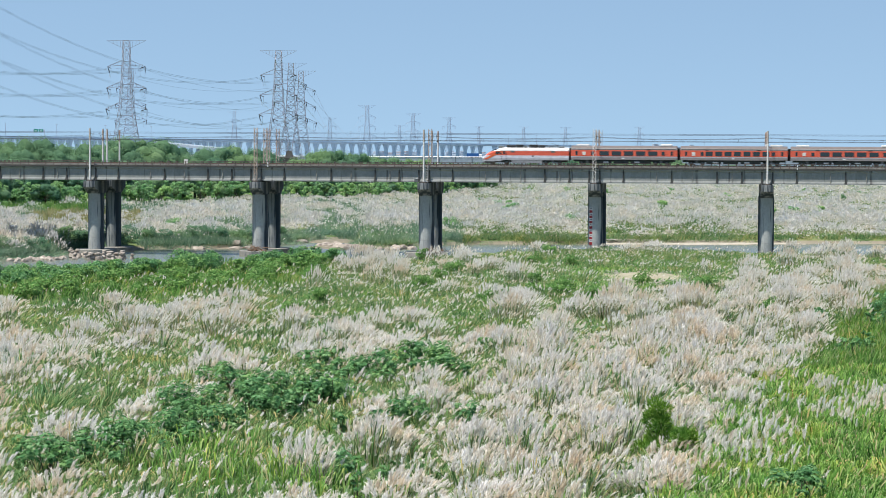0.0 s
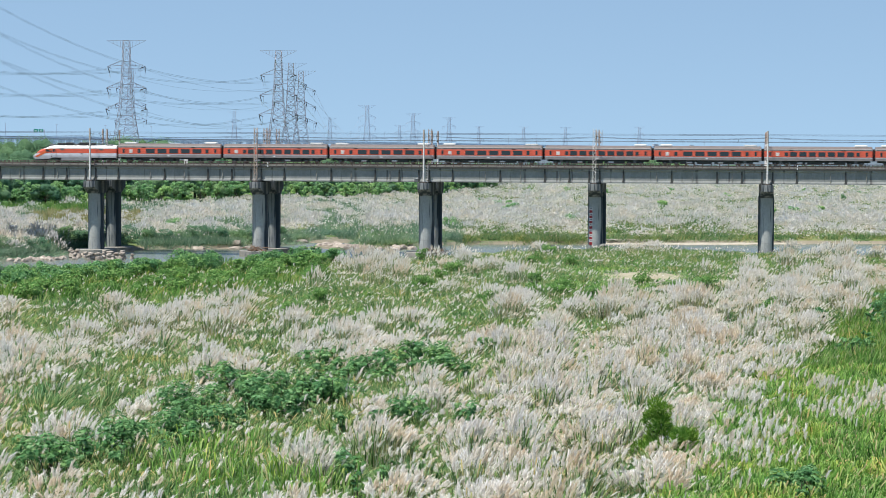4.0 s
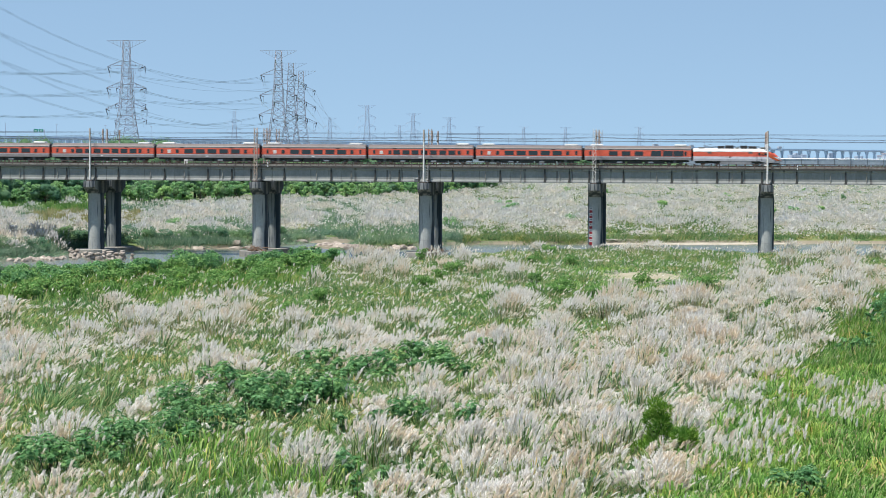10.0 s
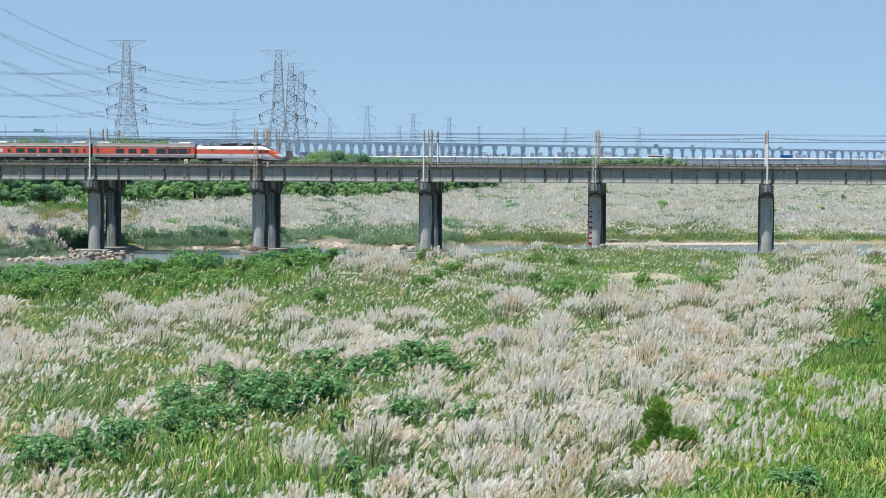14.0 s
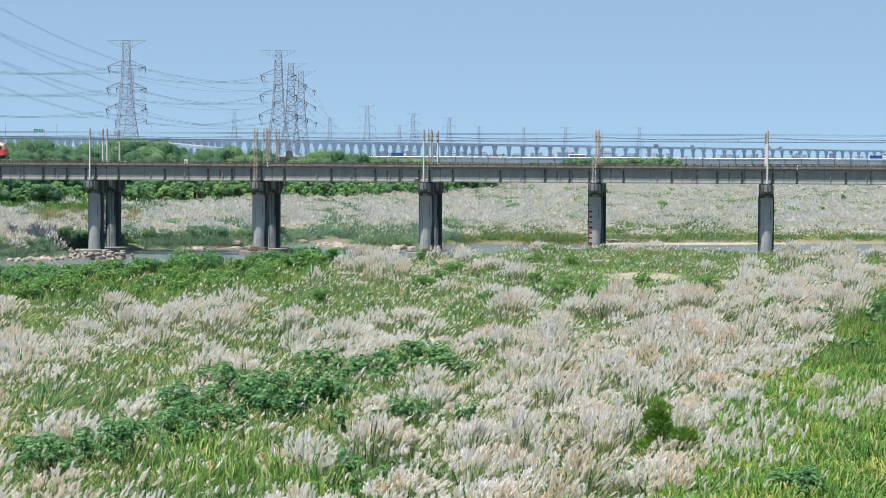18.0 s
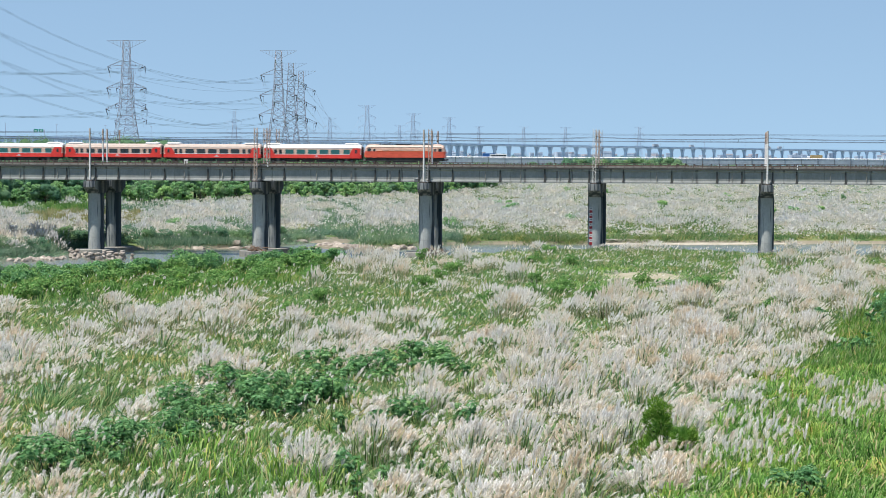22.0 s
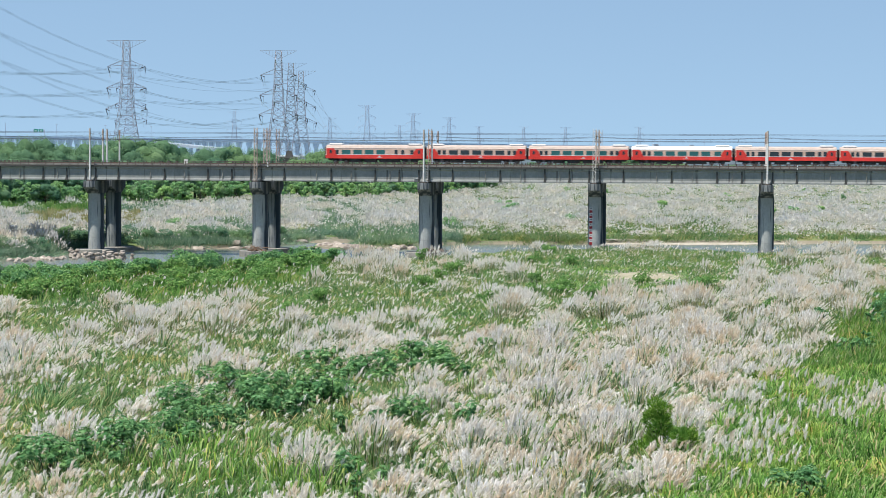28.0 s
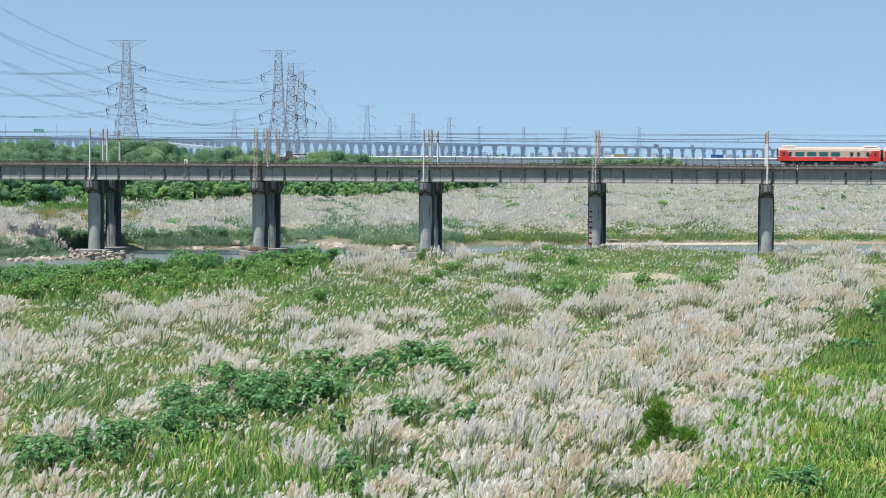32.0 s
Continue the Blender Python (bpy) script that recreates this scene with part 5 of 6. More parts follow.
def stems(pos, hh, lean, times):
    """Dry straw-coloured stems under the plumes."""
    p, h, ln = np.repeat(pos, times, 0), np.repeat(hh, times), np.repeat(lean, times, 0)
    p[:, :2] += RNG.normal(0, 0.2, (len(p), 2))
    me = sprout("dry_stems", BLADE_FAR, p, h * RNG.uniform(0.5, 0.85, len(p)), RNG.uniform(0.03, 0.07, len(p)), RNG.uniform(0, 6.28, len(p)), ln * 0.6 + RNG.normal(0, 0.12, ln.shape), STRAW)
    stuff("dry_stems", me, "dry straw-coloured stems under the silvergrass plumes", "grass")


def tussock_field(y0, y1, jobs):
    """Rounded tussocks: tall plumes over a mound of arching green blades."""
    m = np.array(MOUNDS)
    m = m[(m[:, 1] >= y0) & (m[:, 1] < y1) & (m[:, 1] < line_at(NEAR_BANK, m[:, 0]) - 2) & (bare(m[:, 0], m[:, 1]) < 0.4) & (right_side(m[:, 0], m[:, 1]) < 0.5)]
    p = plume_share(m[:, 0], m[:, 1]) + RNG.uniform(-0.22, 0.22, len(m))
    for per, template, rw, material, cut, fan in jobs:
        n = RNG.poisson(per * (m[:, 2] / 1.15) ** 1.5 * (np.where(p > 0.32, 0.45 + 0.55 * np.clip(p, 0, 1), 0.07) if material is None else np.where(p > 0.32, 1.0, 1.5)))
        idx = np.repeat(np.arange(len(m)), n)
        off = RNG.normal(0, 1, (len(idx), 2)) * m[idx, 2:3] * 0.8
        xy = m[idx, :2] + off
        far = (off ** 2).sum(1) / m[idx, 2] ** 2
        hh = np.where(p > 0.32, m[:, 3], 0.62 * m[:, 3])[idx] * cut * np.exp(-0.22 * np.minimum(far, 4)) * RNG.uniform(0.75, 1.08, len(idx))
        lean = off * fan + RNG.normal(0, 0.2, off.shape) + np.array([0.17, 0.0])
        pos = np.column_stack([xy, ground_height(xy[:, 0], xy[:, 1]) - 0.05])
        ww = RNG.uniform(*rw, len(idx))
        if material is None:
            emit_plumes(pos, hh, ww, lean, template, 4)
            stems(pos, hh, lean, 2)
        else:
            me = sprout("tussock_grass", template, pos, hh, ww, RNG.uniform(0, 6.28, len(idx)), lean, material)
            stuff("tussock_grass", me, "dark green arching blades of big silvergrass tussocks", "grass")


def blade_field(y0, y1, density, per, template, width, label, h=(0.9, 1.9)):
    c = field_points(y0, y1, density)
    c = c[right_side(c[:, 0], c[:, 1]) < 0.5]
    p = plume_share(c[:, 0], c[:, 1])
    n = RNG.poisson(per * (1.15 - 0.5 * np.clip(p, 0, 1)) * (1 - 0.75 * bare(c[:, 0], c[:, 1])))
    pos, hh, ww, lean, idx = tufted(c, n, 0.5, h, width)
    lean = lean * 0.8 + RNG.normal(0, 0.2, lean.shape)
    hh = hh * (1 - 0.5 * bare(pos[:, 0], pos[:, 1]))
    me = sprout("meadow_grass", template, pos, hh, ww, RNG.uniform(0, 6.28, len(pos)), lean, BLADE)
    stuff("meadow_grass", me, label, "grass")


def bright_field():
    c = field_points(108, 330, 3.0)
    c = c[right_side(c[:, 0], c[:, 1]) > -0.8]
    n = RNG.poisson(np.where(c[:, 1] < 200, 10, 5))
    pos, hh, ww, lean, idx = tufted(c, n, 0.3, (0.6, 2.1), (0.06, 0.12))
    lean = lean * 0.7 + RNG.normal(0, 0.3, lean.shape)
    for template, s in ((BLADE_NEAR, pos[:, 1] < 190), (BLADE_MID, pos[:, 1] >= 190)):
        me = sprout("bright_grass", template, pos[s], hh[s], ww[s], RNG.uniform(0, 6.28, s.sum()), lean[s], BLADE_BRIGHT)
        stuff("bright_grass", me, "tall bright green reed grass blades with some dry yellow ones", "grass")


def bank_grass():
    """Fresh grass that grows through the bushes of the river bank."""
    c = field_points(262, 440, 0.3)
    c = c[c[:, 1] > line_at(LUSH, c[:, 0]) + 6 * wobble(c[:, 0], c[:, 1], 0.2, 21)]
    pos, hh, ww, lean, idx = tufted(c, RNG.poisson(13, len(c)), 0.6, (0.8, 2.3), (0.08, 0.17), 0.6)
    me = sprout("bank_grass", BLADE_MID, pos, hh, ww, RNG.uniform(0, 6.28, len(pos)), lean, BLADE_BRIGHT)
    stuff("bank_grass", me, "fresh green grass between bushes on the river bank", "grass")


def fresh_reeds():
    """Patches of tall fresh reed grass in the left of the meadow."""
    for a, b, r in ((-9.5, 124, 2.6), (-12.8, 131, 2.0), (-6.5, 119, 1.6)):
        n = int(140 * r)
        xy = np.column_stack([RNG.normal(a, r * 0.8, n), RNG.normal(b, r * 1.8, n)])
        pos = np.column_stack([xy, ground_height(xy[:, 0], xy[:, 1]) - 0.05])
        me = sprout("reed_grass", BLADE_NEAR, pos, RNG.uniform(0.9, 2.1, n), RNG.uniform(0.05, 0.11, n), RNG.uniform(0, 6.28, n), RNG.normal(0.05, 0.35, (n, 2)), BLADE_BRIGHT)
        stuff("reed_grass", me, "patch of tall fresh green reed grass", "grass")


def low_weeds():
    c = field_points(108, 465, 0.6)
    g = openness(c[:, 0], c[:, 1]) + 0.25
    c = c[RNG.uniform(0, 1, len(c)) < g]
    n = RNG.poisson(4.5 * (1 - 0.9 * bare(c[:, 0], c[:, 1])))
    pos, hh, ww, lean, idx = tufted(c, n, 0.5, (0.3, 0.9), (0.13, 0.26))
    me = sprout("low_weeds", BLADE_MID, pos, hh, ww, RNG.uniform(0, 6.28, len(pos)), lean * 1.2, WEED)
    stuff("low_weeds", me, "low leafy green weeds between the grass clumps", "weeds")


def far_bank():
    """Domed tussocks in staggered rows, plumed or green, and a thick fringe of reeds along the water."""
    out = []
    y = 452.0
    while y < 1560:
        step = 4.2 + 0.02 * (y - 452)
        w, k = 0.174 * y * 1.12 + 8, 1 + 0.0012 * (y - 452)
        x = -w
        while x < w:
            out.append((x + RNG.uniform(-0.9, 0.9), y + RNG.uniform(-0.5, 0.5) * step, RNG.uniform(0.8, 1.75) * k, RNG.uniform(1.7, 3.5)))
            x += RNG.uniform(1.7, 4.4) * k
        y += step
    m = np.array(out)
    x, y = m[:, 0], m[:, 1]
    d = y - line_at(FAR_BANK, x) - 3 * wobble(x, 9, 0.1)
    keep = (d > 2.5) & (y < line_at(TREE_LINE, x) + 30)
    m, d, x, y = m[keep], d[keep], x[keep], y[keep]
    strip = np.interp(x, [-95, -72, -66, -20, 10, 40, 60], [14, 16, 50, 42, 26, 16, 14]) * (1 + 0.5 * wobble(x, y, 0.13, 12))
    a = 0.66 + 0.6 * wobble(x, y * 0.35, 0.07, 4) + 0.6 * wobble(x, y * 0.22, 0.2, 6) + 0.4 * wobble(x, y * 0.25, 0.6, 16) - 1.1 * np.exp(-(d / strip) ** 2)
    gold = np.exp(-(((x / y + 0.141) / 0.023) ** 4 + ((y - 648) / 84) ** 4))
    lush = np.exp(-(((x / y + 0.165) / 0.034) ** 4 + ((y - 765) / 38) ** 4))
    a = a - 0.9 * np.clip((y - line_at(TREE_LINE, x) + 32) / 16, 0, 1) * (x < 24) - 2.4 * gold - 2.2 * lush - 0.2 * np.clip((x - 5) / 20, 0, 1)
    kind = np.where(RNG.uniform(0, 1, len(m)) < np.clip(a, 0.06, 0.96), 0, np.where(gold > 0.4, 2, np.where(lush > 0.4, 3, np.where(x > 4, 4, 1))))
    m[:, 3] *= np.where((kind == 1) & (x < -34), np.interp(d, (0, 12, 45), (0.75, 0.9, 1.1)), np.interp(d, (0, 12, 45), (0.6, 0.75, 1.0))) * (1 + 0.4 * lush) * np.where((x < -73) & (d < 34), 1.35, 1.0)
    many = np.interp(y, (480, 640, 900, 1500), (1.0, 0.8, 0.45, 0.3))
    jobs = (("far_silvergrass", 0, 112, PLUME_TUFT, (0.11, 0.24), 1.0, 0.25, PLUME_SOLID, "pale silvergrass covering the far bank behind the bridge", "silvergrass"),
            ("undergrowth", 0, 18, BLADE_FAR, (0.12, 0.26), 0.75, 0.3, STRAW, "green stems under the pale silvergrass", "grass"),
            ("far_reeds", 1, 90, BLADE_FAR, (0.09, 0.19), 0.85, 0.45, REED, "green reeds along the far river bank", "reeds"),
            ("fresh_reeds", 3, 90, BLADE_FAR, (0.1, 0.2), 0.85, 0.45, WEED, "fresh green reeds on the far bank", "reeds"),
            ("olive_reeds", 4, 80, BLADE_FAR, (0.09, 0.19), 0.75, 0.45, BLADE, "olive green reeds on the far bank", "reeds"),
            ("far_reed_plumes", 4, 16, PLUME_TUFT, (0.13, 0.28), 0.95, 0.3, PLUME_SOLID, "single pale plumes standing among green reeds", "silvergrass"),
            ("far_reed_plumes", 1, 7, PLUME_TUFT, (0.13, 0.28), 0.95, 0.3, PLUME_SOLID, "single pale plumes standing among green reeds", "silvergrass"),
            ("dry_reeds", 2, 70, BLADE_FAR, (0.16, 0.32), 0.85, 0.35, GOLDREED, "golden brown dry reeds on the far bank", "reeds"))
    for name, k, per, template, rw, cut, fan, material, label, category in jobs:
        s = kind == k
        q = m[s]
        n = RNG.poisson(per * many[s] * (q[:, 2] / 1.2) ** 1.4)
        idx = np.repeat(np.arange(len(q)), n)
        off = RNG.normal(0, 1, (len(idx), 2)) * q[idx, 2:3] * 0.75
        xy = q[idx, :2] + off
        far = (off ** 2).sum(1) / q[idx, 2] ** 2
        hh = q[idx, 3] * cut * np.exp(-0.3 * np.minimum(far, 4)) * RNG.uniform(0.72, 1.08, len(idx))
        pos = np.column_stack([xy, np.maximum(ground_height(xy[:, 0], xy[:, 1]), WATER) - 0.08])
        lean = off * fan + RNG.normal(0, 0.4, off.shape) + np.array([0.2, 0.0])
        ww = RNG.uniform(*rw, len(idx)) * np.interp(xy[:, 1], (500, 900, 1500), (1.0, 1.5, 2.2))
        stuff(name, sprout(name, template, pos, hh, ww, RNG.uniform(-3.1, 3.1, len(idx)), lean, material), label, category)
    # the fringe at the water
    x = np.concatenate([RNG.uniform(-110, 30, 2300), RNG.uniform(30, 125, 500), RNG.uniform(-110, -60, 1200)])
    y = line_at(FAR_BANK, x) + 3 * wobble(x, 9, 0.1) + RNG.uniform(-0.3, 7, len(x)) + 1.6 * wobble(x, 3, 0.3, 5)
    c = np.column_stack([x, y])[(wobble(x, 0, 0.17, 2) > -0.7) | (x < -66)]
    pos, hh, ww, lean, idx = tufted(c, RNG.poisson(24, len(c)), 0.8, (0.5, 1.9), (0.07, 0.16), 0.7, 0.12)
    hh = hh * np.interp(pos[:, 0], (-66, -62, -40, -34), (1.0, 1.3, 1.3, 1.0))
    pos[:, 2] = np.maximum(pos[:, 2], WATER - 0.1)
    for material, q in ((REED, pos[:, 0] < 4), (BLADE, pos[:, 0] >= 4)):
        me = sprout("far_reeds", BLADE_FAR, pos[q], hh[q], ww[q], RNG.uniform(-3.1, 3.1, q.sum()), lean[q], material)
        stuff("far_reeds", me, "green reeds along the far river bank", "reeds")


def far_bushes():
    rg = random.Random(31)
    x = -150.0
    while x < 22:
        y = float(line_at(TREE_LINE, x)) - rg.uniform(5, 18)
        build_shrub(x, y, rg.uniform(3.4, 5.4), rg.uniform(6.0, 10.0), 1350, 0.3, BUSHLEAF, "broad light green bush in front of the trees", "bank bush", 6, low=0.08)
        x += rg.uniform(2.8, 5.2)
    x = -92.0
    while x < -35:
        y = float(line_at(FAR_BANK, x)) + rg.uniform(2.5, 8)
        build_shrub(x, y, rg.uniform(1.3, 2.3), rg.uniform(2.2, 3.4), 620, 0.15, TREELEAF, "dark bluish green bush among reeds at the water", "shore bush", 5, low=0.08)
        x += rg.uniform(1.2, 2.6)
    for k in range(34):
        x = rg.uniform(-95, 105)
        y = float(line_at(FAR_BANK, x)) + (rg.uniform(25, 330) if k < 14 else rg.uniform(250, 650))
        r = rg.uniform(1.0, 2.3)
        build_shrub(x * y / 540, y, r, rg.uniform(2.4, 3.8), 420, 0.2, BUSHLEAF, "dark green bush in the pale grass of the far bank", "far bush", 3)


def palmate(rg, n, centre_fn, size):
    """Five-lobed leaves facing up and outward."""
    star = []
    for k in range(5):
        a = 2 * math.pi * (k / 5) + 0.2
        star += [(math.cos(a), math.sin(a), -0.18), (0.42 * math.cos(a + 0.63), 0.42 * math.sin(a + 0.63), 0.0)]
    star = np.array([(0, 0, 0.05)] + star)
    T0 = np.array([(0, 1 + k, 1 + (k + 1) % 10) for k in range(10)])
    V, T = [], []
    for i in range(n):
        c, out = centre_fn()
        nrm = (Vector(out).normalized() * 0.8 + Vector((rg.uniform(-0.5, 0.5), rg.uniform(-0.5, 0.5), 0.9))).normalized()
        q = np.array(nrm.to_track_quat("Z", "Y").to_matrix())
        V.append(star * size * rg.uniform(0.6, 1.25) @ q.T + np.array(c))
        T.append(T0 + 11 * i)
    return np.concatenate(V), np.concatenate(T)


def build_shrub(x, y, r, h, n, size, material, label, category, lobes=3, fine=False, low=0.35):
    s = empty("shrub", pose(x, y, float(ground_height(x, y)) - 0.1), label, category, category + " shrubs")
    rg = random.Random(int(abs(x * 31 + y * 17)))
    heads = [(rg.uniform(-0.65, 0.65) * r, rg.uniform(-0.8, 0.8) * r, rg.uniform(low, 0.95) * h, rg.uniform(0.28, 0.52)) for _ in range(int(5 + r * lobes))]

    if fine:
        heads = []
        for k in range(26):
            z = (0.12 + 0.86 * rg.random()) * h
            a, q = rg.uniform(0, 6.28), r * (1.05 - 0.8 * z / h) * rg.random() ** 0.5
            heads.append((q * math.cos(a) + 0.12 * z, q * math.sin(a), z, rg.uniform(0.25, 0.42)))

    def centre():
        hx, hy, hz, hr = rg.choice(heads)
        d = Vector((rg.gauss(0, 1), rg.gauss(0, 1), rg.gauss(0.35, 0.8))).normalized()
        rr = (0.65 + 0.35 * rg.random()) * hr * min(r, 1.9) * 1.15
        return (hx + d.x * rr, hy + d.y * rr, max(0.15, hz + d.z * rr * 0.75)), (d.x, d.y, d.z)
    bm = bmesh.new()
    for hx, hy, hz, hr in heads:
        bar(bm, (hx * 0.4, hy * 0.4, 0), (hx, hy, hz), 0.035, 5, 0.015)
    part("woody_base", bm, BARK, s)
    if fine:
        V, T = [], []
        for i in range(n):
            c, o = centre()
            o = Vector(o) + Vector((rg.gauss(0, 0.3), rg.gauss(0, 0.3), 0.5))
            o = o.normalized() * size * rg.uniform(0.6, 1.3)
            sd = o.cross(Vector((rg.gauss(0, 1), rg.gauss(0, 1), rg.gauss(0, 1)))).normalized() * size * 0.16
            c = Vector(c)
            V += [c - sd, c + sd, c + o]
            T.append((3 * i, 3 * i + 1, 3 * i + 2))
        V, T = np.array([tuple(v) for v in V]), np.array(T)
    elif material is CASTOR and y < 262:
        V, T = palmate(rg, n, centre, size)
    else:
        V, T = [], []
        for i in range(2 * n):
            c, o = centre()
            c, nrm = Vector(c), (Vector(o) + Vector((rg.gauss(0, 0.5), rg.gauss(0, 0.5), 0.6))).normalized()
            u = nrm.cross(Vector((rg.gauss(0, 1), rg.gauss(0, 1), rg.gauss(0, 1)))).normalized() * size * rg.uniform(0.6, 1.2)
            w = nrm.cross(u) * 0.5
            V += [c - u, c + w, c + u, c - w]
            T += [(4 * i, 4 * i + 1, 4 * i + 2), (4 * i, 4 * i + 2, 4 * i + 3)]
        V, T = np.array([tuple(v) for v in V]), np.array(T)
    ob = new("leaves", raw_mesh("leaves", V, T, material))
    ob.parent = s
    return s


def build_shrubs():
    rg = random.Random(3)
    extra = [(x + rg.uniform(-2.6, 2.6) * r, y + rg.uniform(-8, 6), r * rg.uniform(0.25, 0.5)) for x, y, r in CASTORS for _ in (0, 1, 2)]
    belt = [(-21, 124), (-17.2, 132.4), (-15.4, 141), (-14.4, 150), (-11, 157), (-7.6, 163), (-4.9, 178.7), (-1.2, 193)]
    for (xa, ya), (xb, yb) in zip(belt, belt[1:]):
        for k in range(3):
            f = (k + rg.random()) / 3
            extra.append((xa + (xb - xa) * f + rg.gauss(0, 0.7), ya + (yb - ya) * f + rg.gauss(0, 2.2), rg.uniform(0.4, 0.8) if xa < -12 else rg.uniform(0.6, 1.2)))
    for x, y, r in CASTORS + extra:
        build_shrub(x, y, r * 1.08, rg.uniform(1.5, 2.1) + 0.25 * r, int(290 * r * r ** 0.4), 0.17, CASTOR, "dark green castor bush with star-shaped leaves among the silvergrass", "castor bush")
    for x, y, r in RIVERBUSH:
        build_shrub(x, y, r * 1.15, 2.3 if x < -45 else 2.8, int(420 * r), 0.2, CASTOR, "dense dark green bush at the water's edge", "bush", 4)
    # the darker tree leaf here stands in for the deck's shadow
    for x, y, r in ((-70.8, 502, 2.2), (-75, 501, 2.2)):
        build_shrub(x, y, r, 3.0, int(430 * r), 0.2, TREELEAF, "dense bush at the foot of the pier, toned dark for deck shade", "bush", 4)
    rg = random.Random(8)
    for k in range(80):
        x = rg.uniform(-66, -15)
        y0, y1 = float(line_at(LUSH, x)), float(line_at(NEAR_BANK, x))
        f = rg.random()
        y = y0 + 4 + f * (y1 - y0 - 8)
        r = rg.uniform(1.2, 2.6)
        build_shrub(x, y, r, rg.uniform(1.2, 2.0) + (0.4 if x < -44 else 1.2) * f, int(210 * r), 0.2, CASTOR if f > 0.75 else WEED, "lush green weed bush on the river bank", "weed bush", 3)
    for k in range(34):
        x, y = rg.uniform(-22, 34), rg.uniform(255, 430)
        if y < float(line_at(NEAR_BANK, x)) - 4:
            r = rg.uniform(0.8, 1.7)
            build_shrub(x, y, r, rg.uniform(1.5, 2.3), int(200 * r), 0.17, WEED, "round green bush between grass clumps", "weed bush", 3)
    build_shrub(11.2, 135.1, 1.25, 3.4, 4600, 0.22, FEATHER, "fresh green feathery bush standing among white plumes", "feathery bush", 4, True)
    build_shrub(12.45, 132.2, 1.3, 2.3, 3400, 0.22, FEATHER, "fresh green feathery bush standing among white plumes", "feathery bush", 4, True)


build_shrubs()
make_mounds()
tussock_field(100, 212, ((78, PLUME_NEAR, (0.15, 0.3), None, 1.0, 0.3), (100, BLADE_NEAR, (0.045, 0.085), BLADE, 0.78, 0.7)))
plume_field(108, 215, 0.12, 24, PLUME_NEAR, 4, (0.14, 0.28), 0.55, (0.9, 2.3))
blade_field(108, 215, 0.45, 22, BLADE_NEAR, (0.045, 0.09), "long arching green grass blades under the plumes", (0.6, 1.4))
tussock_field(212, 480, ((135, PLUME_MID, (0.14, 0.28), None, 1.0, 0.3), (100, BLADE_MID, (0.05, 0.1), BLADE, 0.62, 0.6)))
plume_field(212, 470, 0.05, 13, PLUME_MID, 2, (0.13, 0.26), 0.7, (0.8, 1.6))
blade_field(215, 470, 0.32, 15, BLADE_MID, (0.06, 0.13), "green grass clumps between plumes towards the river", (0.4, 1.1))
bright_field()
stray_plumes()
fresh_reeds()
low_weeds()
bank_grass()
far_bank()
far_bushes()


# ---- river bank: rocks, pebbles, footings, flood gauge ----
def rock_mesh(seed, flat=0.7, material=None):
    bm = bmesh.new()
    bmesh.ops.create_icosphere(bm, subdivisions=2, radius=0.5)
    for v in bm.verts:
        n = noise.noise(v.co * 2.2 + Vector((seed * 3.1, 0, 0)))
        v.co *= 1 + 0.45 * n
        v.co.z = max(-0.25, v.co.z * flat)
    return mesh_of("rock", bm, material or TETRA)


def drum_mesh():
    """A stubby concrete armour block: a drum with a cap on a waist."""
    bm = bmesh.new()
    rings = [(0.0, 0.5), (0.5, 0.46), (0.6, 0.3), (0.95, 0.28), (1.02, 0.44), (1.25, 0.42), (1.33, 0.3)]
    loft(bm, [[(r * math.cos(2 * math.pi * k / 12), r * math.sin(2 * math.pi * k / 12), z - 0.2) for k in range(12)] for z, r in rings])
    return mesh_of("armour_block", bm, TETRA)


def lay(name, me, x, y, size, label, category, group, lift=0.0, tilt=12):
    ob = new(name, me)
    z = max(float(ground_height(x, y)), WATER - 0.15)
    ob.matrix_basis = pose(x, y, z + lift, random.uniform(-tilt, tilt), random.uniform(-tilt, tilt), random.uniform(0, 360))
    ob.scale = (size * random.uniform(0.85, 1.25), size * random.uniform(0.8, 1.1), size * random.uniform(0.8, 1.1))
    return tagged(ob, label, category, group)


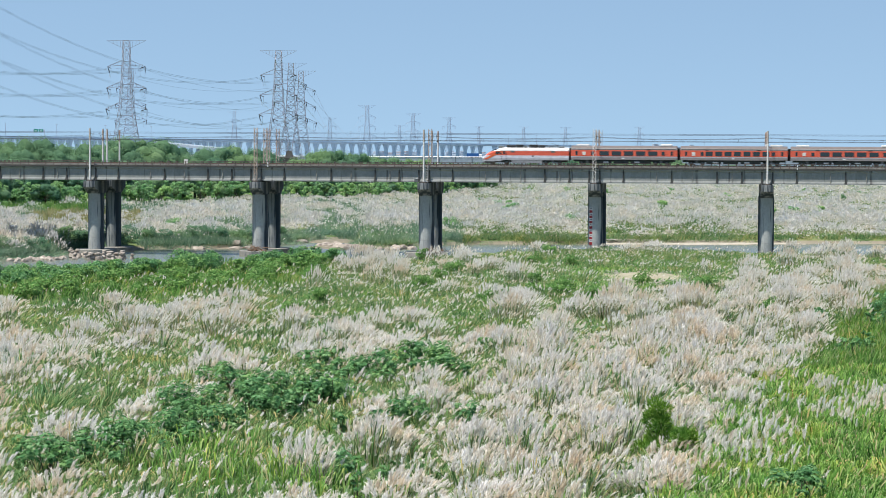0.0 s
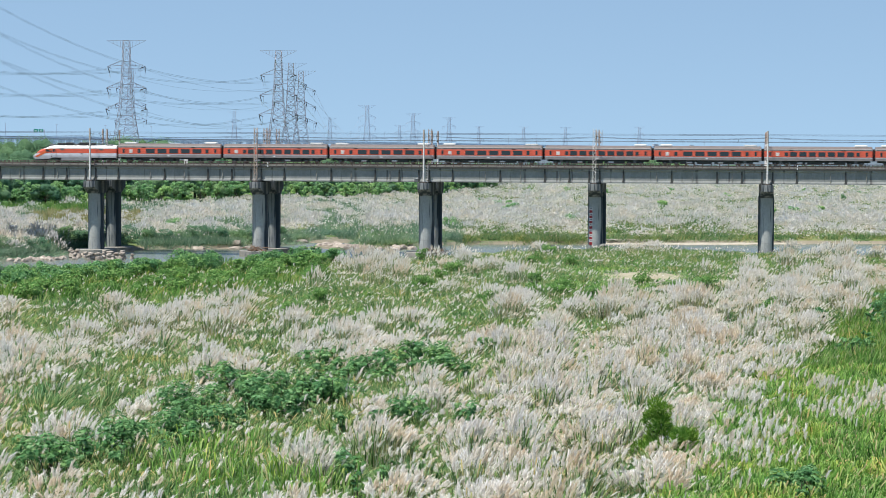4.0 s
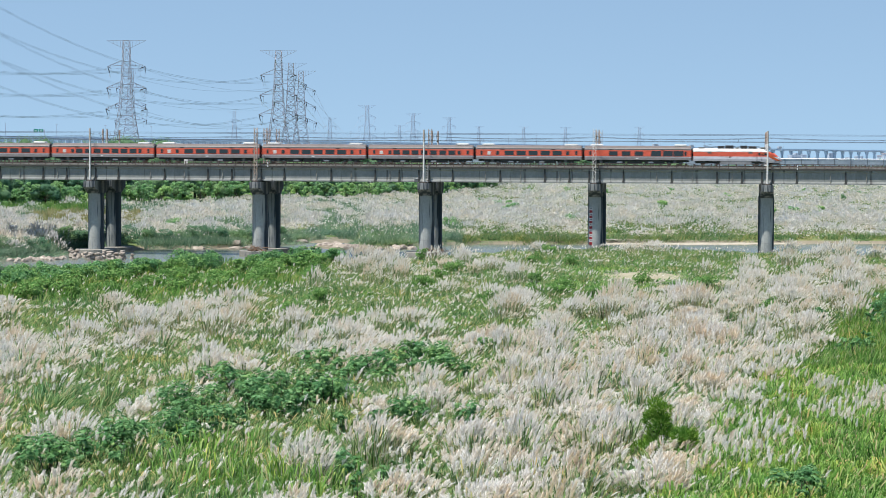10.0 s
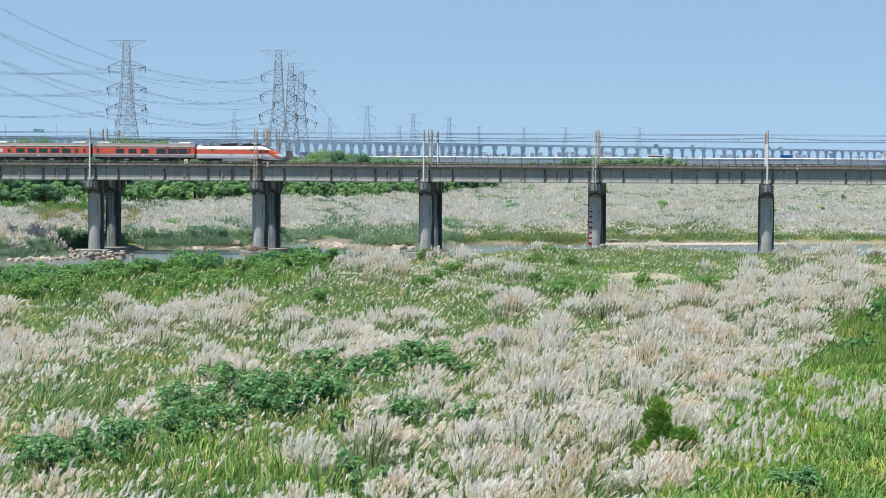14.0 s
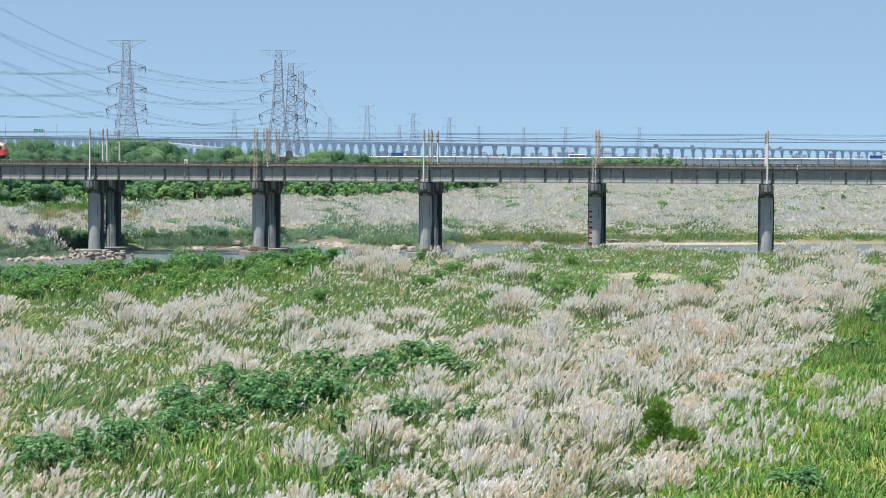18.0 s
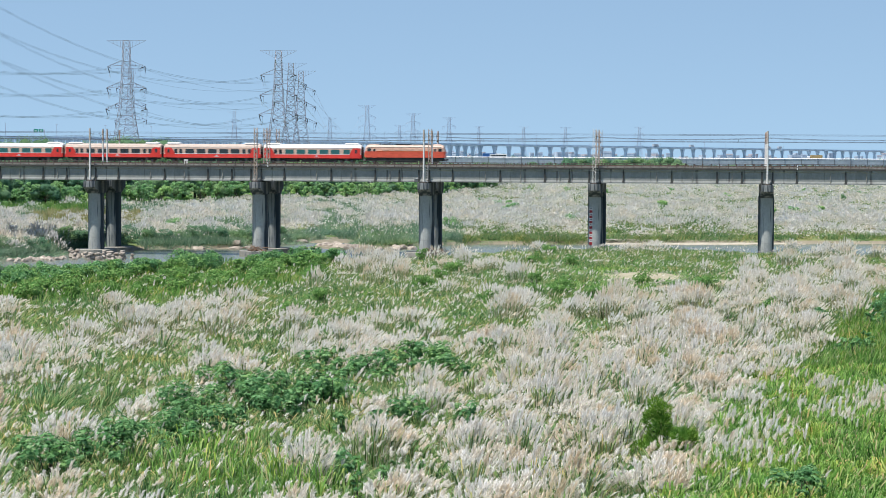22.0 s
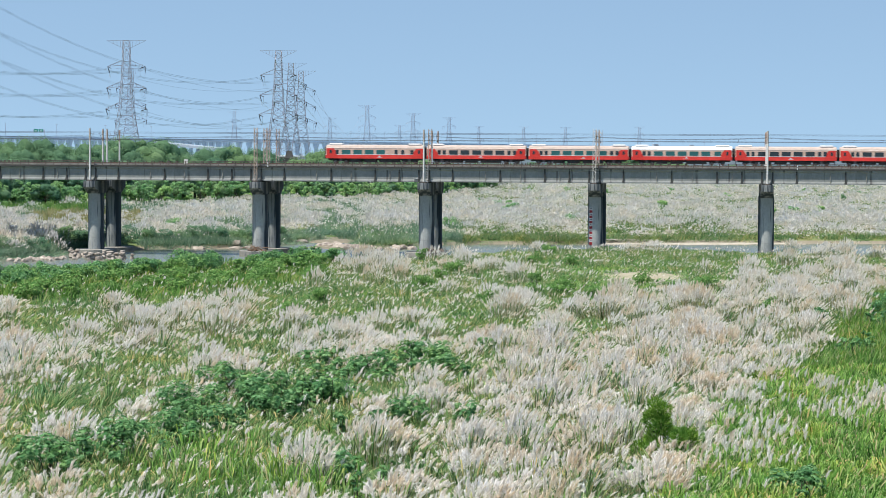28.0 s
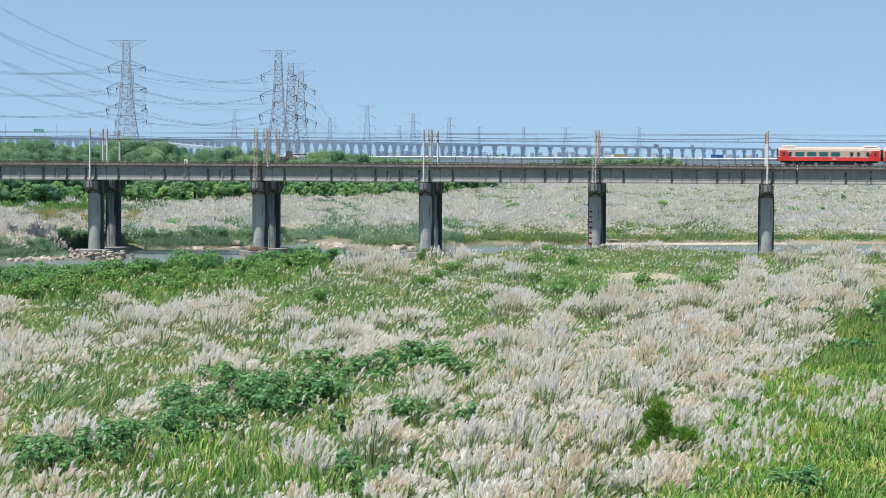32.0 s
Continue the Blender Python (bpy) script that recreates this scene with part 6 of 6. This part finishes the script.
def build_rocks():
    rocks = [rock_mesh(k) for k in (1, 2, 3)]
    drum = drum_mesh()
    for k in range(40):
        t = random.random()
        x, y = -69.5 + 12 * t + random.uniform(-0.8, 0.8), 470 - 6 * t + random.uniform(-6, 6)
        if k % 6:
            lay("armour_block", drum, x, y, random.uniform(0.75, 1.15), "stubby grey-brown concrete armour block at the pier foot", "block", "armour blocks by the pier", random.uniform(0.1, 0.5), 16)
        else:
            lay("rock", rocks[k % 3], x, y, random.uniform(0.8, 1.5), "pale weathered boulder in shallow water", "rock", "river boulders", 0.1)
    for k in range(40):
        x = random.uniform(-82, -66)
        lay("rock", rocks[k % 3], x, 444 + (x + 82) * 1.6 + random.uniform(-8, 12), random.uniform(0.5, 1.9), "pale flat stone on the river spit", "rock", "river boulders", 0.25)
    for x, y, s, n in ((-20.5, 531, 4, 24), (-25, 541, 3, 12), (-31.5, 559, 1.2, 3), (-49.5, 519, 1.2, 3), (-9, 526, 4, 9), (-41, 521, 2.0, 4)):
        for k in range(n):
            lay("rock", rocks[k % 3], x + random.gauss(0, s * 0.6), y + random.gauss(0, s), random.uniform(0.8, 2.4), "pale boulder on the sandy river edge", "rock", "river boulders", 0.2)
    # pebble strips, too many to count
    P, S = [], []
    for x0, x1, dy, n, off in ((32, 78, 0.9, 1700, -1.2), (-60, -15, 2.0, 200, 1.5)):
        x = RNG.uniform(x0, x1, n)
        P.append(np.column_stack([x, line_at(FAR_BANK, x) + off + RNG.normal(0, dy, n)]))
        S.append(RNG.uniform(0.1, 0.24, n))
    n = 700
    P.append(np.column_stack([RNG.normal(46, 9, n), RNG.normal(563, 2.5, n)]))
    S.append(RNG.uniform(0.1, 0.3, n))
    n = 1800
    P.append(np.column_stack([RNG.normal(28.8, 3.6, n), RNG.normal(358, 12, n)]))
    S.append(RNG.uniform(0.12, 0.35, n))
    P, S = np.concatenate(P), np.concatenate(S)
    octa = tri([(1, 0, 0.1), (0, 1, 0), (-1, 0, 0.15), (0, -1, 0), (0.1, 0, 0.75), (0, 0, -0.5)], [(0, 1, 4), (1, 2, 4), (2, 3, 4), (3, 0, 4), (1, 0, 5), (2, 1, 5), (3, 2, 5), (0, 3, 5)])
    pos = np.column_stack([P, np.maximum(ground_height(P[:, 0], P[:, 1]), WATER) + 0.03])
    me = sprout("pebbles", octa, pos, S * 0.4, S, RNG.uniform(0, 6.28, len(P)), np.zeros((len(P), 2)), PEBBLE)
    stuff("pebbles", me, "strewn pale river pebbles", "pebbles")
    # sand bars on the far shore, and a stony patch in the meadow
    for x, y, rx, ry, base in ((-22, 534, 6, 9, WATER), (-25, 572, 8, 12, WATER), (46, 564, 19, 3.5, WATER), (66, 569, 14, 2.2, WATER), (28.8, 359, 6.0, 11, 0.62)):
        bm = bmesh.new()
        rings = []
        for z, k in ((base - 0.3, 1.1), (base + 0.12, 1.0), (base + 0.3, 0.7)):
            rings.append([(x + rx * k * math.cos(a) * (1 + 0.15 * math.sin(3 * a + x)), y + ry * k * math.sin(a) * (1 + 0.15 * math.cos(4 * a)), z) for a in [2 * math.pi * i / 30 for i in range(30)]])
        loft(bm, rings)
        pale = x > 20
        tagged(part("sand_bar", bm, DRYEARTH if base > 0 else GRAVEL if pale else SAND), "pale low gravel bar with strewn pebbles" if pale else "low brown sand bar at the river's edge", "sand bar", kind="structure")


GRAVEL = mat("river_gravel", (0.5, 0.45, 0.37), (0.3, 0.27, 0.2), 0.5, 6, 0.9, bump=0.6)
DRYEARTH = mat("dry_stony_earth", (0.42, 0.37, 0.28), (0.24, 0.24, 0.14), 0.5, 5, 0.95, bump=0.6)
SAND = mat("wet_sand", (0.25, 0.21, 0.155), (0.15, 0.14, 0.09), 0.4, 6, 0.85, bump=0.3)


def build_footings():
    for row, at in ((0, -2), (ROW2, -2), (0, -1), (ROW2, -1), (0, 0)):
        bm = bmesh.new()
        rings = []
        for z, k in ((-2.6, 1.0), (-0.65, 1.0), (-0.55, 0.97)):
            rings.append([(4.0 * k * math.cos(a), 5.15 + 4.6 * k * math.sin(a), z) for a in [2 * math.pi * i / 36 for i in range(36)]])
        loft(bm, rings)
        ob = part("pier_footing", bm, FOOTING)
        ob.matrix_basis = BRIDGE @ pose(at * SPAN, row, 0)
        tagged(ob, "round pale concrete pier footing in the river", "footing", "pier footings", "structure")
    # driftwood piled against two piers
    for s, y, z in ((2.2, 2.4, -0.6), (-SPAN - 0.2, 1.2, -0.6)):
        d = empty("driftwood_pile", BRIDGE @ pose(s, y, z), "brown tangle of driftwood against the pier", "driftwood", "driftwood piles")
        rg = random.Random(int(s * 10))
        for k in range(34):
            bm = bmesh.new()
            a, el, ln = rg.uniform(0, 6.28), rg.uniform(0.0, 0.5), rg.uniform(0.7, 2.0)
            c = Vector((rg.gauss(0, 0.9), rg.gauss(0, 0.5), rg.uniform(0.1, 0.9)))
            v = Vector((math.cos(a) * math.cos(el), math.sin(a) * math.cos(el), math.sin(el))) * ln / 2
            bar(bm, c - v, c + v, rg.uniform(0.04, 0.12), 6, 0.03)
            part("branch", bm, DRIFT, d)


DRIFT = mat("driftwood", (0.28, 0.17, 0.11), (0.14, 0.09, 0.06), 1, 6, 0.9)


def build_gauge():
    g = empty("flood_gauge", BRIDGE @ pose(SPAN - 0.72, 3.12, 0), "red and white banded flood gauge on a bridge pier", "gauge")
    bx("backing_board", GREY_EQ, g, -0.3, 0.3, 0.02, 0.12, 1.0, 8.2)
    bm = bmesh.new()
    box(bm, -0.28, 0.28, -0.01, 0.018, 0.0, 0.5)
    white = mesh_of("white_plate", bm, WHITE)
    bm = bmesh.new()
    box(bm, -0.28, 0.28, -0.01, 0.018, 0.0, 0.5)
    red = mesh_of("red_plate", bm, mat("gauge_red", (0.36, 0.03, 0.035), None, 1, 5, 0.5, bump=0))
    bm = bmesh.new()
    box(bm, -0.14, 0.14, -0.016, -0.011, 0.16, 0.36)
    bar_me = mesh_of("figure_bar", bm, BLACK)
    for k in range(7):
        piece("white_plate", white, g, pose(0, 0, 1.65 + k))
        piece("red_plate", red, g, pose(0, 0, 1.15 + k))
        piece("figure_bar", bar_me, g, pose(0, 0, 1.65 + k))


def build_bridge_clutter():
    b = empty("signal_box", BRIDGE @ pose(-45.7, 0.9, 15.655), "small white equipment cabinet behind the railing", "cabinet")
    bx("body", POLE_WHITE, b, -0.35, 0.35, -0.12, 0.12, 0.3, 1.15, bevel=0.02)
    bx("stand", GREY_EQ, b, -0.3, 0.3, -0.1, 0.1, 0, 0.3)
    for s in (-29.8, 69.7):
        m = empty("marker_post", BRIDGE @ pose(s, 0.3, 15.6), "short white and black marker post at the railing", "post", "track marker posts")
        bx("lower", WHITE, m, -0.09, 0.09, -0.06, 0.06, -0.1, 0.28)
        bx("upper", WHITE, m, -0.09, 0.09, -0.06, 0.06, 0.38, 0.72)
        bx("band", BLACK, m, -0.085, 0.085, -0.055, 0.055, 0.28, 0.38)
    j = empty("junction_box", BRIDGE @ pose(-1.25, -0.35, 12.62), "grey junction box on the pier cap", "box")
    bx("body", GREY_EQ, j, -0.45, 0.25, -0.2, 0.2, 0.1, 0.75, bevel=0.03)
    bx("lid", WHITE, j, -0.47, 0.27, -0.22, 0.22, 0.75, 0.8)
    for x in (-0.35, 0.15):
        bx("foot", GREY_EQ, j, x - 0.05, x + 0.05, -0.15, 0.15, 0, 0.1)
    l = empty("access_ladder", BRIDGE @ pose(0.55, 0.12, 12.62), "light steel ladder from pier cap to deck", "ladder")
    for x in (-0.25, 0.25):
        bx("rail", POLE_WHITE, l, x - 0.03, x + 0.03, -0.03, 0.03, 0, 3.4)
    for k in range(10):
        bx("rung", POLE_WHITE, l, -0.22, 0.22, -0.02, 0.02, 0.25 + 0.32 * k, 0.29 + 0.32 * k)


# ---- far traffic, signs, buildings ----
PAINTS = {"white": WHITE, "silver": mat("silver_paint", (0.5, 0.51, 0.53), None, 1, 4, 0.35, 0.3, bump=0, wear=0.1), "grey": GREY_EQ, "red": RED, "tan": mat("tan_paint", (0.42, 0.3, 0.13), None, 1, 4, 0.5, bump=0, wear=0.1),
          "blue": mat("blue_paint", (0.03, 0.12, 0.35), None, 1, 4, 0.35, bump=0, wear=0.1)}
CARS = []


def build_car(paint):
    c = empty("car", Matrix(), paint + " car on the road bridge", "car", "cars on the road bridge")
    m = PAINTS[paint]
    bm = bmesh.new()
    loft(bm, [[(x, -0.88, z0), (x, -0.88, z1), (x, 0.88, z1), (x, 0.88, z0)] for x, z0, z1 in ((-2.25, 0.45, 0.85), (-2.1, 0.3, 0.98), (0.9, 0.3, 0.98), (2.1, 0.32, 0.82), (2.25, 0.45, 0.65))])
    part("body", bm, m, c)
    bm = bmesh.new()
    loft(bm, [[(x, -w, z0), (x, -w * 0.88, z1), (x, w * 0.88, z1), (x, w, z0)] for x, w, z0, z1 in ((-1.9, 0.82, 0.96, 1.0), (-1.3, 0.8, 0.96, 1.46), (0.1, 0.8, 0.96, 1.48), (1.0, 0.8, 0.96, 1.0))])
    part("cabin", bm, GLASS_DARK, c)
    bx("roof", m, c, -1.3, 0.1, -0.68, 0.68, 1.465, 1.51)
    for x in (-1.35, 1.4):
        for y in (-0.8, 0.8):
            bm = bmesh.new()
            bar(bm, (x, y - 0.1, 0.32), (x, y + 0.1, 0.32), 0.32, 12)
            part("wheel", bm, BLACK, c)
    return c


def build_truck(paint):
    c = empty("truck", Matrix(), paint + " box truck with a white cab on the road bridge", "truck", "trucks on the road bridge")
    bx("cargo_box", PAINTS[paint], c, -5.5, 2.6, -1.2, 1.2, 1.1, 3.6, bevel=0.05)
    bx("cab", WHITE, c, 2.8, 4.9, -1.15, 1.15, 0.7, 3.0, bevel=0.25)
    bx("windscreen", GLASS_DARK, c, 4.75, 4.93, -1.0, 1.0, 1.8, 2.7)
    bx("chassis", BLACK, c, -5.3, 4.6, -0.9, 0.9, 0.6, 1.08)
    for x in (-4.2, -2.9, 3.8):
        for y in (-1.0, 1.0):
            bm = bmesh.new()
            bar(bm, (x, y - 0.15, 0.5), (x, y + 0.15, 0.5), 0.5, 12)
            part("wheel", bm, BLACK, c)
    return c


def build_bus():
    c = empty("bus", Matrix(), "white city bus with dark windows on the road bridge", "bus")
    bx("body", WHITE, c, -5.8, 5.8, -1.25, 1.25, 0.45, 3.2, bevel=0.15)
    for k in range(6):
        bx("window", GLASS_DARK, c, -5.2 + 1.75 * k, -3.7 + 1.75 * k, -1.28, 1.28, 1.6, 2.6)
    bx("windscreen", GLASS_DARK, c, 5.7, 5.84, -1.1, 1.1, 1.4, 2.8)
    bx("air_conditioner", POLE_WHITE, c, -2.0, 1.0, -0.8, 0.8, 3.18, 3.45, bevel=0.05)
    for x in (-3.6, 3.7):
        for y in (-1.12, 1.12):
            bm = bmesh.new()
            bar(bm, (x, y - 0.15, 0.48), (x, y + 0.15, 0.48), 0.48, 12)
            part("wheel", bm, BLACK, c)
    return c


def build_traffic():
    protos = {p: build_car(p) for p in ("white", "silver", "grey", "red")}
    trucks = {p: build_truck(p) for p in ("blue", "white", "tan")}
    bus = build_bus()
    CARS.append((bus, 327.0, ROAD_Y + 4.5, -13.2, 1))
    first = set()
    rg = random.Random(12)
    plan = [("t", "blue", 21.0, 0, 15.0), ("t", "blue", -305.0, 0, 15.3), ("t", "white", -120.0, 1, 14.0), ("t", "tan", 540.0, 1, 13.2)]
    x = -620.0
    while x < 320:
        plan.append(("c", rg.choice(["white", "white", "white", "silver", "grey", "red"]), x, 0, 15.5 + 1.5 * rg.random()))
        plan.append(("c", rg.choice(["white", "white", "silver", "grey"]), -x + 90, 1, 16.0 + 1.5 * rg.random()))
        x += rg.uniform(22, 75)
    for kind, paint, x, lane, v in plan:
        pr = protos[paint] if kind == "c" else trucks[paint]
        y = ROAD_Y + (4.5 if lane == 0 else 14.0)
        m = pose(x, y, ROAD_Z - 0.19, 0, 0, 180 if lane else 0)
        if pr in first:
            pr = copy_thing(pr, m)
        else:
            first.add(pr)
            pr.matrix_basis = m
        CARS.append((pr, x, y, -v if lane else v, lane))


def build_plinth():
    """Caisson that lifts a tower's feet above the flood plain."""
    p = empty("tower_foundation", pose(-85.6, 1324, 0), "dark grey concrete caisson under a transmission tower", "foundation")
    bx("caisson", CONCRETE_DARK, p, -9.4, 9.4, -6, 8, -1, 18.0, bevel=0.3)
    bx("upper_slab", FOOTING, p, -9.4, -2.2, -5.9, 7.9, 18.0, 18.7, bevel=0.1)
    bm = bmesh.new()
    loft(bm, [[(5.4 + sx_ * w, sy_ * w, z) for sx_, sy_ in ((-1, -1), (1, -1), (1, 1), (-1, 1))] for z, w in ((18.0, 2.1), (21.3, 1.2))])
    part("leg_pedestal", bm, CONCRETE_DARK, p)


def build_far_details():
    g = empty("sign_gantry", Matrix.Translation((-307, 1930, 32)), "green motorway sign boards on a steel frame", "sign")
    for x in (-1.9, 1.9):
        bx("board", SIGN_GREEN, g, x - 1.6, x + 1.6, -0.1, 0.1, 4.2, 6.6)
        bx("lettering_bar", WHITE, g, x - 1.0, x + 1.0, -0.13, -0.105, 5.6, 5.9)
        bx("lettering_bar", WHITE, g, x - 0.8, x + 0.6, -0.13, -0.105, 4.9, 5.2)
    bx("post", STEEL, g, -4.4, -4.1, 0, 0.3, -0.2, 6.6)
    bx("post", STEEL, g, 4.1, 4.4, 0, 0.3, -0.2, 6.6)
    bx("beam", STEEL, g, -4.4, 4.4, 0.05, 0.25, 5.2, 5.5)
    # lamp posts along the viaduct
    lp = None
    for k in range(0, 60, 2):
        p = VIA_M @ Vector((60.0 + 30 * k, -7.6, 33.2))
        m = Matrix.Translation(p)
        if lp is None:
            lp = empty("street_lamp", m, "tall thin grey motorway lamp post", "street lamp", "viaduct lamp posts")
            bm = bmesh.new()
            bar(bm, (0, 0, -0.2), (0, 0, 9), 0.13, 6, 0.09)
            part("pole", bm, STEEL, lp)
            bx("head", STEEL, lp, -0.9, 0.9, -0.15, 0.15, 9, 9.2)
        else:
            copy_thing(lp, m)
    # vehicles on the viaduct
    rg = random.Random(5)
    vans = {p: build_truck(p) for p in ("red", "silver")}
    used_v = set()
    for k in range(6):
        a = rg.uniform(100, 1900)
        v = vans["red" if k == 0 else "silver"]
        if k == 0:
            a = 240.0
        m = VIA_M @ pose(a, -4.5, 32.2)
        if v in used_v:
            v = copy_thing(v, m)
        else:
            used_v.add(v)
            v.matrix_basis = m
        tagged(v, ("red" if k == 0 else "pale silver") + " lorry on the motorway viaduct", "truck", "lorries on the viaduct")
    # town beyond, its haze painted into the building colours
    rg = random.Random(9)
    protos = []
    for k in range(3):
        w, d, h = (14, 18, 24)[k], 12, (11, 17, 9)[k]
        b = empty("distant_building", Matrix(), "distant flat-roofed building in pale haze tints", "building", "distant town buildings")
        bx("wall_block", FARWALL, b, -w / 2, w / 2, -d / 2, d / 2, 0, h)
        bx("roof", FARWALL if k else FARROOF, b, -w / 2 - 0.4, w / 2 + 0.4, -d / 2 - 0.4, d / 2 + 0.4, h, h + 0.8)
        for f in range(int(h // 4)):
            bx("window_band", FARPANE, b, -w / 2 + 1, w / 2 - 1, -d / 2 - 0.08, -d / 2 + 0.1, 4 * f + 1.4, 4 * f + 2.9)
        protos.append(b)
    for k in range(110):
        y = rg.uniform(3000, 4800)
        m = pose(rg.uniform(-0.03, 0.185) * y, y, 0.5, 0, 0, rg.uniform(-25, 25))
        if k < 3:
            protos[k].matrix_basis = m
            b = protos[k]
        else:
            b = copy_thing(protos[k % 3], m)
        tall = 17 + rg.uniform(3, 13) * y / 4501
        b.scale = (rg.uniform(5, 15) / (14, 18, 24)[k % 3], 1.0, tall / (11, 17, 9)[k % 3])
    # low woods in the distance, one mass
    n = 900
    y = RNG.uniform(2300, 4700, n)
    x = RNG.uniform(-0.18, 0.19, n) * y
    V, T = clumps(90, (5, 5, 3.2), 0.9, 21, 5, True)
    V = (V - V.min(0)) / (V.max(0) - V.min(0)) * np.array([1.6, 1.6, 1]) - np.array([0.8, 0.8, 0])
    tall = 16 + np.maximum(0.5, 7 + 7 * wobble(x, y * 0.1, 0.012, 3) + RNG.uniform(-2, 2, n)) * y / 4501
    wide = RNG.uniform(9, 17, n)
    allv = (V[None] * np.stack([wide, wide, tall], -1)[:, None] + np.column_stack([x, y, np.zeros(n)])[:, None]).reshape(-1, 3)
    allt = (T[None] + (np.arange(n) * len(V))[:, None, None]).reshape(-1, 3)
    stuff("far_woods", raw_mesh("far_woods", allv, allt, HAZEWOOD), "low woods in haze-tinted green beyond the road bridge", "trees")


# pale tints put the haze into the town's walls, roofs and windows
FARWALL = mat("haze_tinted_wall", (0.5, 0.57, 0.65), (0.41, 0.49, 0.58), 0.02, 0.3, 0.9, bump=0)
FARROOF = mat("haze_tinted_roof", (0.5, 0.46, 0.47), (0.42, 0.4, 0.42), 0.05, 0.3, 0.9, bump=0)
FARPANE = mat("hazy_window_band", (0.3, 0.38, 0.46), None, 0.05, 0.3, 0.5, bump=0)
build_rocks()
build_footings()
build_gauge()
build_bridge_clutter()
build_traffic()
build_far_details()
build_plinth()


# ---- what moves ----
def motions():
    times = [0, 2, 4, 6, 8, 10, 12, 14, 16, 18, 20, 24, 28, 32]
    for car, back, turn in EXPRESS:
        walk(car, [(t, on_bridge(express_nose(t) + back, EXPRESS_Y, turn)) for t in times])
    for car, back, turn in LOCAL:
        walk(car, [(t, on_bridge(local_nose(t) - back, LOCAL_Y, turn)) for t in (0, 16, 32)])
    for car, x, y, v, lane in CARS:
        walk(car, [(t, pose(x + v * t, y, ROAD_Z - 0.19, 0, 0, 180 if lane else 0)) for t in (0, 16, 32)])
    for k, ob in enumerate(SWAY):
        rows = []
        for i in range(65):
            t = i * 0.5
            a = 0.045 * math.sin(2.1 * t + 1.3 * k) + 0.03 * math.sin(3.3 * t + 2.4 * k)
            rows.append((t, pose(a, 0.012 * math.sin(2.7 * t + k), 0)))
        walk(ob, rows)


motions()
